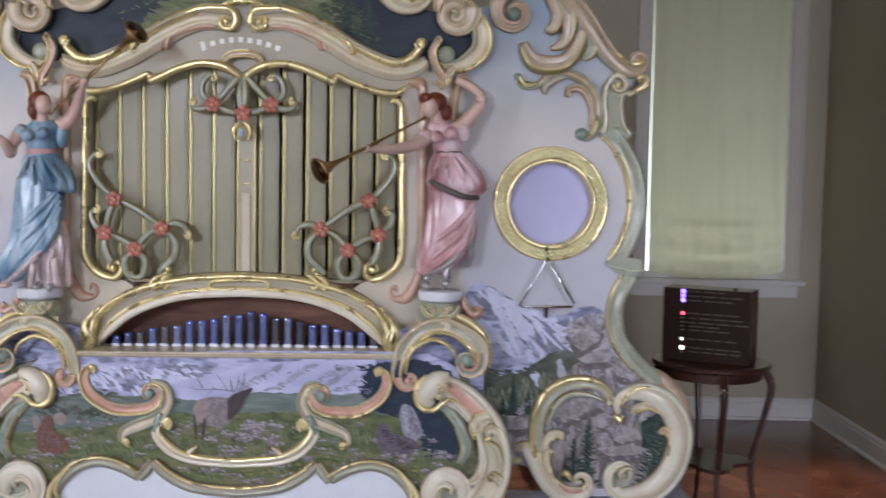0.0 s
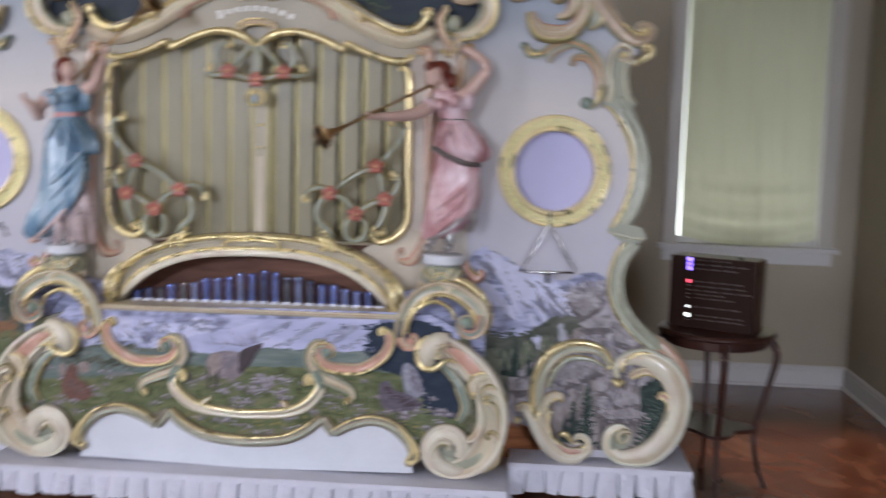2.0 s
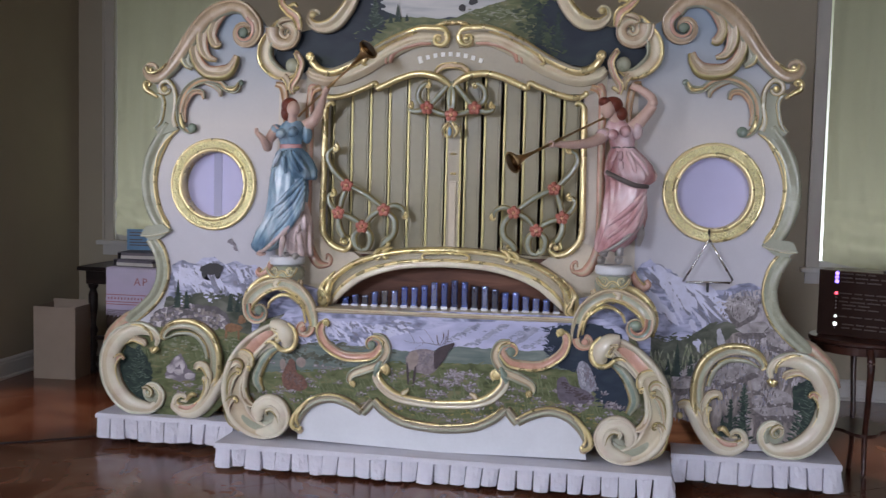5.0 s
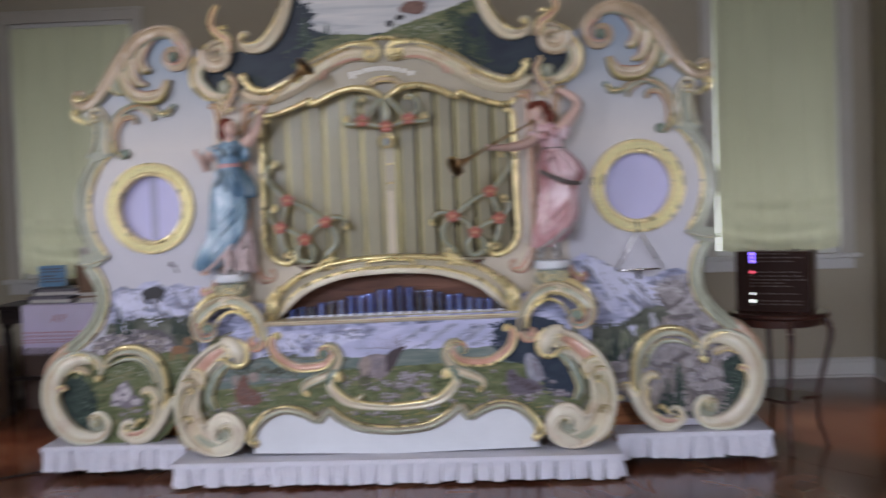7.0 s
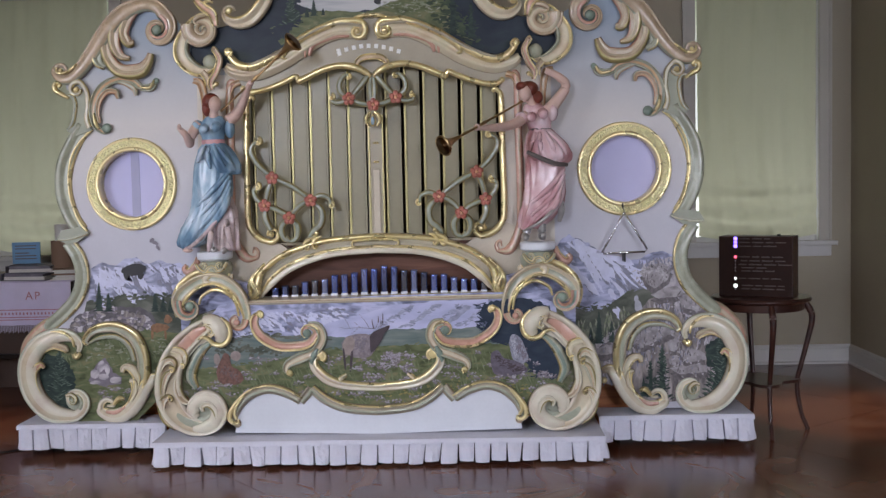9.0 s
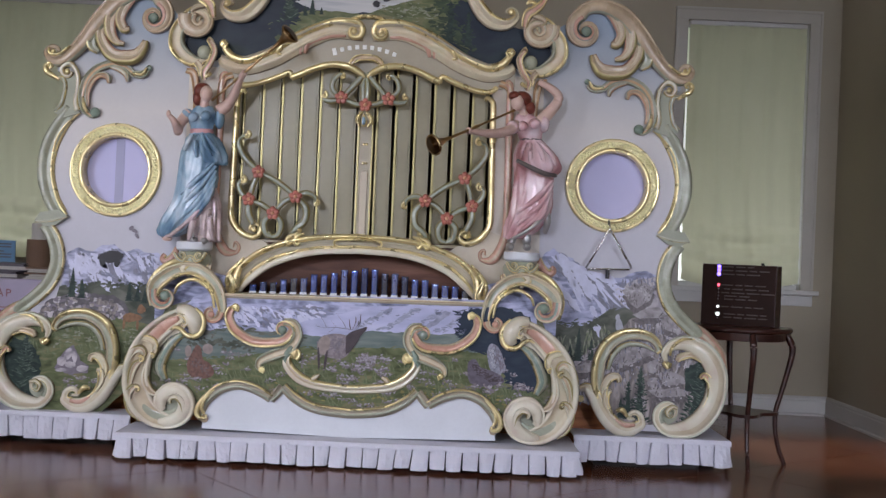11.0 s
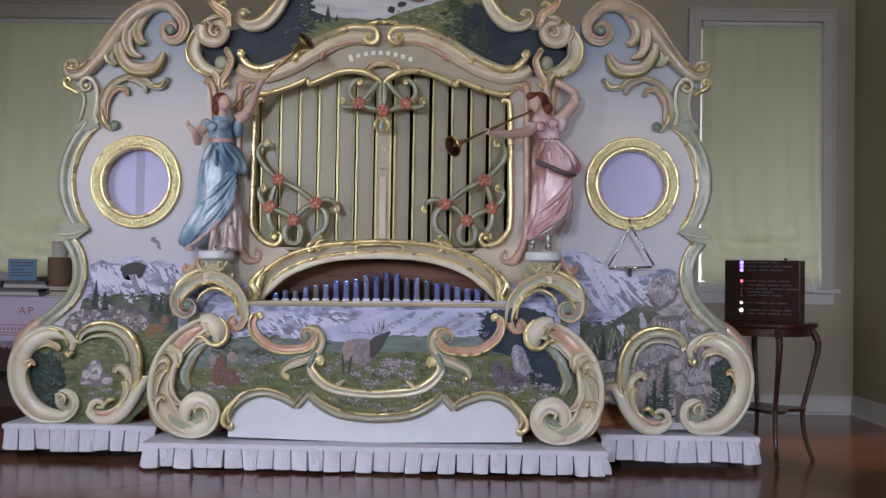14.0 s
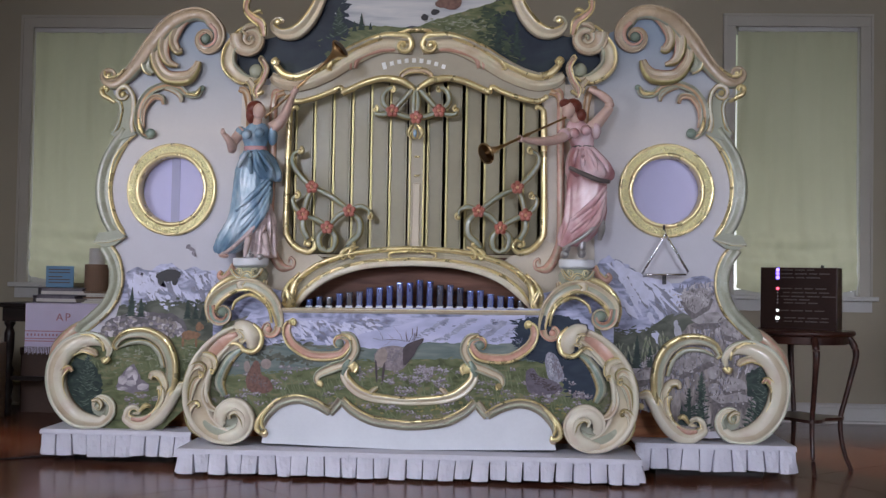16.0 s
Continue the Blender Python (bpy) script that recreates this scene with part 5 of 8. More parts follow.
carve("hoop_lining", [(1.513, 0.606, 0.0056), (1.451, 0.633, 0.0112), (1.368, 0.631, 0.0140), (1.308, 0.580, 0.0140), (1.281, 0.501, 0.0112)], 0.098, organ, (SAGE, GOLD, SAGE, SAGE, SAGE), 0.6, ROUND)

# sage ground inside the volutes
for c, r, d in (((0.868, 0.262), 0.0700, 0.283), ((1.590, 0.293), 0.0560, 0.094)):
    board("volute_ground", [(c[0] + r * math.cos(2 * math.pi * k / 28), c[1] + r * math.sin(2 * math.pi * k / 28)) for k in range(28)], d, 0.012, organ, SAGEFLAT, both=True)
carve("volute_curl", [(1.638, 0.322, 0.0070), (1.610, 0.329, 0.0112), (1.585, 0.306, 0.0112), (1.597, 0.279, 0.0084), (1.616, 0.288, 0.0056)], 0.115, organ, (CREAM, OLDGOLD, IVORY, CREAM, OLDGOLD), 0.8, COVE)

# ---- painted scenes ----
SNOW = mottled("painted snow mountain", [(0.30, (0.13, 0.14, 0.20)), (0.42, (0.24, 0.25, 0.37)), (0.52, (0.38, 0.40, 0.58)), (0.62, (0.50, 0.51, 0.70)), (0.8, (0.58, 0.58, 0.76))], (9, 9, 22), 38, 0.42, 7, 0.03, 1.2)
SNOW2 = mottled("painted snow mountain in shade", [(0.30, (0.12, 0.13, 0.18)), (0.42, (0.24, 0.25, 0.35)), (0.52, (0.40, 0.41, 0.57)), (0.62, (0.52, 0.53, 0.70)), (0.8, (0.58, 0.58, 0.76))], (9, 9, 22), -38, 0.42, 7, 0.03, 1.2)
FIELD = mottled("painted smooth snowfield", [(0.30, (0.40, 0.42, 0.60)), (0.5, (0.50, 0.51, 0.71)), (0.72, (0.60, 0.60, 0.78))], (5, 5, 16), -32, 0.42, 4, 0.02, 0.5)
CLIFF = mottled("painted cliff", [(0.30, (0.08, 0.07, 0.08)), (0.44, (0.20, 0.175, 0.17)), (0.56, (0.33, 0.29, 0.275)), (0.72, (0.46, 0.41, 0.41))], (30, 30, 9), 8, 0.42, 6, 0.03, 0.8)
STONE = mottled("painted stone", [(0.30, (0.24, 0.22, 0.25)), (0.5, (0.46, 0.42, 0.45)), (0.7, (0.60, 0.56, 0.59))], (24, 24, 24), 0, 0.42, 4, 0.03, 0.5)
LEDGE = mottled("painted cliff ledge", [(0.30, (0.20, 0.185, 0.19)), (0.5, (0.33, 0.30, 0.31)), (0.7, (0.44, 0.41, 0.43))], (24, 24, 24), 0, 0.42, 4, 0.03, 0.5)
HAZE = mottled("painted hazy slope", [(0.32, (0.05, 0.06, 0.045)), (0.5, (0.095, 0.105, 0.08)), (0.7, (0.17, 0.17, 0.145))], (10, 10, 18), 20, 0.42, 5, 0.03, 0.8)
GRASS = mottled("painted grass", [(0.28, (0.06, 0.075, 0.035)), (0.45, (0.11, 0.13, 0.06)), (0.56, (0.145, 0.165, 0.08)), (0.64, (0.21, 0.195, 0.10)), (0.76, (0.16, 0.18, 0.10))], (12, 12, 30), 0, 0.42, 7, 0.03, 0.8)
CREVICE = mat("painted rock face", (0.13, 0.11, 0.115), 0.45, 0, 0.5, 60, 0.03)
ROCKS = mat("painted grey scree", (0.30, 0.31, 0.42), 0.45, 0, 0.3, 30, 0.03)
BLADE = mat("painted grass blade", (0.16, 0.19, 0.09), 0.45, 0, 0.3, 30, 0.03)
TUSSOCK = mottled("painted tussock", [(0.3, (0.15, 0.19, 0.10)), (0.5, (0.23, 0.25, 0.17)), (0.7, (0.32, 0.31, 0.26))], (40, 40, 60), 0, 0.42, 4, 0.03, 0.5)
PINE = mottled("painted pine", [(0.3, (0.016, 0.028, 0.026)), (0.55, (0.030, 0.050, 0.042)), (0.75, (0.055, 0.080, 0.062))], (30, 30, 50), 0, 0.45, 4, 0.03, 0.5)
FIR = mat("painted lit fir bough", (0.095, 0.135, 0.100), 0.45, 0, 0.4, 40, 0.03)
NAVY = mottled("painted dark wood", [(0.3, (0.020, 0.030, 0.052)), (0.55, (0.028, 0.042, 0.066)), (0.75, (0.045, 0.062, 0.075))], (8, 8, 16), 0, 0.45, 5, 0.03, 0.8)
TEALHILL = mottled("painted far hills", [(0.3, (0.11, 0.15, 0.145)), (0.5, (0.16, 0.20, 0.185)), (0.7, (0.24, 0.27, 0.25))], (6, 6, 30), 0, 0.42, 5, 0.03, 0.6)
MAUVE = mat("painted mauve blossom", (0.285, 0.25, 0.285), 0.45, 0, 0.35, 60, 0.03)
LILAC = mat("painted pale blossom", (0.38, 0.35, 0.39), 0.45, 0, 0.25, 60, 0.03)
DUSK = mat("painted blossom shade", (0.19, 0.16, 0.19), 0.45, 0, 0.35, 60, 0.03)
BUFF = mat("painted buff", (0.30, 0.24, 0.22), 0.45, 0, 0.25, 25, 0.03)
RUST = mat("painted rust brown", (0.155, 0.075, 0.055), 0.45, 0, 0.45, 60, 0.03)
MAUVE = mat("painted mauve grey", (0.24, 0.20, 0.215), 0.45, 0, 0.35, 45, 0.03)
PELT = mat("painted warm shade", (0.15, 0.10, 0.095), 0.45, 0, 0.4, 50, 0.03)
UMBRE = mat("painted dark brown", (0.055, 0.038, 0.044), 0.45, 0, 0.3, 25, 0.03)
PALE = mat("painted pale grey", (0.42, 0.42, 0.48), 0.45, 0, 0.2, 25, 0.03)
SLATE = mat("painted slate grey", (0.19, 0.165, 0.20), 0.45, 0, 0.25, 25, 0.03)
INK = mat("painted near black", (0.016, 0.014, 0.018), 0.5, 0, 0.2)
LAKE = mottled("painted lake", [(0.3, (0.38, 0.40, 0.44)), (0.5, (0.52, 0.53, 0.55)), (0.7, (0.62, 0.61, 0.61))], (3, 3, 30), 0, 0.42, 5, 0.03, 0.6)
rng = random.Random(7)
COATS = [0]


def coat(d, layer):
    """The depth of the next coat of paint, each a hair over the last."""
    COATS[0] += 1
    return -d - 0.0010 * layer - 0.00003 * (COATS[0] % 10)


def jag(pts, amp, cut=0.02, closed=False):
    """A line broken into short uneven strokes."""
    out = []
    for a, b in zip(pts, pts[1:]):
        n = max(1, int(math.dist(a[:2], b[:2]) / cut))
        for k in range(n):
            u = k / n
            j = amp if k else amp * 0.3
            out.append((a[0] + (b[0] - a[0]) * u + rng.uniform(-j, j), a[1] + (b[1] - a[1]) * u + rng.uniform(-j, j)))
    return out + [tuple(pts[-1][:2])]


def flat(name, pts, d, layer, material, parent):
    """One painted passage, a thin coat over the panel."""
    bm = bmesh.new()
    y = coat(d, layer)
    co, _, tris, *_ = delaunay_2d_cdt([Vector(q[:2]) for q in pts], [], [list(range(len(pts)))], 1, 1e-6)
    vs = [bm.verts.new((q.x, y, q.y)) for q in co]
    for f in tris:
        bm.faces.new([vs[i] for i in f])
    bm.normal_update()
    for f in bm.faces:
        if f.normal.y > 0:
            f.normal_flip()
    me = bpy.data.meshes.new(name)
    bm.to_mesh(me)
    bm.free()
    me.materials.append(material)
    ob = new(name, me)
    ob.parent = parent
    return ob


def blob_pts(c, rx, rz, n=14, rough=0.15, turn=0.0):
    out = []
    for k in range(n):
        a = 2 * math.pi * k / n
        r = 1 + rng.uniform(-rough, rough)
        x, z = rx * r * math.cos(a), rz * r * math.sin(a)
        out.append((c[0] + x * math.cos(turn) - z * math.sin(turn), c[1] + x * math.sin(turn) + z * math.cos(turn)))
    return out


def blobs(name, spots, d, layer, material, parent, n=11, rough=0.16):
    """Dabs of one colour, each its own small coat of paint."""
    for i, (c, rx, rz, turn) in enumerate(spots):
        flat(name, blob_pts(c, rx, rz, n, rough, turn), d, layer, material, parent)


def dabs(name, spots, d, layer, material, parent, n=7, rough=0.3):
    """Countless tiny dabs as one coat of paint."""
    bm = bmesh.new()
    levels = []
    for c, rx, rz, turn in spots:
        reach = 1.3 * max(rx, rz)
        used = {n_ for x_, z_, r_, n_ in levels if abs(x_ - c[0]) < r_ + reach and abs(z_ - c[1]) < r_ + reach}
        i = next(k for k in range(len(spots) + 1) if k not in used) % 26
        levels.append((c[0], c[1], reach, i))
        bm.faces.new([bm.verts.new((x, -d - 0.0010 * layer - 0.000025 * i, z)) for x, z in blob_pts(c, rx, rz, n, rough, turn)])
    bm.normal_update()
    for f in bm.faces:
        if f.normal.y > 0:
            f.normal_flip()
    me = bpy.data.meshes.new(name)
    bm.to_mesh(me)
    bm.free()
    me.materials.append(material)
    ob = new(name, me)
    ob.parent = parent
    return tagged(ob, kind="stuff")


def pine_pts(c, h, w):
    """A spruce's ragged outline standing at c."""
    out, k = [], max(6, int(h / 0.012))
    for s in (1, -1):
        side = []
        for i in range(k + 1):
            u = i / k
            side.append((c[0] + s * w * (1 - u) ** 0.85 * rng.uniform(0.75, 1.1), c[1] + h * u - 0.006))
            if i < k:
                side.append((c[0] + s * w * (1 - u) ** 0.9 * 0.45, c[1] + h * (u + 0.55 / k)))
        out += side if s == 1 else list(reversed(side))[1:]
    return out


def pines(spots, d, layer, parent):
    for i, (c, h, w) in enumerate(spots):
        boughs(c, h, w, 40 + int(h * 300), d, layer, PINE, parent, i)


def streaks(name, ridge, n, length, lean, d, layer, material, parent, wide=0.012, seed=1, low=-1.0):
    """Brush strokes that run down from a ridge line."""
    r = random.Random(seed)
    bm = bmesh.new()
    line = glide([q[:2] for q in ridge], 8)
    for k in range(n):
        u = r.random() * (len(line) - 1.001)
        q = line[int(u)] * (1 - u % 1) + line[int(u) + 1] * (u % 1)
        start, L, w = r.random() ** 1.3 * length * 0.8, r.uniform(0.3, 1.0) * length * 0.45, wide * r.uniform(0.3, 1.0)
        a = radians(-90 + lean + r.gauss(0, 14))
        dx, dz = math.cos(a), math.sin(a)
        x, z = q[0] + dx * start, q[1] - 0.008 + dz * start
        if z + dz * L < low:
            continue
        m = 7
        lefts, rights = [], []
        for j in range(m + 1):
            v = j / m
            ww = w * math.sin(math.pi * min(1, v * 0.9 + 0.1)) * r.uniform(0.5, 1.3)
            bx, bz = x + dx * L * v + r.gauss(0, 0.0015), z + dz * L * v
            lefts.append((bx - dz * ww, bz + dx * ww))
            rights.append((bx + dz * ww, bz - dx * ww))
        vs = [bm.verts.new((px, -d - 0.0010 * layer - 0.00003 * (k % 25), pz)) for px, pz in lefts + rights[::-1]]
        half = len(lefts)
        for j in range(half - 1):
            bm.faces.new((vs[j], vs[j + 1], vs[2 * half - 2 - j], vs[2 * half - 1 - j]))
    bm.normal_update()
    for f in bm.faces:
        if f.normal.y > 0:
            f.normal_flip()
    me = bpy.data.meshes.new(name)
    bm.to_mesh(me)
    bm.free()
    me.materials.append(material)
    ob = new(name, me)
    ob.parent = parent
    return tagged(ob, kind="stuff")


def tufts(spots, d, layer, parent, wide=0.024, tall=0.011, n=26, seed=3):
    """Flowering bushes: a dusky dab with paler dabs crowding its top."""
    r = random.Random(seed)
    low, mid, high = [], [], []
    for (x, z), size in spots:
        for k in range(n):
            px, pz = r.gauss(0, wide * size * 0.6), r.gauss(0, tall * size * 0.6)
            e = ((x + px, z + pz), r.uniform(0.003, 0.0075) * size ** 0.5, r.uniform(0.002, 0.0045) * size ** 0.5, r.uniform(-0.6, 0.6))
            (low if pz < -0.1 * tall * size else mid if r.random() < 0.6 else high).append(e)
    dabs("painted_bush_shade", low, d, layer, DUSK, parent)
    dabs("painted_blossom", mid, d, layer + 0.7, MAUVE, parent)
    dabs("painted_blossom", high, d, layer + 1.4, LILAC, parent)


def fringe(name, line, n, d, layer, material, parent, wide=0.012, tall=0.006, spread=0.008, seed=5):
    """Loose dabs that break up the edge between two passages of paint."""
    r = random.Random(seed)
    pts = glide([q[:2] for q in line], 6)
    spots = []
    for k in range(n):
        u = r.random() * (len(pts) - 1.001)
        q = pts[int(u)] * (1 - u % 1) + pts[int(u) + 1] * (u % 1)
        spots.append(((q[0] + r.gauss(0, spread), q[1] + r.gauss(0, spread)), wide * r.uniform(0.3, 1), tall * r.uniform(0.3, 1), r.gauss(0, 0.3)))
    return dabs(name, spots, d, layer, material, parent)


def boughs(c, h, w, n, d, layer, material, parent, seed=1):
    """A spruce of many drooping strokes."""
    r = random.Random(seed)
    spots = []
    for k in range(n):
        u = r.random() ** 0.8
        reach = w * (1 - u) ** 0.9
        x = r.uniform(-1, 1) * reach
        spots.append(((c[0] + x, c[1] + h * u - abs(x) * 0.35), 0.006 + 0.16 * reach, 0.0022 + 0.02 * reach, math.copysign(-0.45, x) + r.gauss(0, 0.15)))
    spots.sort(key=lambda q: q[0][1])
    flat("painted_pine", pine_pts(c, h, w * (0.6 if w > 0.04 else 1.1)), d, layer - 0.8, material, parent)
    if w <= 0.04:
        return None
    dabs("painted_bough", spots, d, layer, material, parent, 6, 0.25)
    if w > 0.05:
        dabs("painted_bough_light", [((q[0][0], q[0][1] + 0.004), q[1] * 0.8, q[2] * 0.5, q[3]) for q in spots[::2]], d, layer + 0.5, FIR, parent, 6, 0.25)


ROCK = mat("painted rock shadow", (0.21, 0.21, 0.28), 0.45, 0, 0.25, 30, 0.03)
WHITE = mat("painted snow light", (0.60, 0.61, 0.78), 0.45, 0, 0.1, 30, 0.03)
board("corner_field", [(0.647, 0.905), (0.842, 0.950), (1.004, 0.841), (0.999, 0.577), (0.763, 0.572), (0.651, 0.681)], 0.195, 0.05, organ, SNOW, both=True)

# right wing: snow peaks, cliffs and spruces
wr, wl = wings
flat("painted_peak", jag([(0.902, 1.022), (0.941, 1.074), (0.986, 1.104), (1.026, 1.076), (1.083, 1.059), (1.128, 1.020), (1.168, 0.992), (1.208, 0.956), (1.254, 0.937), (1.304, 0.966), (1.349, 0.973), (1.394, 0.996), (1.456, 1.009), (1.507, 0.987), (1.541, 0.953), (1.541, 0.863)], 0.006, 0.018) + [(1.589, 0.581), (0.899, 0.567)], 0.08, 1, SNOW, wr)
flat("painted_peak", jag([(1.305, 0.844), (1.327, 0.916), (1.372, 0.945), (1.422, 0.960), (1.507, 0.981), (1.535, 0.942), (1.536, 0.863)], 0.006, 0.018) + [(1.564, 0.806), (1.447, 0.762), (1.376, 0.803)], 0.08, 2, STONE, wr)
flat("painted_slope", jag([(0.900, 0.723), (0.996, 0.739), (1.081, 0.707), (1.180, 0.728), (1.264, 0.795), (1.334, 0.813), (1.418, 0.804)], 0.008, 0.02) + [(1.449, 0.578), (1.281, 0.433), (0.904, 0.396)], 0.08, 3, HAZE, wr)
flat("painted_cliff", jag([(1.106, 0.528), (1.162, 0.566), (1.246, 0.585), (1.291, 0.637), (1.329, 0.689), (1.379, 0.752), (1.447, 0.787), (1.508, 0.800), (1.587, 0.784), (1.666, 0.740)], 0.006, 0.018) + [(1.742, 0.688), (1.818, 0.599), (1.855, 0.474), (1.820, 0.318), (1.731, 0.240), (1.368, 0.223), (1.260, 0.305), (1.114, 0.339)], 0.08, 4, CLIFF, wr)
flat("painted_ledge", jag([(1.509, 0.763), (1.559, 0.784), (1.638, 0.751), (1.700, 0.696), (1.666, 0.644), (1.588, 0.660), (1.526, 0.698), (1.509, 0.763)], 0.004, 0.016)[:-1], 0.08, 5, STONE, wr)
blobs("painted_boulder", [((1.528, 0.438), 0.05, 0.028, -0.2), ((1.451, 0.346), 0.03, 0.035, 0.4), ((1.618, 0.406), 0.07, 0.02, 0.1), ((1.398, 0.577), 0.07, 0.03, 0.5), ((1.511, 0.537), 0.035, 0.045, 0.2)], 0.08, 5, LEDGE, wr)
flat("painted_thicket", jag([(1.679, 0.526), (1.740, 0.561), (1.790, 0.523), (1.824, 0.445), (1.814, 0.355), (1.759, 0.280), (1.703, 0.296), (1.725, 0.372), (1.680, 0.413), (1.679, 0.526)], 0.007, 0.014)[:-1], 0.08, 6, PINE, wr)
pines([((1.131, 0.543), 0.165, 0.030), ((1.196, 0.550), 0.11, 0.024), ((1.089, 0.548), 0.08, 0.020), ((1.452, 0.262), 0.26, 0.058), ((1.393, 0.261), 0.18, 0.044), ((1.356, 0.265), 0.10, 0.024)], 0.08, 8.5, wr)
boughs((1.753, 0.274), 0.30, 0.10, 200, 0.08, 8.5, PINE, wr, 31)
fringe("painted_slope_edge", [(0.900, 0.709), (1.024, 0.728), (1.180, 0.725), (1.306, 0.802)], 90, 0.08, 3.6, HAZE, wr, 0.02, 0.006, 0.009, 32)
streaks("painted_shrub", [(0.912, 0.681), (1.081, 0.684), (1.278, 0.744)], 110, 0.2, 10, 0.08, 3.8, TUSSOCK, wr, 0.006, 33)
blobs("painted_shape", [((1.332, 0.728), 0.020, 0.036, 0.1), ((1.323, 0.768), 0.012, 0.016, 0.0)], 0.08, 9.2, PALE, wr)
flat("painted_grass", jag([(1.111, 0.537), (1.167, 0.572), (1.224, 0.573), (1.258, 0.531)], 0.004, 0.012) + [(1.247, 0.494), (1.123, 0.492)], 0.08, 5, STONE, wr)

rid = [(0.907, 1.028), (0.980, 1.103), (1.049, 1.065), (1.134, 1.015), (1.220, 0.948)]
streaks("painted_rock_stroke", rid, 60, 0.32, 44, 0.08, 2.1, ROCK, wr, 0.017, 1)
streaks("painted_snow_stroke", rid, 50, 0.36, 40, 0.08, 2.9, WHITE, wr, 0.022, 2)
streaks("painted_rock_stroke", [(1.276, 0.949), (1.394, 0.991), (1.507, 0.981)], 45, 0.12, 15, 0.08, 2.7, ROCK, wr, 0.008, 3)
streaks("painted_crag", [(1.126, 0.529), (1.238, 0.574), (1.321, 0.654), (1.405, 0.752), (1.508, 0.788), (1.643, 0.737), (1.728, 0.654)], 150, 0.22, 0, 0.08, 4.4, ROCK, wr, 0.006, 4)
streaks("painted_crag_light", [(1.126, 0.529), (1.238, 0.574), (1.321, 0.654), (1.405, 0.752), (1.508, 0.788), (1.643, 0.737), (1.728, 0.654)], 110, 0.22, 4, 0.08, 4.7, STONE, wr, 0.008, 5)

# ledges and blocks of the cliff, each pale on top with a shaded face below
for pts in ([(1.128, 0.549), (1.229, 0.619), (1.307, 0.666), (1.296, 0.631), (1.229, 0.573), (1.151, 0.538)],
            [(1.339, 0.904), (1.383, 0.934), (1.462, 0.946), (1.507, 0.919), (1.485, 0.862), (1.418, 0.815), (1.384, 0.837)],
            [(1.396, 0.786), (1.463, 0.816), (1.530, 0.828), (1.576, 0.784), (1.509, 0.771), (1.436, 0.764)],
            [(1.542, 0.766), (1.620, 0.796), (1.688, 0.730), (1.644, 0.695), (1.554, 0.716)],
            [(1.297, 0.552), (1.375, 0.622), (1.476, 0.624), (1.521, 0.591), (1.443, 0.555), (1.343, 0.508)],
            [(1.533, 0.489), (1.589, 0.513), (1.668, 0.481), (1.679, 0.447), (1.579, 0.428)],
            [(1.489, 0.404), (1.646, 0.424), (1.713, 0.403), (1.680, 0.380), (1.540, 0.371)],
            [(1.106, 0.503), (1.168, 0.532), (1.224, 0.528), (1.230, 0.494), (1.140, 0.475)]):
    under = [(x, z - 0.030) for x, z in pts]
    flat("painted_ledge_face", jag(under + under[:1], 0.004, 0.014)[:-1], 0.08, 6.0, CREVICE, wr)
    flat("painted_ledge", jag(pts + pts[:1], 0.003, 0.014)[:-1], 0.08, 7.0, LEDGE, wr)

for k, (m_s, wide, tall, n) in enumerate(((CREVICE, 0.004, 0.016, 190), (STONE, 0.010, 0.005, 90), (ROCK, 0.003, 0.012, 150), (LEDGE, 0.007, 0.010, 100))):
    fringe("painted_crack", [(1.140, 0.500), (1.260, 0.560), (1.340, 0.470), (1.420, 0.600), (1.500, 0.700), (1.620, 0.700), (1.600, 0.560), (1.520, 0.450), (1.660, 0.420)], n, 0.08, 7.4 + 0.22 * k, m_s, wr, wide, tall, 0.045, 80 + k)
fringe("painted_snow_dab", [(1.330, 0.860), (1.400, 0.920), (1.500, 0.930)], 70, 0.08, 7.5, STONE, wr, 0.010, 0.005, 0.025, 86)
fringe("painted_crack", [(1.340, 0.850), (1.420, 0.900), (1.500, 0.900)], 70, 0.08, 7.8, CREVICE, wr, 0.003, 0.012, 0.028, 87)

# left wing: snow peaks, stones, meadow
flat("painted_peak", jag([(-1.513, 0.924), (-1.504, 1.006), (-1.445, 1.036), (-1.374, 1.014), (-1.328, 1.049), (-1.263, 1.056), (-1.209, 1.016), (-1.145, 1.035), (-1.080, 1.013), (-1.033, 1.019), (-0.973, 0.968)], 0.006, 0.018) + [(-0.901, 0.645), (-1.547, 0.633)], 0.08, 1, SNOW2, wl)
flat("painted_slope", jag([(-1.529, 0.831), (-1.457, 0.814), (-1.346, 0.845), (-1.257, 0.827), (-1.140, 0.849), (-1.022, 0.802), (-0.905, 0.819)], 0.008, 0.02) + [(-0.898, 0.530), (-1.577, 0.632)], 0.08, 2, HAZE, wl)
flat("painted_meadow", jag([(-1.652, 0.683), (-1.548, 0.667), (-1.371, 0.659), (-1.194, 0.668), (-1.047, 0.642), (-0.900, 0.616)], 0.006, 0.02) + [(-0.893, 0.314), (-1.156, 0.294), (-1.299, 0.152), (-1.681, 0.152), (-1.796, 0.236), (-1.830, 0.366), (-1.804, 0.511), (-1.724, 0.629)], 0.08, 3, GRASS, wl)
spots = []
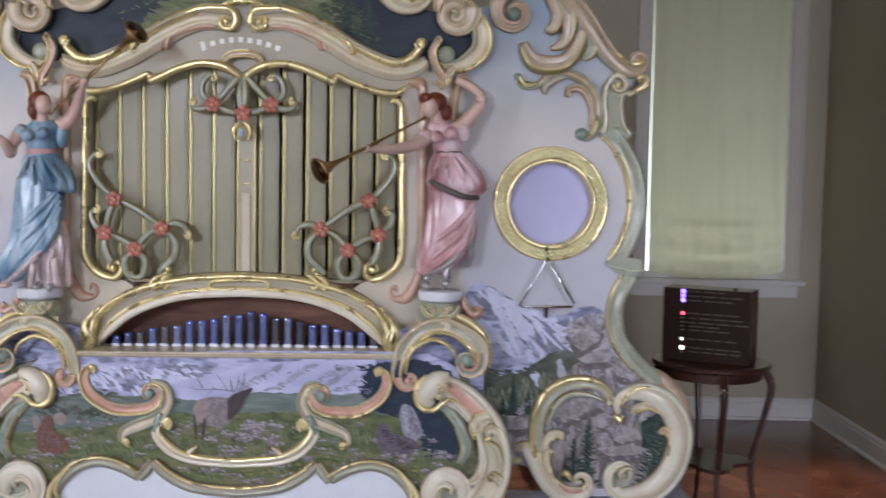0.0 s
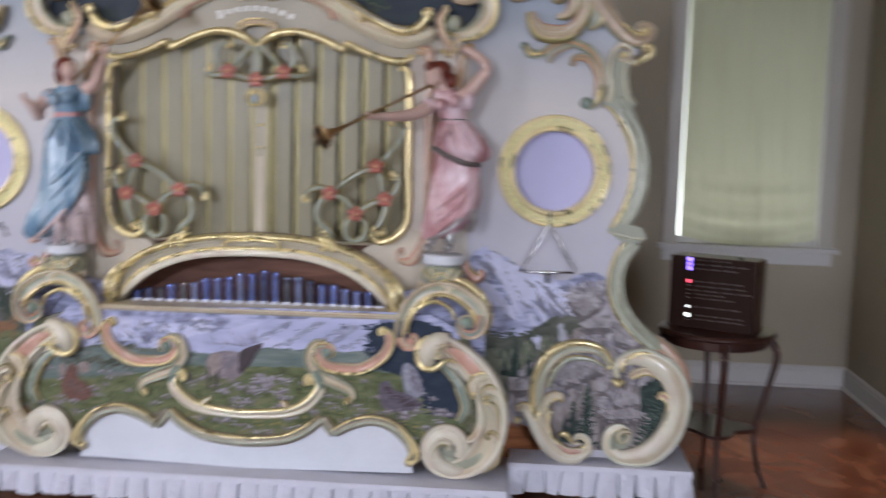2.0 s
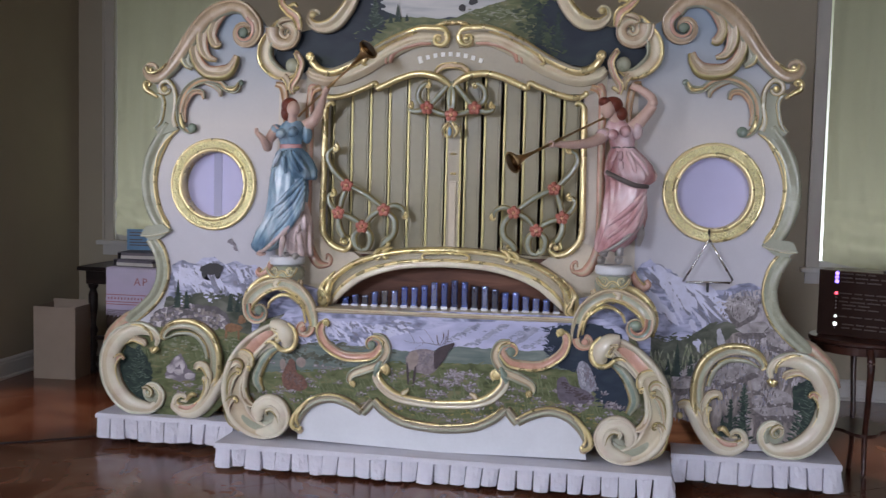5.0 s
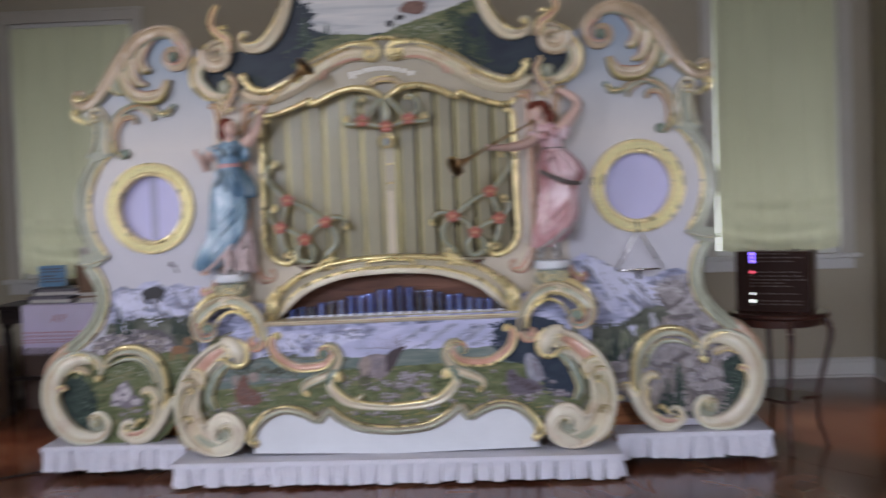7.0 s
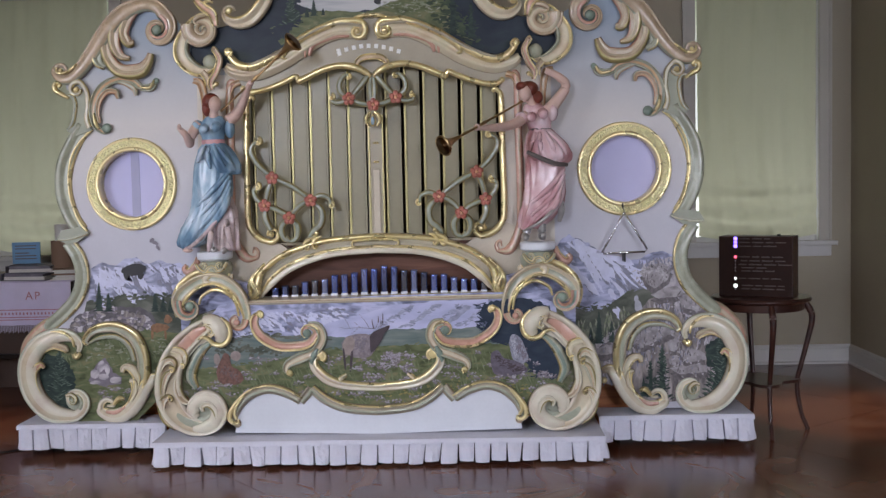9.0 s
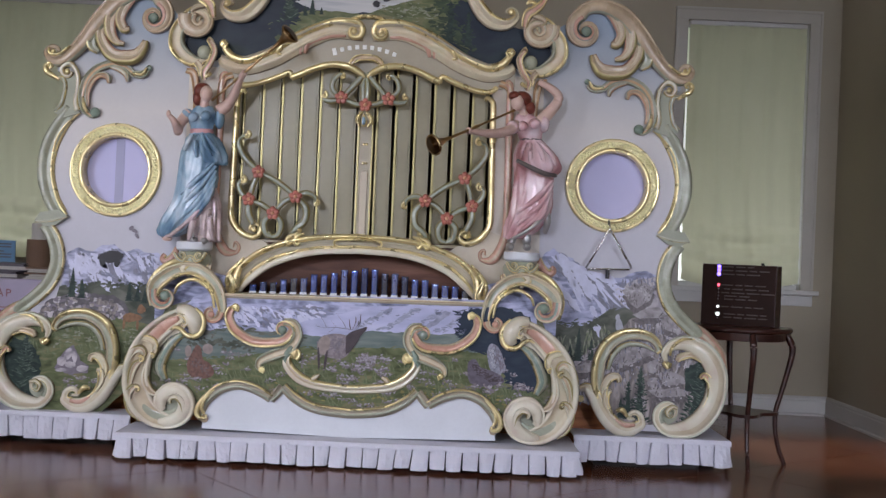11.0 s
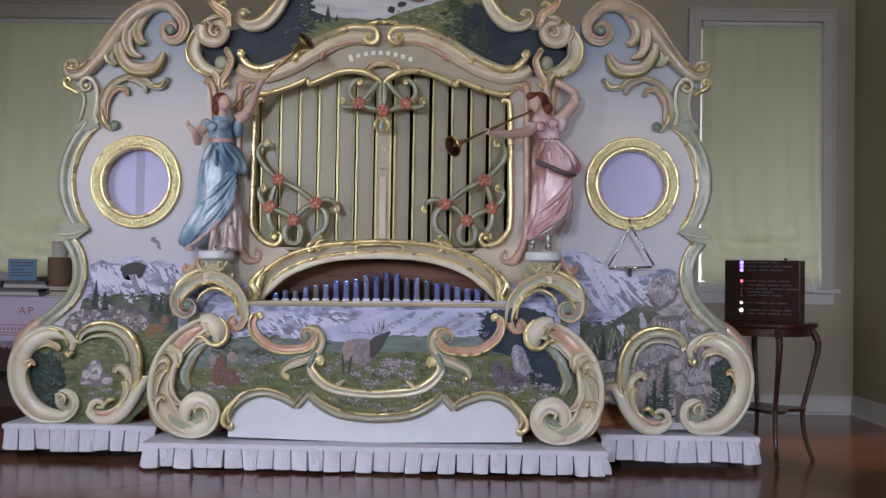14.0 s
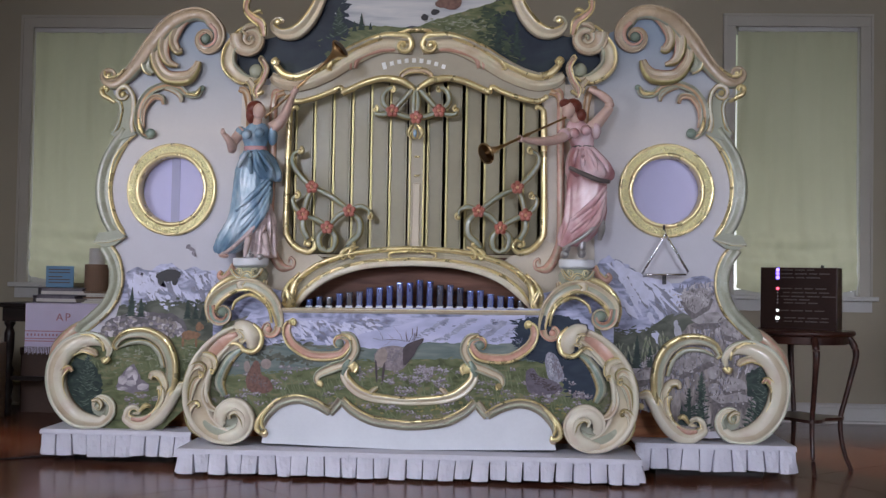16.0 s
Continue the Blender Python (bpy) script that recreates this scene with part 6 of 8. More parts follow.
flat("painted_scree", jag([(-1.637, 0.666), (-1.592, 0.748), (-1.492, 0.785), (-1.374, 0.793), (-1.256, 0.789), (-1.191, 0.755), (-1.165, 0.675), (-1.400, 0.653), (-1.637, 0.666)], 0.008, 0.02)[:-1], 0.08, 3.6, mat("painted scree gaps", (0.10, 0.09, 0.10), 0.45, 0, 0.3, 30, 0.03), wl)
for k in range(190):
    u, v = rng.random(), rng.random()
    a, b = (-1.631, 0.666), (-1.192, 0.790)
    spots.append(((a[0] + (b[0] - a[0]) * u, a[1] + (b[1] - a[1]) * v * (0.5 + 0.5 * math.sin(u * 3.1))), rng.uniform(0.007, 0.016), rng.uniform(0.006, 0.011), rng.uniform(-0.5, 0.5)))
spots.sort(key=lambda q: -q[0][1])
for m_i, m_s in ((0, STONE), (1, SLATE), (2, CLIFF)):
    blobs("painted_stone", spots[m_i::3], 0.08, 4 + m_i * 0.3, m_s, wl)
flat("painted_stone", jag([(-1.529, 0.395), (-1.507, 0.448), (-1.478, 0.495), (-1.438, 0.519), (-1.413, 0.473), (-1.400, 0.439), (-1.352, 0.411), (-1.357, 0.376), (-1.451, 0.362), (-1.529, 0.395)], 0.004, 0.014)[:-1], 0.08, 5, SLATE, wl)
blobs("painted_stone", [((-1.494, 0.431), 0.024, 0.026, 0.3), ((-1.460, 0.472), 0.020, 0.036, -0.3), ((-1.430, 0.455), 0.014, 0.03, 0.2), ((-1.447, 0.414), 0.03, 0.018, 0), ((-1.387, 0.398), 0.034, 0.016, 0.1), ((-1.493, 0.387), 0.03, 0.01, 0)], 0.08, 5.5, STONE, wl)
pines([((-1.465, 0.779), 0.155, 0.028), ((-1.415, 0.775), 0.10, 0.024), ((-1.170, 0.767), 0.10, 0.024), ((-1.126, 0.765), 0.085, 0.022), ((-1.088, 0.757), 0.07, 0.020)], 0.08, 6, wl)
flat("painted_thicket", jag([(-1.800, 0.366), (-1.791, 0.483), (-1.752, 0.547), (-1.674, 0.537), (-1.626, 0.486), (-1.600, 0.423), (-1.604, 0.342), (-1.631, 0.266), (-1.713, 0.238), (-1.780, 0.274), (-1.800, 0.366)], 0.008, 0.014)[:-1], 0.08, 5.2, PINE, wl)
boughs((-1.678, 0.239), 0.33, 0.13, 230, 0.08, 6, PINE, wl, 21)
fringe("painted_grass_tuft", [(-1.529, 0.517), (-1.427, 0.563), (-1.308, 0.522), (-1.275, 0.378), (-1.331, 0.275), (-1.464, 0.287)], 110, 0.08, 4.5, TUSSOCK, wl, 0.016, 0.006, 0.03, 22)
fringe("painted_grass_tuft", [(-1.164, 0.611), (-1.117, 0.497), (-1.085, 0.382)], 70, 0.08, 4.5, TUSSOCK, wl, 0.014, 0.006, 0.03, 23)
fringe("painted_slope_edge", [(-1.528, 0.819), (-1.346, 0.840), (-1.140, 0.838), (-0.963, 0.800)], 90, 0.08, 2.8, HAZE, wl, 0.02, 0.01, 0.012, 24)
tufts([((-1.392, 0.346), 1.2), ((-1.465, 0.330), 1.0), ((-1.318, 0.333), 0.9), ((-1.420, 0.302), 1.0), ((-1.355, 0.295), 0.8), ((-1.085, 0.526), 0.9), ((-1.116, 0.453), 0.8)], 0.08, 5.4, wl, seed=25)
blobs("painted_shape", [((-1.277, 0.990), 0.072, 0.030, 0.0), ((-1.320, 0.962), 0.016, 0.024, 0.0), ((-1.246, 0.962), 0.018, 0.024, 0.0)], 0.08, 7, INK, wl)
blobs("painted_shape", [((-1.165, 1.128), 0.026, 0.010, -0.5), ((-1.177, 1.139), 0.016, 0.010, 0.7), ((-1.146, 1.099), 0.018, 0.008, -0.9)], 0.08, 7, SLATE, wl)
blobs("painted_shape", [((-1.153, 0.675), 0.052, 0.024, 0.0), ((-1.102, 0.717), 0.022, 0.024, 0.3), ((-1.188, 0.640), 0.007, 0.026, 0), ((-1.117, 0.635), 0.007, 0.026, 0)], 0.08, 7, mat("painted tan brown", (0.24, 0.12, 0.055), 0.45, 0, 0.35, 60, 0.03), wl)

rid = [(-1.504, 1.000), (-1.439, 1.030), (-1.368, 1.008), (-1.275, 1.050), (-1.145, 1.029), (-1.033, 1.013)]
streaks("painted_rock_stroke", rid, 60, 0.22, 35, 0.08, 1.4, ROCK, wl, 0.014, 6)
streaks("painted_snow_stroke", rid, 60, 0.26, 38, 0.08, 1.9, WHITE, wl, 0.018, 7)
streaks("painted_grass_stroke", [(-1.780, 0.512), (-1.606, 0.632), (-1.370, 0.636), (-1.017, 0.600)], 160, 0.16, 20, 0.08, 3.5, BLADE, wl, 0.0034, 8)

# belly: snow range, hills, meadow in flower
top = [(-0.887, 0.767), (0.920, 0.795)]
flat("painted_range", jag([(-0.910, 0.543), (-0.857, 0.711), (-0.775, 0.811)], 0.004, 0.02) + [(0.029, 0.825), (0.755, 0.833), (0.893, 0.772), (0.923, 0.581)], 0.27, 1, SNOW, belly)
streaks("painted_rock_stroke", [(-0.830, 0.762), (-0.464, 0.769), (-0.185, 0.774)], 70, 0.13, 50, 0.27, 1.4, ROCK, belly, 0.008, 9)
streaks("painted_snow_stroke", [(-0.830, 0.762), (-0.464, 0.769), (-0.185, 0.763)], 80, 0.16, 50, 0.27, 1.9, WHITE, belly, 0.012, 10)
flat("painted_snowfield", jag([(-0.361, 0.643), (-0.317, 0.672), (-0.239, 0.695), (-0.100, 0.726), (0.010, 0.756), (0.093, 0.779)], 0.003, 0.02) + [(0.563, 0.799), (0.551, 0.711), (0.483, 0.649), (-0.015, 0.611), (-0.349, 0.616)], 0.27, 2.4, FIELD, belly)
for line, lean in (([(0.304, 0.772), (0.247, 0.727), (0.151, 0.670)], 1), ([(0.182, 0.770), (0.122, 0.730), (0.045, 0.684)], 2), ([(0.426, 0.769), (0.393, 0.741), (0.333, 0.701)], 3), ([(0.523, 0.738), (0.455, 0.687), (0.400, 0.669)], 4)):
    fringe("painted_rock_band", line, 16, 0.27, 3.2, ROCKS, belly, 0.020, 0.005, 0.006, 40 + lean)
    fringe("painted_snow_band", line, 26, 0.27, 3.3, SNOW2, belly, 0.016, 0.004, 0.008, 50 + lean)
for pts in ([(0.282, 0.774), (0.332, 0.775), (0.239, 0.710), (0.145, 0.664), (0.107, 0.663), (0.195, 0.704)], [(0.437, 0.769), (0.481, 0.764), (0.416, 0.708), (0.345, 0.674), (0.311, 0.673), (0.388, 0.719)], [(0.166, 0.770), (0.193, 0.770), (0.106, 0.719), (0.028, 0.684)]):
    flat("painted_rock_band", jag(pts + pts[:1], 0.004, 0.012)[:-1], 0.27, 2.9, ROCKS, belly)
flat("painted_hillside", jag([(-0.932, 0.543), (-0.826, 0.606), (-0.630, 0.649), (-0.462, 0.636), (-0.294, 0.628), (-0.071, 0.621), (0.096, 0.658), (0.262, 0.655), (0.428, 0.653), (0.648, 0.674), (0.867, 0.689)], 0.004, 0.02) + [(0.952, 0.472), (-0.929, 0.404)], 0.27, 3.8, TEALHILL, belly)
fringe("painted_hill_edge", [(-0.826, 0.601), (-0.630, 0.643), (-0.462, 0.636), (-0.238, 0.623)], 70, 0.27, 4.4, HAZE, belly, 0.022, 0.006, 0.010, 60)
fringe("painted_far_wood", [(-0.798, 0.579), (-0.629, 0.571), (-0.460, 0.552)], 80, 0.27, 5.0, HAZE, belly, 0.016, 0.012, 0.012, 61)
flat("painted_meadow_edge", jag([(-0.942, 0.476), (-0.795, 0.484), (-0.627, 0.499), (-0.459, 0.525), (-0.292, 0.553), (-0.070, 0.571), (0.097, 0.575), (0.291, 0.584), (0.484, 0.577), (0.649, 0.575), (0.759, 0.577)], 0.004, 0.02) + [(0.947, 0.417), (0.889, 0.260), (0.725, 0.223), (0.693, 0.176), (-0.619, 0.144), (-0.654, 0.191), (-0.823, 0.220), (-0.894, 0.377)], 0.27, 5.6, GRASS, belly)
fringe("painted_meadow_rim", [(-0.908, 0.476), (-0.627, 0.499), (-0.292, 0.550), (0.097, 0.572), (0.649, 0.572)], 160, 0.27, 6.1, GRASS, belly, 0.02, 0.005, 0.006, 62)
streaks("painted_grass_stroke", [(-0.908, 0.465), (-0.459, 0.511), (0.097, 0.564), (0.649, 0.561), (0.870, 0.442)], 420, 0.34, 20, 0.27, 6.8, BLADE, belly, 0.0032, 63, 0.235)
flat("painted_thicket", jag([(0.542, 0.777), (0.605, 0.794), (0.756, 0.797), (0.866, 0.758), (0.939, 0.636), (0.962, 0.499), (0.925, 0.384), (0.843, 0.398), (0.772, 0.440), (0.718, 0.516), (0.654, 0.575), (0.583, 0.585), (0.527, 0.639), (0.554, 0.683), (0.509, 0.721), (0.542, 0.777)], 0.008, 0.014)[:-1], 0.27, 7.6, NAVY, belly)
fringe("painted_bough", [(0.525, 0.771), (0.543, 0.710), (0.516, 0.671), (0.566, 0.615), (0.635, 0.575)], 90, 0.27, 8.2, NAVY, belly, 0.026, 0.004, 0.012, 64)
fringe("painted_bough", [(0.718, 0.521), (0.774, 0.440), (0.843, 0.404)], 50, 0.27, 8.2, NAVY, belly, 0.016, 0.005, 0.010, 65)
r = random.Random(66)
bushes = []
for k in range(135):
    u, v = r.random(), r.random() ** 0.9
    px, pz = (-0.917, 0.251), (0.869, 0.547)
    bushes.append(((px[0] + (pz[0] - px[0]) * u, px[1] + (pz[1] - px[1]) * v), r.uniform(0.5, 0.9) + 0.5 * (1 - v)))
for k in range(26):
    px, pz = (0.011, 0.440), (0.186, 0.543)
    bushes.append(((px[0] + (pz[0] - px[0]) * r.random(), px[1] + (pz[1] - px[1]) * r.random()), 1.0))
bushes.sort(key=lambda q: -q[0][1])
tufts(bushes, 0.27, 8.2, belly, n=15, seed=67)
fringe("painted_gold_grass", [(-0.624, 0.349), (-0.232, 0.336), (0.212, 0.329), (0.487, 0.393), (0.789, 0.331)], 150, 0.27, 7.5, mat("painted ochre grass", (0.26, 0.22, 0.07), 0.45, 0, 0.3, 30, 0.03), belly, 0.012, 0.005, 0.02, 68)
flat("painted_shape", [q[:2] for q in glide([(-0.173, 0.586), (-0.153, 0.621), (-0.112, 0.635), (-0.070, 0.638), (-0.033, 0.630), (-0.010, 0.610), (0.000, 0.570), (-0.040, 0.520), (-0.105, 0.518), (-0.138, 0.531), (-0.166, 0.535), (-0.173, 0.586)], 4)[:-1]], 0.27, 10.2, MAUVE, belly)
flat("painted_shape", [q[:2] for q in glide([(-0.171, 0.586), (-0.149, 0.618), (-0.121, 0.622), (-0.107, 0.596), (-0.117, 0.559), (-0.138, 0.531), (-0.161, 0.544), (-0.171, 0.586)], 4)[:-1]], 0.27, 10.7, BUFF, belly)
flat("painted_shape", [q[:2] for q in glide([(-0.033, 0.624), (-0.010, 0.648), (0.040, 0.668), (0.065, 0.677), (0.066, 0.662), (0.041, 0.634), (0.019, 0.589), (-0.027, 0.542), (-0.033, 0.624)], 4)[:-1]], 0.27, 10.7, UMBRE, belly)
blobs("painted_shape", [((-0.161, 0.515), 0.006, 0.056, 0.08), ((-0.127, 0.505), 0.006, 0.056, -0.10)], 0.27, 11.0, UMBRE, belly)
bm = bmesh.new()
for pts, r in (([(0.000, 0.660), (-0.040, 0.664), (-0.085, 0.669), (-0.145, 0.666), (-0.182, 0.675)], 0.0040), ([(-0.131, 0.668), (-0.141, 0.692), (-0.157, 0.716)], 0.0032), ([(-0.080, 0.669), (-0.094, 0.684), (-0.108, 0.699)], 0.0032), ([(-0.034, 0.666), (-0.053, 0.699), (-0.083, 0.736)], 0.0036), ([(-0.011, 0.664), (-0.017, 0.685), (-0.019, 0.710)], 0.0032), ([(-0.001, 0.664), (0.012, 0.695), (0.012, 0.724)], 0.0036), ([(0.017, 0.660), (0.033, 0.691), (0.036, 0.735)], 0.0036), ([(0.008, 0.662), (0.024, 0.684), (0.026, 0.704)], 0.0030), ([(-0.085, 0.669), (-0.108, 0.650), (-0.125, 0.640)], 0.0030)):
    line = glide([(*q, 0) for q in pts], 5)
    add_tube(bm, [(q[0], -0.2812, q[1]) for q in line], [r * (1 - 0.55 * i / (len(line) - 1)) for i in range(len(line))], 5, flat=0.3)
part("painted_branches", bm, mat("painted antler brown", (0.11, 0.075, 0.075), 0.45, 0, 0.3, 40, 0.03), belly)
flat("painted_shape", [q[:2] for q in glide([(-0.800, 0.423), (-0.806, 0.467), (-0.785, 0.518), (-0.763, 0.557), (-0.741, 0.547), (-0.728, 0.491), (-0.694, 0.470), (-0.670, 0.426), (-0.698, 0.397), (-0.771, 0.396), (-0.800, 0.423)], 4)[:-1]], 0.27, 10.4, RUST, belly)
blobs("painted_shape", [((-0.802, 0.529), 0.016, 0.030, 0.0), ((-0.707, 0.542), 0.026, 0.026, 0.0)], 0.27, 9.9, BUFF, belly, 14, 0.05)
flat("painted_shape", [q[:2] for q in glide([(0.660, 0.575), (0.670, 0.614), (0.692, 0.620), (0.720, 0.598), (0.743, 0.544), (0.754, 0.495), (0.716, 0.472), (0.678, 0.499), (0.660, 0.575)], 4)[:-1]], 0.27, 10.2, mat("painted grey pelt", (0.27, 0.27, 0.33), 0.45, 0, 0.5, 60, 0.03), belly)
fringe("painted_fur", [(0.698, 0.592), (0.715, 0.549), (0.732, 0.500)], 70, 0.27, 10.7, SLATE, belly, 0.004, 0.010, 0.012, 72)
fringe("painted_fur", [(0.682, 0.598), (0.688, 0.548), (0.705, 0.499)], 40, 0.27, 11.4, PALE, belly, 0.003, 0.009, 0.007, 73)
fringe("painted_fur", [(0.595, 0.513), (0.656, 0.465), (0.728, 0.445)], 80, 0.27, 11.6, UMBRE, belly, 0.010, 0.004, 0.010, 74)
fringe("painted_fur", [(-0.153, 0.592), (-0.098, 0.587), (-0.048, 0.588)], 60, 0.27, 10.6, SLATE, belly, 0.010, 0.005, 0.016, 75)
fringe("painted_fur", [(-0.778, 0.479), (-0.744, 0.458), (-0.698, 0.425)], 50, 0.27, 10.9, PELT, belly, 0.006, 0.006, 0.012, 76)
flat("painted_shape", [q[:2] for q in glide([(0.568, 0.485), (0.573, 0.529), (0.606, 0.541), (0.634, 0.503), (0.689, 0.488), (0.738, 0.462), (0.744, 0.429), (0.651, 0.410), (0.585, 0.425), (0.568, 0.485)], 4)[:-1]], 0.27, 11.0, mat("painted grey mauve", (0.12, 0.10, 0.13), 0.45, 0, 0.3, 40, 0.03), belly)
tufts([((0.610, 0.409), 1.1), ((0.673, 0.405), 1.2), ((0.733, 0.418), 0.9), ((-0.095, 0.460), 1.1), ((-0.026, 0.484), 1.2), ((-0.751, 0.391), 0.9), ((0.821, 0.420), 1.3), ((0.859, 0.409), 1.1)], 0.27, 12.2, belly, seed=69)

# crest: lake between woods, green hill
flat("painted_lake", jag([(-0.435, 2.338), (-0.293, 2.269), (-0.118, 2.252), (0.056, 2.271), (0.171, 2.312), (0.344, 2.372), (0.459, 2.416)], 0.006, 0.02) + [(0.427, 2.576), (-0.416, 2.573)], 0.08, 1, LAKE, crest)
flat("painted_hill", jag([(-0.117, 2.229), (-0.002, 2.259), (0.085, 2.294), (0.200, 2.330), (0.344, 2.377), (0.473, 2.413)], 0.004, 0.02) + [(0.547, 2.285), (0.634, 2.213), (0.550, 2.082), (0.347, 2.153), (0.173, 2.225)], 0.08, 2, GRASS, crest)
flat("painted_hill", jag([(-0.525, 2.191), (-0.409, 2.245), (-0.293, 2.269), (-0.147, 2.264), (-0.002, 2.247)], 0.004, 0.02) + [(-0.059, 2.206), (-0.291, 2.187), (-0.465, 2.104)], 0.08, 2, GRASS, crest)
flat("painted_thicket", jag([(0.403, 2.314), (0.474, 2.343), (0.547, 2.285), (0.663, 2.222), (0.807, 2.200), (0.893, 2.114), (0.809, 2.032), (0.550, 2.059), (0.434, 2.168), (0.403, 2.314)], 0.010, 0.016)[:-1], 0.08, 3, NIGHT, crest)
fringe("painted_hill_shade", [(0.403, 2.314), (0.462, 2.198), (0.579, 2.083)], 80, 0.08, 3.9, NIGHT, crest, 0.03, 0.016, 0.02, 70)
HILLSHADE = mottled("painted hill in shade", [(0.3, (0.035, 0.050, 0.035)), (0.55, (0.055, 0.080, 0.045)), (0.75, (0.085, 0.11, 0.06))], (12, 12, 20), 0, 0.45, 5, 0.03, 0.8)
fringe("painted_hill_shade", [(0.367, 2.343), (0.404, 2.226), (0.492, 2.111)], 130, 0.08, 4.9, HILLSHADE, crest, 0.03, 0.010, 0.035, 77)
fringe("painted_hill_shade", [(0.460, 2.314), (0.520, 2.198), (0.607, 2.097)], 160, 0.08, 6.0, NIGHT, crest, 0.03, 0.012, 0.025, 78)
fringe("painted_wood_edge", [(-0.495, 2.150), (-0.438, 2.215), (-0.399, 2.309), (-0.425, 2.426)], 220, 0.08, 4.9, NIGHT, crest, 0.03, 0.012, 0.020, 79)
fringe("painted_hill_tuft", [(0.056, 2.259), (0.230, 2.284), (0.346, 2.255)], 90, 0.08, 2.8, TUSSOCK, crest, 0.016, 0.004, 0.022, 71)
pines([((-0.293, 2.251), 0.085, 0.02), ((-0.328, 2.245), 0.05, 0.016), ((-0.246, 2.252), 0.035, 0.012), ((0.411, 2.133), 0.20, 0.05), ((0.504, 2.111), 0.17, 0.045), ((-0.409, 2.221), 0.14, 0.06)], 0.08, 8.0, crest)
blobs("painted_shape", [((0.164, 2.382), 0.060, 0.036, 0.0), ((0.112, 2.376), 0.025, 0.022, 0.0)], 0.08, 7, RUST, crest)
blobs("painted_shape", [((0.084, 2.335), 0.024, 0.014, 0.2), ((0.032, 2.306), 0.018, 0.018, 0.4)], 0.08, 7.5, INK, crest)

# maker's plate: plain strokes where the lettering stands
WHITEPAINT = mat("white lettering paint", (0.85, 0.85, 0.82), 0.4, 0, 0.03)
a, b = (-0.186, 2.045), (0.154, 2.048)
mid = (-0.013, 2.081)
for k in range(9):
    u = (k + 0.5) / 9
    x = a[0] + (b[0] - a[0]) * u
    z = mid[1] - 0.036 * (2 * u - 1) ** 2 - 0.006 * u
    hh = 0.018 if k == 0 else 0.011
    bm = box(-0.010, 0.010, -0.003, 0, -hh, hh, 0.002)
    bmesh.ops.transform(bm, matrix=Matrix.Translation((x, -0.1165, z)) @ Matrix.Rotation(radians((2 * u - 1) * 16), 4, "Y"), verts=bm.verts)
    add = part("lettering_bar", bm, WHITEPAINT, organ)

# ---- statues ----
SKIN = mat("painted plaster skin", (0.64, 0.45, 0.38), 0.30, 0, 0.08, 14, 0.05)
HAIR = mat("auburn painted hair", (0.16, 0.035, 0.02), 0.4, 0, 0.25, 40, 0.4)
# pale sheen and deep fold shade are put into the drapery colours
BLUE = mottled("blue drapery in sheen tones", [(0.36, (0.09, 0.17, 0.26)), (0.46, (0.18, 0.30, 0.41)), (0.54, (0.31, 0.44, 0.55)), (0.64, (0.52, 0.61, 0.69))], (7, 7, 4), 32, 0.24, 3, 0.03, 0.6, coat=0.4)
PINK = mottled("pink drapery in sheen tones", [(0.36, (0.43, 0.20, 0.21)), (0.46, (0.58, 0.34, 0.35)), (0.54, (0.70, 0.48, 0.50)), (0.64, (0.79, 0.63, 0.66))], (7, 7, 4), -32, 0.24, 3, 0.03, 0.6, coat=0.4)
SILVER = mat("silvered trim", (0.50, 0.49, 0.48), 0.3, 0.7, 0.2, 30, 0.2)
PEARL = mat("pearly rose underskirt", (0.58, 0.47, 0.46), 0.28, 0.1, 0.2, 14, 0.06)
SASH = mat("grey sash", (0.11, 0.09, 0.085), 0.35, 0, 0.2)
BLUSH = mat("rose sash", (0.50, 0.25, 0.25), 0.35, 0, 0.2)


def drape(bm, rings, folds, depth, mat_i=0, twist=0.0, n=72, y0=-0.19):
    """Cloth about a standing form: rings of (x, z, half width), with hanging folds."""
    line = glide(rings, 5)
    rows = []
    for i, (x, z, w) in enumerate(line):
        u = i / (len(line) - 1)
        row = []
        for k in range(n):
            a = 2 * math.pi * k / n
            f = 1 + depth * (0.25 + 0.75 * u) * (1.1 - 1.9 * abs(math.sin(folds * 0.5 * a + twist * u * 4)) ** 0.7 + 0.4 * math.sin(folds * 1.7 * a - twist * u * 6 + 1))
            row.append(bm.verts.new((x + w * f * math.cos(a), y0 + w * 0.72 * f * math.sin(a), z + 0.004 * math.sin(3 * a + u * 5) * u)))
        rows.append(row)
    for p, q in zip(rows, rows[1:]):
        for k in range(n):
            g = bm.faces.new((p[k], p[(k + 1) % n], q[(k + 1) % n], q[k]))
            g.material_index = mat_i
    for r in (rows[0], rows[-1]):
        g = bm.faces.new(r)
        g.material_index = mat_i


def limb(bm, pts, radii, mat_i, n=10):
    line = glide([(*p, r) for p, r in zip(pts, radii)], 5)
    add_tube(bm, [q[:3] for q in line], [q[3] for q in line], n, mat_i)


def folds(bm, lines, mat_i, r=0.011):
    """Raised folds lying on the cloth."""
    for line in lines:
        n = len(line)
        limb(bm, [at(q, q[2]) for q in line], [r * (0.4 + 0.8 * math.sin(math.pi * (0.15 + 0.75 * i / (n - 1)))) for i in range(n)], mat_i, 8)


def at(p, d):
    return (p[0], -d, p[1])


def statue(bm, mats, label):
    root = part("statue", bm, mats, None, smooth=True)
    root.matrix_world = pose(X0, YO, 0)
    return tagged(root, label, "statue", "statues on the organ")


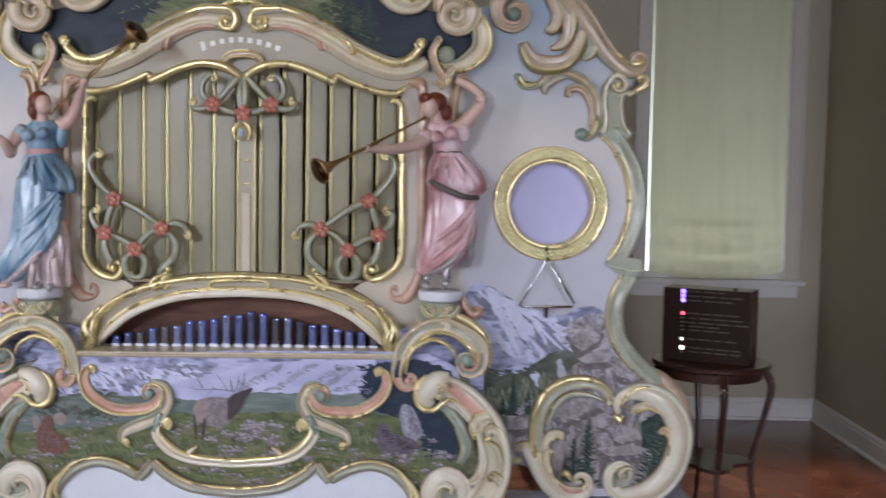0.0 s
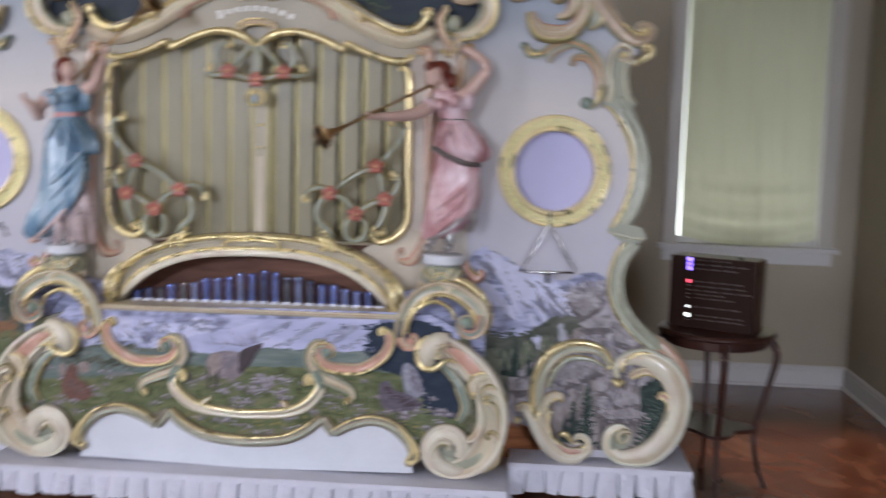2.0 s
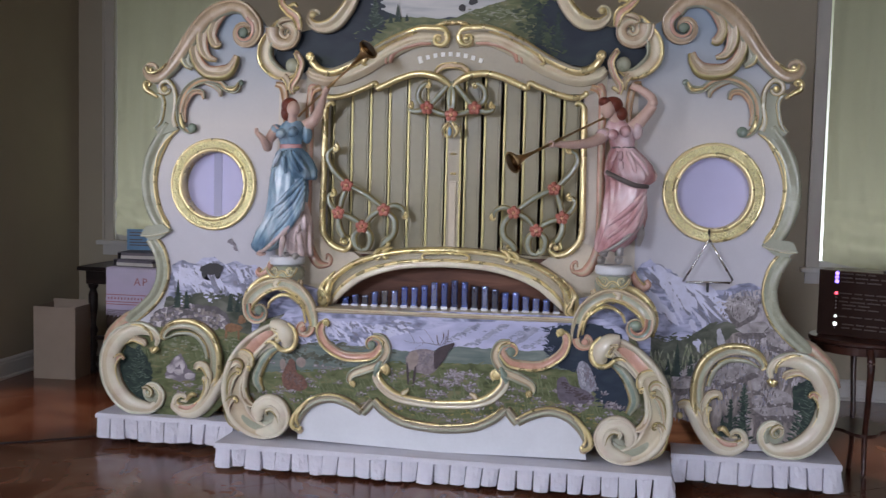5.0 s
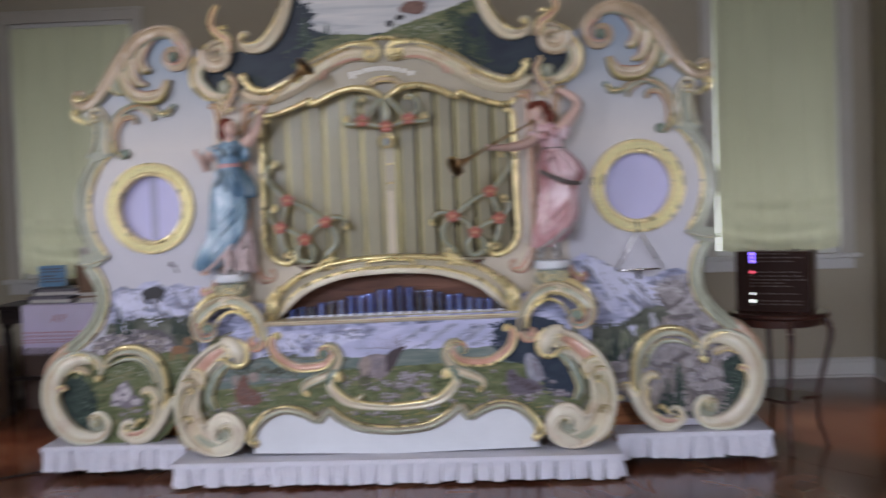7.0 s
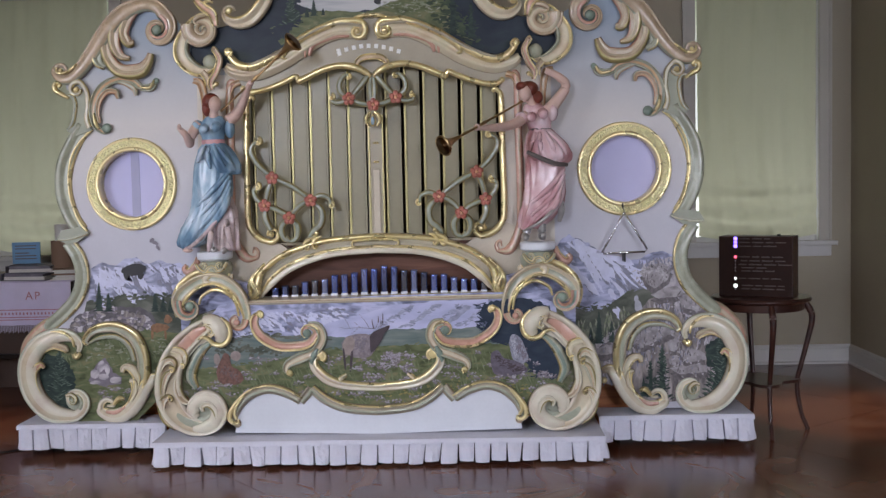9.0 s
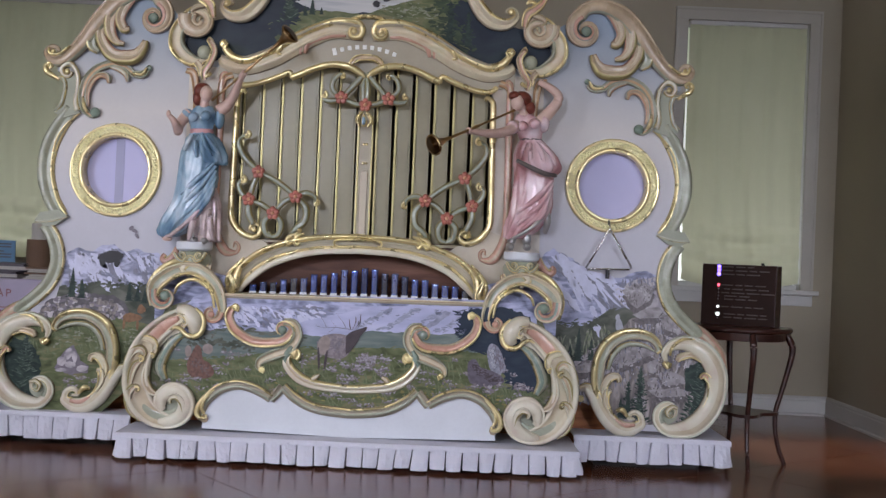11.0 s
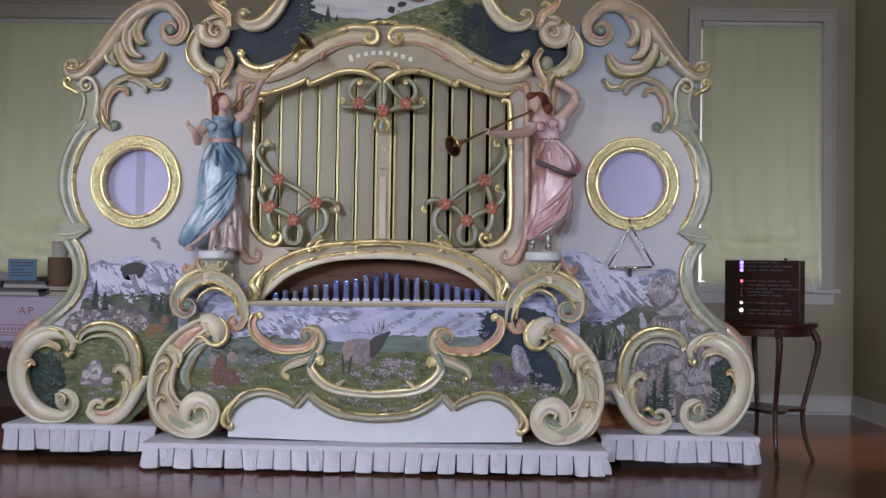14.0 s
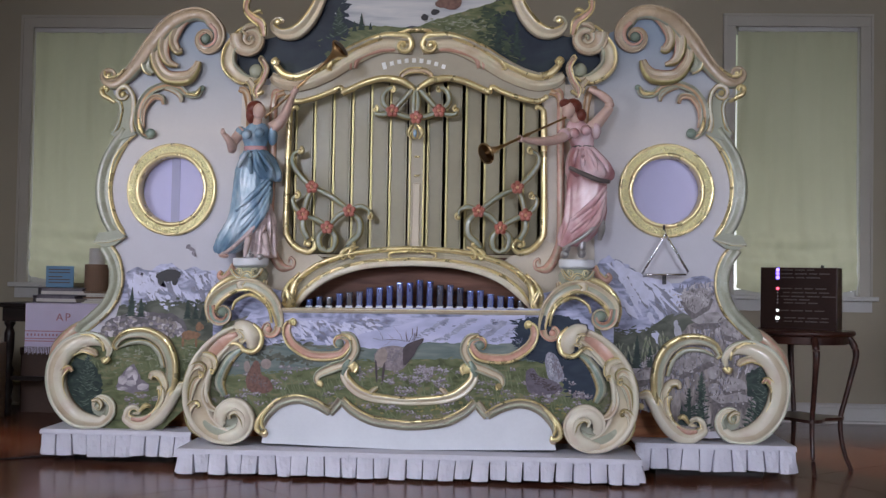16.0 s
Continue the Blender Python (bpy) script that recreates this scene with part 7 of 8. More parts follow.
bm = bmesh.new()
drape(bm, [(0.837, 1.628, 0.0531), (0.854, 1.578, 0.0810), (0.861, 1.494, 0.0977), (0.859, 1.410, 0.1004), (0.855, 1.321, 0.1032), (0.842, 1.254, 0.1003), (0.809, 1.192, 0.0808), (0.774, 1.141, 0.0502)], 8, 0.11, 0, 0.9)
drape(bm, [(0.837, 1.640, 0.0531), (0.848, 1.606, 0.0782), (0.866, 1.556, 0.1089), (0.877, 1.511, 0.1200), (0.883, 1.483, 0.1060), (0.883, 1.467, 0.0781)], 9, 0.11, 0, -0.5)
drape(bm, [(0.802, 1.763, 0.0392), (0.813, 1.735, 0.0615), (0.825, 1.696, 0.0671), (0.831, 1.656, 0.0587), (0.837, 1.623, 0.0531)], 5, 0.05, 0, 0.2)
drape(bm, [(0.837, 1.640, 0.0573), (0.840, 1.620, 0.0587)], 3, 0.01, 3)
limb(bm, [at((0.766, 1.521), 0.30), at((0.833, 1.488), 0.325), at((0.903, 1.461), 0.315), at((0.961, 1.456), 0.28)], [0.010, 0.012, 0.012, 0.010], 3)
limb(bm, [at((0.791, 1.698), 0.25), at((0.792, 1.687), 0.28)], [0.025, 0.020], 0)
limb(bm, [at((0.847, 1.713), 0.25), at((0.850, 1.702), 0.28)], [0.027, 0.022], 0)
limb(bm, [at((0.802, 1.752), 0.2), at((0.785, 1.788), 0.21), at((0.773, 1.813), 0.22)], [0.026, 0.022, 0.024], 1)
add_ball(bm, at((0.762, 1.813), 0.23), (0.034, 0.036, 0.042), 1)
add_ball(bm, at((0.784, 1.836), 0.205), (0.048, 0.046, 0.040), 2)
add_ball(bm, at((0.824, 1.794), 0.20), (0.030, 0.034, 0.034), 2)
add_ball(bm, at((0.745, 1.847), 0.225), (0.030, 0.040, 0.024), 2)
limb(bm, [at((0.764, 1.701), 0.22), at((0.702, 1.660), 0.28), at((0.622, 1.642), 0.345), at((0.541, 1.640), 0.415), at((0.517, 1.641), 0.440)], [0.030, 0.025, 0.021, 0.014, 0.017], 1)
add_ball(bm, at((0.741, 1.689), 0.235), (0.034, 0.036, 0.034), 0)
limb(bm, [at((0.875, 1.724), 0.20), at((0.918, 1.770), 0.19), at((0.970, 1.849), 0.18), at((0.928, 1.899), 0.18), at((0.866, 1.929), 0.18)], [0.034, 0.030, 0.024, 0.020, 0.015], 1)
add_ball(bm, at((0.968, 1.850), 0.18), (0.0245, 0.0245, 0.0245), 1)
add_ball(bm, at((0.897, 1.719), 0.20), (0.030, 0.036, 0.046), 0)
for p, q in (((0.771, 1.158), (0.755, 1.102)), ((0.837, 1.215), (0.838, 1.109))):
    limb(bm, [at(p, 0.19), at(q, 0.20), at(q, 0.27)], [0.020, 0.021, 0.015], 4)
folds(bm, [[(*a, 0.235), (*b, 0.262), (*c, 0.250)] for a, b, c in (((0.950, 1.434), (0.879, 1.349), (0.775, 1.264)), ((0.951, 1.412), (0.891, 1.310), (0.781, 1.208)), ((0.945, 1.384), (0.902, 1.277), (0.798, 1.175)), ((0.935, 1.350), (0.908, 1.266), (0.848, 1.204)))], 0, 0.012)
folds(bm, [[(*a, 0.255), (*b, 0.275), (*c, 0.262)] for a, b, c in (((0.809, 1.617), (0.788, 1.566), (0.783, 1.527)), ((0.831, 1.617), (0.832, 1.556), (0.838, 1.505)), ((0.859, 1.618), (0.888, 1.562), (0.905, 1.506)), ((0.876, 1.618), (0.932, 1.562), (0.961, 1.507)))], 0, 0.010)
limb(bm, [at((0.754, 1.135), 0.22), at((0.823, 1.175), 0.275), at((0.886, 1.229), 0.265), at((0.930, 1.277), 0.22)], [0.006, 0.008, 0.009, 0.008], 4)
limb(bm, [at((0.930, 1.277), 0.21), at((0.936, 1.230), 0.20), at((0.926, 1.174), 0.19)], [0.016, 0.018, 0.010], 4)
statue(bm, [PINK, SKIN, HAIR, SASH, SILVER], "painted statue in pink drapery standing on a pedestal")

bm = bmesh.new()
drape(bm, [(-0.804, 1.610, 0.0567), (-0.805, 1.545, 0.0878), (-0.812, 1.474, 0.0963), (-0.816, 1.374, 0.0990), (-0.828, 1.297, 0.1018), (-0.858, 1.232, 0.1047), (-0.897, 1.175, 0.0962), (-0.930, 1.126, 0.0764), (-0.952, 1.100, 0.0453)], 8, 0.11, 0, -1.0)
drape(bm, [(-0.764, 1.347, 0.0424), (-0.756, 1.262, 0.0622), (-0.757, 1.177, 0.0706), (-0.761, 1.078, 0.0734)], 9, 0.14, 5, 0.4, y0=-0.185)
drape(bm, [(-0.804, 1.621, 0.0538), (-0.795, 1.582, 0.0850), (-0.776, 1.525, 0.1019), (-0.755, 1.480, 0.0877), (-0.744, 1.460, 0.0623)], 9, 0.11, 0, 0.5)
drape(bm, [(-0.796, 1.752, 0.0397), (-0.801, 1.724, 0.0624), (-0.806, 1.684, 0.0680), (-0.805, 1.644, 0.0567), (-0.804, 1.604, 0.0538)], 5, 0.05, 0, 0.2)
drape(bm, [(-0.805, 1.636, 0.0581), (-0.804, 1.610, 0.0581)], 3, 0.01, 3)
limb(bm, [at((-0.835, 1.692), 0.25), at((-0.834, 1.681), 0.28)], [0.026, 0.020], 0)
limb(bm, [at((-0.772, 1.699), 0.25), at((-0.771, 1.687), 0.28)], [0.026, 0.020], 0)
limb(bm, [at((-0.796, 1.741), 0.2), at((-0.791, 1.772), 0.21), at((-0.785, 1.798), 0.22)], [0.026, 0.022, 0.024], 1)
add_ball(bm, at((-0.780, 1.810), 0.23), (0.033, 0.036, 0.040), 1)
add_ball(bm, at((-0.806, 1.826), 0.205), (0.045, 0.044, 0.042), 2)
add_ball(bm, at((-0.828, 1.792), 0.20), (0.026, 0.032, 0.040), 2)
limb(bm, [at((-0.721, 1.725), 0.21), at((-0.676, 1.759), 0.21), at((-0.630, 1.820), 0.26), at((-0.597, 1.872), 0.320), at((-0.572, 1.900), 0.350)], [0.032, 0.028, 0.022, 0.016, 0.015], 1)
add_ball(bm, at((-0.714, 1.685), 0.21), (0.026, 0.034, 0.048), 0)
limb(bm, [at((-0.864, 1.718), 0.21), at((-0.908, 1.660), 0.22), at((-0.913, 1.620), 0.23)], [0.030, 0.026, 0.024], 1)
limb(bm, [at((-0.913, 1.620), 0.23), at((-0.920, 1.660), 0.28), at((-0.943, 1.688), 0.30)], [0.024, 0.018, 0.012], 1)
add_ball(bm, at((-0.913, 1.622), 0.23), (0.0245, 0.0245, 0.0245), 1)
add_ball(bm, at((-0.946, 1.697), 0.305), (0.012, 0.010, 0.018), 1)
add_ball(bm, at((-0.875, 1.706), 0.21), (0.030, 0.034, 0.030), 0)
limb(bm, [at((-0.975, 1.091), 0.2), at((-0.907, 1.115), 0.255), at((-0.834, 1.176), 0.27), at((-0.773, 1.247), 0.25), at((-0.729, 1.299), 0.21)], [0.008, 0.010, 0.010, 0.010, 0.008], 5)
for p in ((-0.809, 1.083), (-0.758, 1.078)):
    limb(bm, [at(p, 0.16), at(p, 0.26)], [0.022, 0.016], 4)
limb(bm, [at((-0.822, 1.162), 0.21), at((-0.821, 1.116), 0.21), at((-0.809, 1.077), 0.21)], [0.018, 0.018, 0.02], 4)
folds(bm, [[(*a, 0.235), (*b, 0.262), (*c, 0.250)] for a, b, c in (((-0.721, 1.469), (-0.799, 1.383), (-0.883, 1.308)), ((-0.715, 1.452), (-0.792, 1.338), (-0.910, 1.223)), ((-0.714, 1.429), (-0.780, 1.292), (-0.902, 1.166)), ((-0.714, 1.401), (-0.762, 1.281), (-0.862, 1.167)), ((-0.719, 1.367), (-0.745, 1.282), (-0.801, 1.207)))], 0, 0.012)
folds(bm, [[(*a, 0.255), (*b, 0.272), (*c, 0.262)] for a, b, c in (((-0.833, 1.604), (-0.854, 1.558), (-0.871, 1.524)), ((-0.810, 1.604), (-0.814, 1.542), (-0.807, 1.491)), ((-0.787, 1.605), (-0.763, 1.548), (-0.733, 1.497)), ((-0.770, 1.599), (-0.728, 1.548), (-0.699, 1.509)))], 0, 0.010)
folds(bm, [[(*a, 0.25), (*b, 0.268), (*c, 0.255)] for a, b, c in (((-0.807, 1.218), (-0.816, 1.148), (-0.832, 1.077)), ((-0.738, 1.234), (-0.725, 1.163), (-0.707, 1.084)))], 5, 0.014)
add_ball(bm, at((-0.946, 1.086), 0.22), (0.026, 0.03, 0.012), 1)
statue(bm, [BLUE, SKIN, HAIR, BLUSH, SILVER, PEARL], "painted statue in blue drapery standing on a pedestal")


def trumpet(a, b, da, db):
    """A long straight horn from the mouthpiece a to its bell b."""
    root = tagged(new("trumpet"), "long straight aged brass trumpet held by a statue", "trumpet", "trumpets of the statues")
    root.matrix_world = pose(X0, YO, 0)
    p, q = Vector(at(a, da)), Vector(at(b, db))
    line = [p.lerp(q, u) for u in (0, 0.03, 0.06, 0.45, 0.5, 0.55, 0.80, 0.88, 0.94, 0.98, 1.0)]
    bm = bmesh.new()
    add_tube(bm, line, [0.008, 0.006, 0.005, 0.0055, 0.009, 0.0055, 0.007, 0.012, 0.022, 0.041, 0.050], 22)
    part("horn", bm, BRASS, root, smooth=True)
    bm = bmesh.new()
    add_tube(bm, [p.lerp(q, 0.999), p.lerp(q, 1.012)], [0.0515, 0.0515], 22)
    part("bell_rim", bm, BRASS, root, smooth=True)
    # dark disc on the closed bell stands in for the shade inside
    bm = bmesh.new()
    add_tube(bm, [p.lerp(q, 0.985), p.lerp(q, 1.0125)], [0.012, 0.044], 22)
    part("bell_hollow", bm, mat("dark brass bell shade", (0.10, 0.05, 0.02), 0.4, 1.0), root, smooth=True)


trumpet((0.745, 1.770), (0.363, 1.553), 0.265, 0.57)
trumpet((-0.743, 1.772), (-0.348, 2.068), 0.265, 0.45)

# ---- platform skirts ----
def platform(name, x0, x1, d, back, z0, z1, pitch, seed, sides, label):
    """A low platform dressed with a box-pleated cloth."""
    r = random.Random(seed)
    root = thing(name, X0, YO, 0, label, "platform skirt", "skirted platforms")
    part("platform_top", box(x0 - 0.004, x1 + 0.004, -d - 0.006, back, z1 - 0.012, z1, 0.004), LINEN, root, "white cloth over the platform top")
    # added black block, coloured for the dark gap under the skirt
    part("platform_frame", box(x0 + 0.12, x1 - 0.12, -d + 0.14, back, 0.0, z1 - 0.014), BLACK, root)
    bm = bmesh.new()
    n = int((x1 - x0) / 0.02)
    grid = [[bm.verts.new((x0 - 0.005 + (x1 - x0 + 0.01) * i / n, -d - 0.0075 - o - 0.003 * (0.5 + 0.5 * math.sin(i * 1.1 + seed)) * q, z1 - 0.004 - 0.020 * q - 0.003 * math.sin(i * 0.9 + seed) * q)) for i in range(n + 1)] for q, o in ((0, 0), (0.5, 0.004), (1, 0.003))]
    for a, b in zip(grid, grid[1:]):
        for i in range(n):
            bm.faces.new((a[i], a[i + 1], b[i + 1], b[i]))
    part("top_band", bm, LINEN, root, smooth=True)
    runs = [((x0, -d), (x1, -d), (0, -1))]
    if sides[0]:
        runs.append(((x0, back), (x0, -d), (-1, 0)))
    if sides[1]:
        runs.append(((x1, -d), (x1, back), (1, 0)))
    for (ax, ay), (bx, by), out in runs:
        L = math.hypot(bx - ax, by - ay)
        n = max(1, round(L / pitch))
        lean = [r.gauss(0, 0.10) for _ in range(n + 1)]
        slit = [0.02 + 0.10 * r.random() ** 2 for _ in range(n + 1)]
        for k in range(n):
            tilt, flare, lift = r.uniform(-0.012, 0.012), r.uniform(0.006, 0.030), r.uniform(-0.005, 0.007)
            crease, dent = r.uniform(0.2, 0.8), r.uniform(-0.007, 0.007)
            verts, faces = [], []
            cols = ((0.0, -0.055), (0.015, -0.05), (0.03, -0.002), (0.25, 0.006), (0.5, 0.009), (0.75, 0.006), (0.97, -0.002), (0.985, -0.05), (1.0, -0.055))
            rows = ((0.0, 0.0), (0.06, 0.02), (0.12, 0.08), (0.35, 0.30), (0.6, 0.6), (0.82, 0.85), (1.0, 1.0))
            for v, fl in rows:
                for u, o in cols:
                    left, right = k + (lean[k] + 0.5 * slit[k]) * v, k + 1 + (lean[k + 1] - 0.5 * slit[k + 1]) * v
                    t = min(1.0, max(0.0, (left + (right - left) * u) / n))
                    rumple = dent * math.sin(math.pi * u) * math.sin(6 * (v - 0.6 * crease) + 5 * (u - crease)) * (v > 0)
                    off = o * (0.3 + 0.7 * v) + flare * fl + tilt * (u - 0.5) * v * 2 + rumple + (0.004 if 0.03 < v < 0.1 else 0)
                    verts.append((ax + (bx - ax) * t + out[0] * off, ay + (by - ay) * t + out[1] * off, z1 - 0.006 - (z1 - 0.006 - z0) * v + lift * v))
            m = len(cols)
            for j in range(len(rows) - 1):
                for i in range(m - 1):
                    faces.append((j * m + i, (j + 1) * m + i, (j + 1) * m + i + 1, j * m + i + 1))
            mesh_ob("pleat", verts, faces, [LINEN], root, smooth=False)
    return root


platform("platform_skirt", -1.106, 1.114, 0.40, 0.16, 0.016, 0.131, 0.0785, 3, (1, 1), "low platform with a white box-pleated cloth skirt")
platform("platform_skirt", 1.122, 1.902, 0.145, 0.55, 0.045, 0.174, 0.079, 5, (0, 1), "low platform with a white box-pleated cloth skirt")
platform("platform_skirt", -1.880, -1.114, 0.145, 0.55, 0.045, 0.174, 0.079, 9, (1, 0), "low platform with a white box-pleated cloth skirt")

# the organ's left half sits a little lower than its right
for ob in [organ, *[o for o in bpy.data.objects if o.name.split(".")[0] in ("statue", "trumpet")]]:
    for o in (ob, *ob.children_recursive):
        if o.type == "MESH":
            co = np.empty(len(o.data.vertices) * 3)
            o.data.vertices.foreach_get("co", co)
            co = co.reshape(-1, 3)
            up = np.clip((co[:, 2] - 0.2) / 0.8, 0, 1)
            out = np.clip(-co[:, 0], 0, 1.7)
            co[:, 2] -= 0.021 * out * up
            co[:, 0] += 0.017 * np.clip((out - 0.9) / 0.35, 0, 1) * up
            o.data.vertices.foreach_set("co", co.ravel())
            o.data.update()

# ---- musical triangle ----
tri = thing("musical_triangle", X0, YO, 0, "bright steel musical triangle hung below the gold ring", "triangle")
a, b, c = (1.255, 1.212), (1.377, 1.012), (1.143, 1.006)
bm = bmesh.new()
loop = [(a[0] + (b[0] - a[0]) * u, a[1] + (b[1] - a[1]) * u) for u in (0.06, 0.5, 0.94)] + [(b[0] + (c[0] - b[0]) * u, b[1] + (c[1] - b[1]) * u) for u in (0.06, 0.5, 0.95)]
add_tube(bm, [(x, -0.15, z) for x, z in loop], 0.0055, 10)
add_tube(bm, [(x, -0.15, z) for x, z in ((c[0] + (a[0] - c[0]) * 0.0, c[1] + 0.004), (c[0] + (a[0] - c[0]) * 0.5, c[1] + (a[1] - c[1]) * 0.5), (c[0] + (a[0] - c[0]) * 0.97, c[1] + (a[1] - c[1]) * 0.97), (a[0], a[1] + 0.002), (a[0] + (b[0] - a[0]) * 0.07, a[1] + (b[1] - a[1]) * 0.07))], 0.0055, 10)
part("rod", bm, STEEL, tri, smooth=True)
bm = bmesh.new()
add_tube(bm, [(a[0], -0.108, a[1] + 0.02), (a[0], -0.15, a[1] + 0.016), (a[0], -0.155, a[1] - 0.004), (a[0], -0.146, a[1] - 0.008)], 0.003, 8)
add_ball(bm, (a[0], -0.112, a[1] + 0.034), (0.006, 0.012, 0.014))
part("hanger", bm, BLACK, tri, smooth=True)
m = (1.258, 0.979)
bm = box(m[0] - 0.005, m[0] + 0.005, -0.15, -0.08, m[1] - 0.018, m[1] + 0.026, 0.002)
part("striker", bm, BLACK, tri)

# ---- round side table with the control box ----
TX, TY = 1.265, 4.83
table = thing("side_table", TX, TY, 0, "round dark mahogany side table with curved legs and a lower shelf", "table")
bm = bmesh.new()
add_lathe(bm, [(0.235, 0.706), (0.252, 0.710), (0.262, 0.718), (0.262, 0.726), (0.255, 0.735)], n=48)
part("tabletop", bm, DARKWOOD, table, smooth=False)
bm = bmesh.new()
add_lathe(bm, [(0.222, 0.665), (0.225, 0.668), (0.225, 0.706)], n=48)
part("apron", bm, DARKWOOD, table)
for k in range(4):
    a = radians(-92 + 90 * k)
    bm = bmesh.new()
    line = glide([(0.232, 0.70, 0.016), (0.262, 0.655, 0.019), (0.272, 0.600, 0.017), (0.250, 0.50, 0.015), (0.214, 0.36, 0.0135), (0.194, 0.28, 0.0135), (0.196, 0.19, 0.0125), (0.216, 0.09, 0.0115), (0.240, 0.03, 0.012), (0.250, 0.0, 0.013)], 5)
    add_tube(bm, [(q[0] * math.cos(a), q[0] * math.sin(a), q[1]) for q in line], [q[2] for q in line], 8)
    part("leg", bm, DARKWOOD, table, smooth=True)
bm = bmesh.new()
ring = []
for k in range(48):
    t = 2 * math.pi * k / 48
    r = 0.135 + 0.075 * abs(math.cos(2 * (t - radians(-2)))) ** 2.2
    ring.append((r * math.cos(t), r * math.sin(t)))
lo, hi = [bm.verts.new((x, y, 0.268)) for x, y in ring], [bm.verts.new((x, y, 0.284)) for x, y in ring]
bm.faces.new(lo), bm.faces.new(hi)
for k in range(48):
    bm.faces.new((lo[k], lo[(k + 1) % 48], hi[(k + 1) % 48], hi[k]))
part("lower_shelf", bm, DARKWOOD, table)

turn = math.degrees(math.atan2(4.66 - 4.835, 1.39 - 1.04))
ctrl = thing("control_box", 1.215, 4.748, 0.736, "dark wooden control box with indicator lamps, standing on the side table", "control box", turn=turn)
BW, BH = 0.194, 0.325
part("body", box(-BW, BW, 0.0, 0.155, 0.0, BH, 0.004), DARKWOOD, ctrl)
PANEL = mat("dark brown panel", (0.022, 0.0095, 0.0065), 0.55, 0, 0.15)
PANEL.node_tree.nodes["Principled BSDF"].inputs["Specular IOR Level"].default_value = 0.12
part("front_panel", box(-BW + 0.004, BW - 0.004, -0.004, 0.0, 0.004, BH - 0.004, 0.002), PANEL, ctrl, "dark brown front panel")
part("lid_latch", box(0.11, 0.125, 0.01, 0.03, BH, BH + 0.012, 0.002), BLACK, ctrl)
DIM = mat("faded gilt lettering", (0.052, 0.032, 0.024), 0.5, 0, 0.2)
r = random.Random(4)
LINES = (0.312, 0.292, 0.272, 0.215, 0.194, 0.174, 0.157, 0.140, 0.100, 0.062, 0.044)
for z in LINES:
    x = -0.082 + r.uniform(-0.01, 0.012)
    end = r.choice((0.05, 0.08, 0.12, 0.16))
    while x < end:
        w = r.uniform(0.03, 0.07)
        part("label_bar", box(x, x + w, -0.0056, -0.0042, z - 0.003, z + 0.003), DIM, ctrl)
        x += w + 0.012
for z, col, s, rad in ((0.312, (0.26, 0.17, 1.0), 7.5, 0.010), (0.292, (0.20, 0.12, 1.0), 7.5, 0.010), (0.272, (0.26, 0.17, 1.0), 7.5, 0.010), (0.214, (1.0, 0.10, 0.16), 5, 0.008), (0.099, (0.9, 0.95, 0.9), 4, 0.007), (0.060, (0.9, 1.0, 0.9), 5, 0.010)):
    bm = bmesh.new()
    add_ball(bm, (-0.104, -0.005, z), (rad, 0.006, rad))
    part("indicator_lamp", bm, glow("indicator", col, s), ctrl, smooth=True)
for z in (0.194, 0.174, 0.157, 0.140, 0.040):
    bm = bmesh.new()
    add_ball(bm, (-0.104, -0.005, z), (0.003, 0.003, 0.003))
    part("unlit_lamp", bm, SILVER, ctrl, smooth=True)

# ---- dark console table by the far window, with its clutter ----
cons = thing("console_table", -3.16, 6.42, 0, "dark wooden console table with turned legs by the window", "table")
part("tabletop", box(-0.58, 0.58, -0.24, 0.24, 0.735, 0.765, 0.008), EBONY, cons)
part("apron", box(-0.53, 0.53, -0.20, 0.20, 0.64, 0.7345, 0.003), EBONY, cons)
for sx in LEFT_RIGHT:
    for sy in LEFT_RIGHT:
        bm = bmesh.new()
        add_lathe(bm, [(0.026, 0.0), (0.034, 0.03), (0.02, 0.06), (0.03, 0.10), (0.022, 0.13), (0.035, 0.20), (0.026, 0.23), (0.026, 0.28), (0.036, 0.31), (0.020, 0.35), (0.032, 0.46), (0.034, 0.56), (0.022, 0.60), (0.036, 0.62), (0.036, 0.64)], (sx * 0.49, sy * 0.17, 0), 16)
        part("leg", bm, EBONY, cons, smooth=True)
part("stretcher", box(-0.47, 0.47, -0.185, -0.155, 0.24, 0.27, 0.004), EBONY, cons)

CLOTH = mat("white table cloth", (0.72, 0.66, 0.86), 0.85, 0, 0.05, 8, 0.2, 200)
STITCH = mat("red cross stitch", (0.52, 0.25, 0.33), 0.8, 0, 0.2)
cloth = thing("table_runner", -3.25, 6.18, 0.766, "white fringed table runner with red stitching over the console", "table cloth")
verts, faces = [], []
nx, rows = 24, [(0.40, 0.002), (0.0, 0.003), (-0.008, -0.004), (-0.010, -0.14), (-0.012, -0.29)]
for y, z in rows:
    for i in range(nx + 1):
        u = i / nx * 2 - 1
        verts.append((u * 0.26, y - (0.006 * math.sin(u * 9) if z < -0.05 else 0), z))
for j in range(len(rows) - 1):
    for i in range(nx):
        a = j * (nx + 1) + i
        faces.append((a, a + nx + 1, a + nx + 2, a + 1))
mesh_ob("cloth", verts, faces, [CLOTH], cloth)
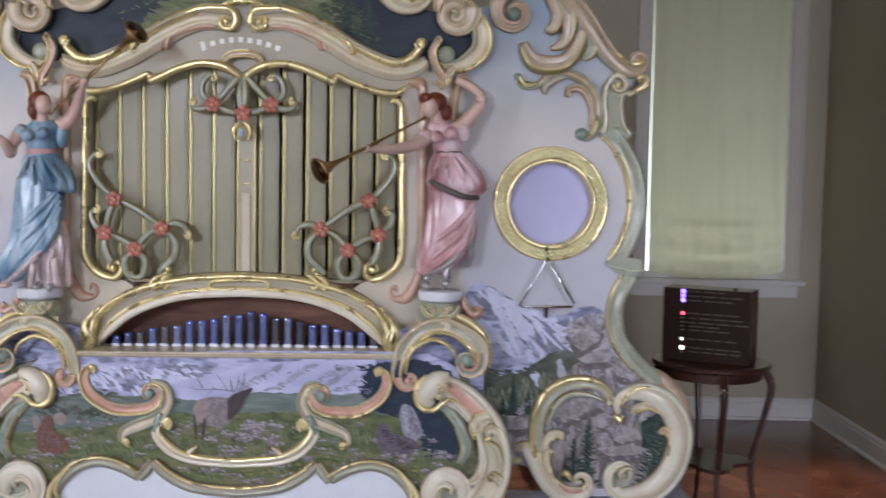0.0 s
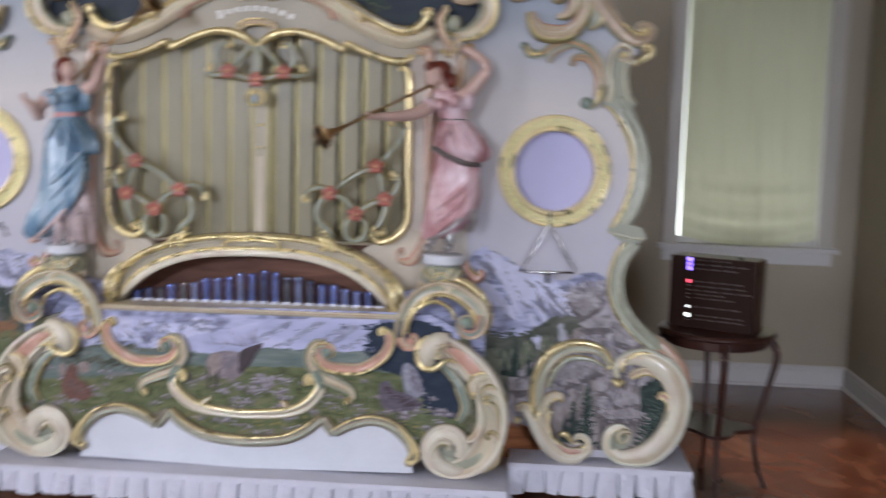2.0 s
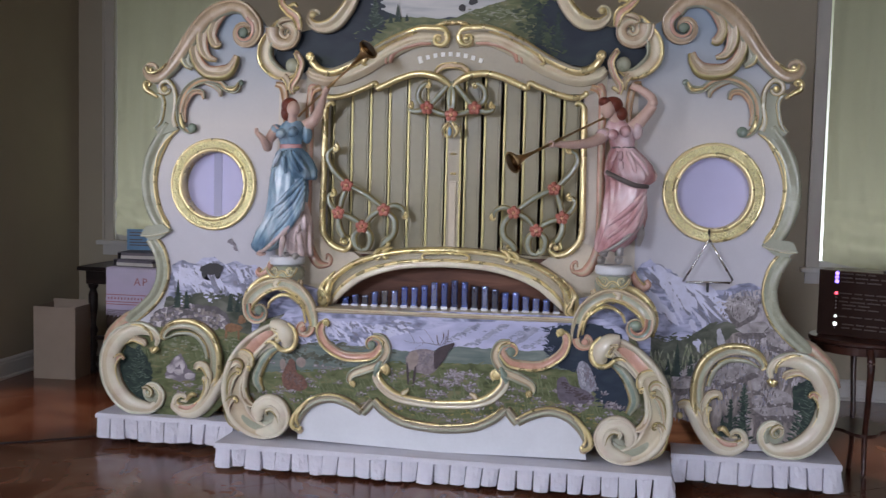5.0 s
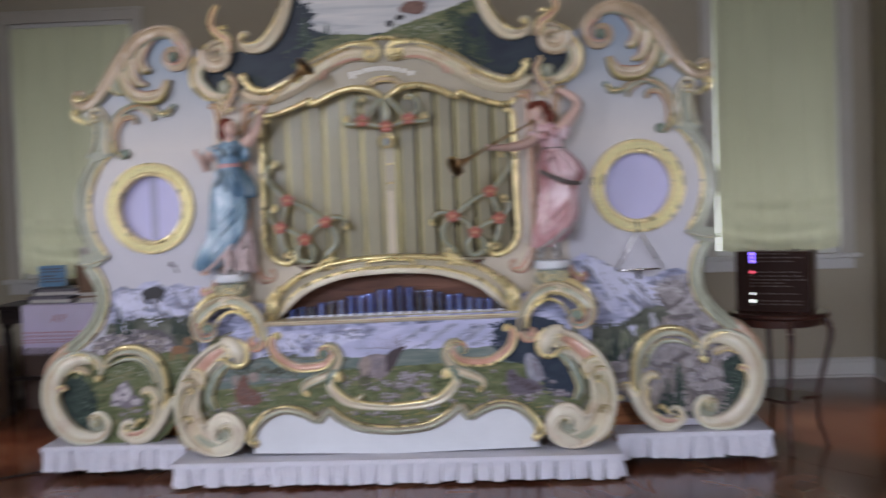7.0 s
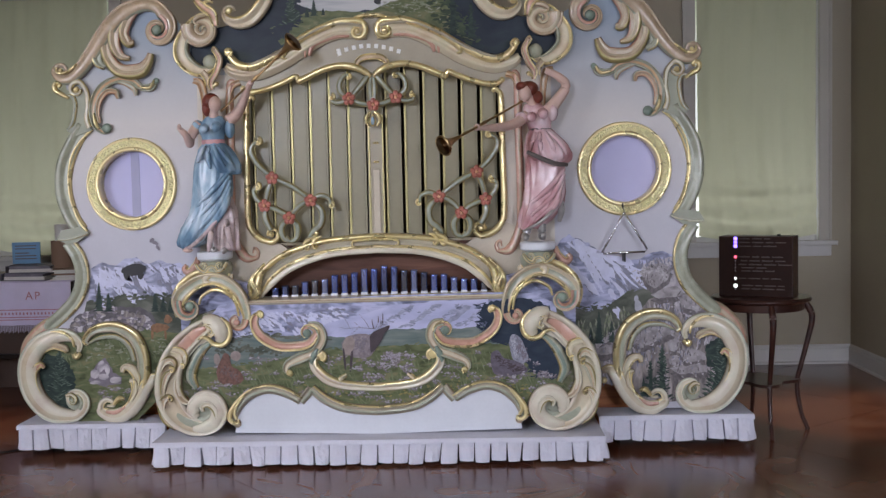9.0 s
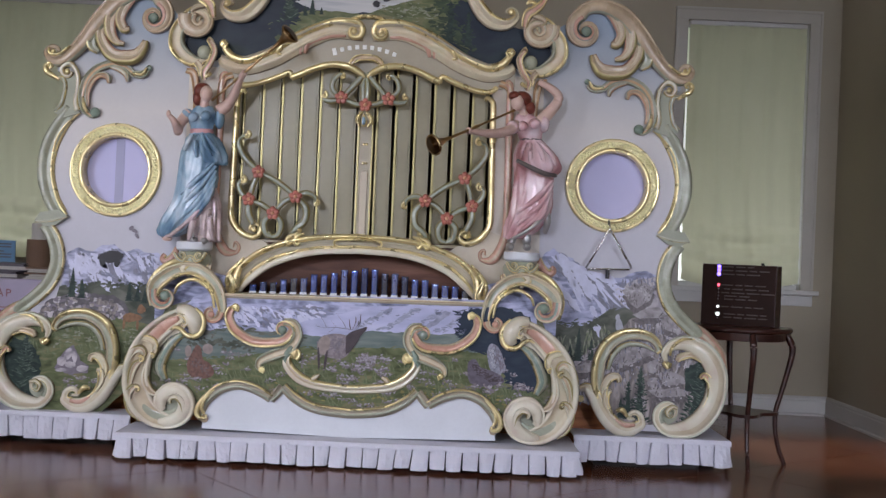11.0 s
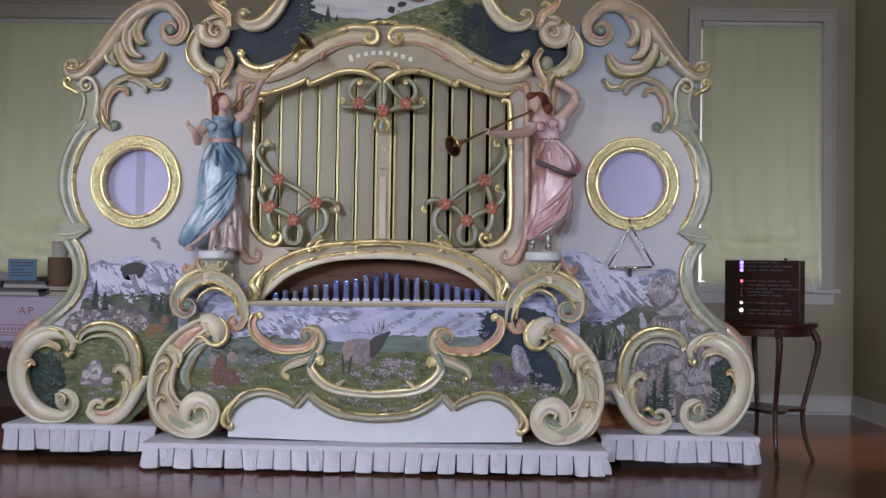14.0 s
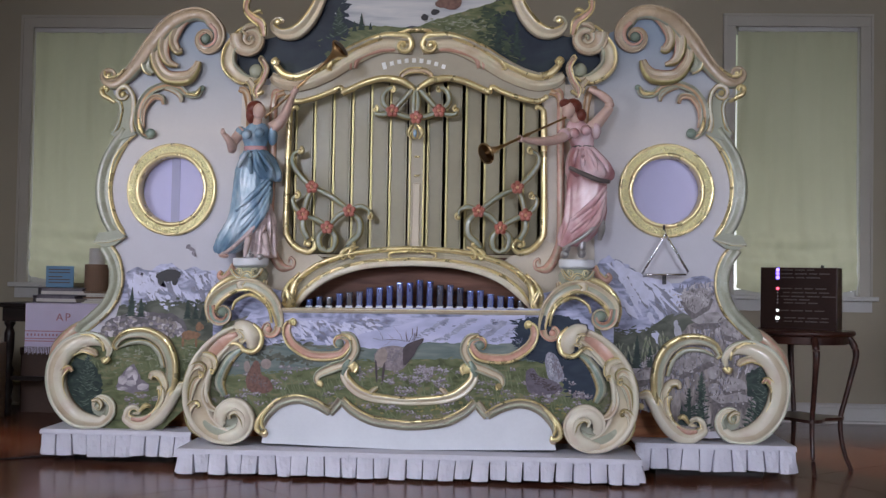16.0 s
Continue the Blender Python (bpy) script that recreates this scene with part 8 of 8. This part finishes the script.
for k in range(48):
    x = -0.255 + 0.51 * k / 47
    part("fringe_strand", box(x - 0.0022, x + 0.0022, -0.016 - 0.006 * math.sin(x / 0.26 * 9), -0.012 - 0.006 * math.sin(x / 0.26 * 9), -0.335 + 0.008 * math.sin(k * 2.1), -0.289), CLOTH, cloth)
for z in (-0.185, -0.235, -0.252):
    part("stitch_band", box(-0.255, 0.255, -0.0215, -0.0195, z - 0.003, z + 0.003), STITCH, cloth)
for k in range(20):
    x = -0.235 + k * 0.0247
    part("stitch", box(x - 0.005, x + 0.005, -0.0215, -0.0195, -0.218, -0.202), STITCH, cloth)
for ch, x in (("A", -0.02), ("P", 0.035)):
    fc = bpy.data.curves.new("monogram", "FONT")
    fc.body, fc.size, fc.align_x, fc.extrude = ch, 0.075, "CENTER", 0.001
    fo = new("monogram_letter", fc)
    fc.materials.append(STITCH)
    fo.parent = cloth
    fo.matrix_basis = pose(x, -0.0215, -0.115, 90, 0, 0)

BLUECARD = mat("blue printed card", (0.18, 0.36, 0.58), 0.6, 0, 0.06)
PAPER = mat("paper", (0.68, 0.66, 0.62), 0.8, 0, 0.05)
KRAFT = mat("brown kraft board", (0.24, 0.15, 0.10), 0.7, 0, 0.1)
GREYP = mat("grey plastic", (0.16, 0.15, 0.18), 0.5, 0, 0.1)
card = thing("display_card", -3.40, 6.46, 0.872, "blue printed card standing on the ring binders", "card", turn=6)
part("card", box(-0.095, 0.095, 0, 0.012, 0, 0.150, 0.002), BLUECARD, card)
for z in (0.035, 0.055, 0.075, 0.105, 0.125):
    part("print_bar", box(-0.075, 0.07 - 0.05 * (z == 0.075), -0.002, -0.0004, z - 0.004, z + 0.004), GREYP, card)


def binder(x, y, z, turn, label):
    root = thing("ring_binder", x, y, z, label, "binder", "binders on the console", turn=turn)
    bm = box(-0.15, 0.16, -0.13, 0.13, 0.0, 0.005, 0.002)
    add_box(bm, -0.155, -0.150, -0.13, 0.13, 0.0, 0.050, 0.002)
    add_box(bm, -0.15, 0.16, -0.13, 0.13, 0.045, 0.050, 0.002)
    part("cover", bm, GREYP, root)
    part("sheet_block", box(-0.135, 0.15, -0.12, 0.12, 0.0055, 0.028), PAPER, root)
    part("divider_block", box(-0.13, 0.14, -0.122, 0.11, 0.0285, 0.0445), SLATE, root)


binder(-3.33, 6.36, 0.7705, -4, "grey ring binder full of papers on the runner")
binder(-3.31, 6.37, 0.8215, 5, "grey ring binder full of papers on another binder")
stack = thing("paper_stack", -3.00, 6.38, 0.7665, "stack of brochures and papers on the console table", "papers", turn=5)
for k in range(7):
    o = 0.010 * ((k * 7) % 5 - 2)
    part("brochure", box(-0.15 + o, 0.15 + o, -0.12, 0.10, k * 0.012, k * 0.012 + 0.0105, 0.002), KRAFT if k in (3, 6) else PAPER, stack)
roll = thing("cardboard_tub", -3.10, 6.36, 0.8505, "brown cardboard tub holding a roll of paper", "tub")
bm = bmesh.new()
add_lathe(bm, [(0.078, 0.0), (0.080, 0.004), (0.080, 0.185), (0.076, 0.185), (0.074, 0.02)], n=28)
part("tub", bm, KRAFT, roll, smooth=False)
bm = bmesh.new()
add_lathe(bm, [(0.052, 0.02), (0.052, 0.295), (0.046, 0.295), (0.044, 0.05)], n=24)
part("paper_roll", bm, PAPER, roll)

CHEST = mat("brown storage carton", (0.10, 0.062, 0.048), 0.75, 0, 0.12)
carton = thing("storage_box", -3.42, 6.62, 0, "brown storage carton standing under the console table", "box")
part("body", box(-0.24, 0.24, -0.16, 0.16, 0, 0.44, 0.004), CHEST, carton)
part("lid", box(-0.246, 0.246, -0.166, 0.166, 0.40, 0.452, 0.004), CHEST, carton)

# ---- cardboard box on the floor, cable, tall cabinet ----
CARTON = mat("buff cardboard", (0.36, 0.29, 0.23), 0.8, 0, 0.06)
cb = thing("cardboard_box", -3.80, 6.12, 0, "tall open buff cardboard box standing on the floor", "box", turn=4)
t = 0.006
part("side", box(-0.15, 0.15, -0.15, -0.15 + t, 0, 0.50, 0.001), CARTON, cb)
part("side", box(-0.15, 0.15, 0.15 - t, 0.15, 0, 0.52, 0.001), CARTON, cb)
part("side", box(-0.15, -0.15 + t, -0.15 + t + 0.001, 0.15 - t - 0.001, 0, 0.50, 0.001), CARTON, cb)
part("side", box(0.15 - t, 0.15, -0.15 + t + 0.001, 0.15 - t - 0.001, 0, 0.50, 0.001), CARTON, cb)
part("bottom", box(-0.143, 0.143, -0.143, 0.143, 0, 0.006), CARTON, cb)
cable = thing("power_cable", -2.9, 4.5, 0, "thin black power cable lying on the floor", "cable")
bm = bmesh.new()
add_tube(bm, [tuple(q) for q in glide([(-1.2, -1.1, 0.006), (-0.7, -0.45, 0.006), (-0.16, -0.13, 0.006), (0.05, 0.02, 0.006), (0.16, 0.10, 0.006), (0.35, 0.28, 0.006)], 6)], 0.0055, 8)
part("cord", bm, BLACK, cable, smooth=True)

cab = thing("cabinet", 3.05, 4.19, 0, "tall dark brown wooden cabinet with panelled sides against the wall", "cabinet")
CABWOOD = mottled("dark walnut", [(0.3, (0.028, 0.011, 0.006)), (0.55, (0.050, 0.020, 0.010)), (0.75, (0.075, 0.032, 0.016))], (9, 9, 3), rough=0.4, bump=0.05)
part("body", box(-0.47, 0.47, -0.24, 0.27, 0.06, 1.46, 0.004), CABWOOD, cab)
part("plinth", box(-0.49, 0.49, -0.26, 0.27, 0.0, 0.0595, 0.006), CABWOOD, cab)
bm = box(-0.485, 0.485, -0.255, 0.27, 1.4605, 1.485, 0.006)
add_box(bm, -0.505, 0.505, -0.275, 0.27, 1.4855, 1.515, 0.008)
part("cornice", bm, CABWOOD, cab)
for y0, y1 in ((-0.21, 0.0), (0.03, 0.24)):
    bm = bmesh.new()
    for a, b, c, d in ((y0, y0 + 0.05, 0.10, 1.40), (y1 - 0.05, y1, 0.10, 1.40), (y0 + 0.051, y1 - 0.051, 0.10, 0.16), (y0 + 0.051, y1 - 0.051, 1.34, 1.40)):
        add_box(bm, -0.482, -0.4705, a, b, c, d, 0.002)
    part("side_frame", bm, CABWOOD, cab)
for s in LEFT_RIGHT:
    door = part("door", box(*sorted((s * 0.004, s * 0.455)), -0.256, -0.241, 0.09, 1.44, 0.003), CABWOOD, cab)
    bm = bmesh.new()
    add_ball(bm, (s * 0.04, -0.27, 0.8), 0.014)
    part("knob", bm, BRASS, door, smooth=True)

# ---- fringed rug on the floor before the organ ----
RUGWOOL = mottled("off-white rug wool", [(0.3, (0.46, 0.43, 0.40)), (0.5, (0.60, 0.57, 0.55)), (0.7, (0.70, 0.68, 0.66))], (60, 60, 60), rough=0.95, bump=0.5, detail=4)
rug = thing("rug", -1.20, 2.605, 0, "off-white woven rug with a knotted fringe lying on the floor", "rug", turn=3.2)
RUGW, RUGL = 2.62, 1.9
bm = box(0.015, RUGW - 0.015, -RUGL, -0.085, 0.001, 0.013, 0.005)
part("rug_body", bm, RUGWOOL, rug)
part("bound_edge", box(0.012, RUGW - 0.012, -0.0845, -0.066, 0.001, 0.015, 0.004), RUGWOOL, rug)
r = random.Random(17)
for k in range(124):
    x = 0.02 + (RUGW - 0.04) * k / 123
    bend, reach = r.gauss(0, 0.016), r.uniform(0.045, 0.085)
    bm = bmesh.new()
    for a in (-0.006, 0.0, 0.006):
        w, tip = r.gauss(0, 0.006), r.gauss(0, 0.012)
        add_tube(bm, [(x, -0.068, 0.010), (x + a + bend * 0.3, -0.068 + reach * 0.35, 0.010 + r.uniform(0, 0.006)), (x + a * 1.6 + bend * 0.8 + w, -0.068 + reach * 0.7, 0.008 + r.uniform(0, 0.010)), (x + a * 2 + bend + tip, -0.068 + reach * r.uniform(0.85, 1.05), 0.005)], [0.005, 0.0045, 0.0045, 0.002], 5)
    part("tassel", bm, RUGWOOL, rug, smooth=True)

# score lines cut into the floor, a diagonal grid
GROOVE = mat("dark floor joint", (0.08, 0.026, 0.016), 0.5, 0, 0.2)
for k in range(-6, 7):
    for turn in (38, -52):
        a = radians(turn)
        c, s_ = math.cos(a), math.sin(a)
        off = 0.35 + k * 1.22
        pts = []
        for u in np.linspace(-9, 9, 361):
            x, y = -0.8 + c * u - s_ * off, 2.6 + s_ * u + c * off
            if -4.1 < x < 4.28 and -2.98 < y < 6.86 and (x < 2.44 or y < 4.45):
                pts.append((x, y))
        if len(pts) > 3:
            (ax, ay), (bx, by) = pts[0], pts[-1]
            L = math.hypot(bx - ax, by - ay)
            bm = box(-L / 2, L / 2, -0.0015, 0.0015, 0.0, 0.0005)
            ob = part("score_line", bm, GROOVE, bpy.data.objects["floor"])
            ob.matrix_basis = pose((ax + bx) / 2, (ay + by) / 2, 0, 0, 0, turn)
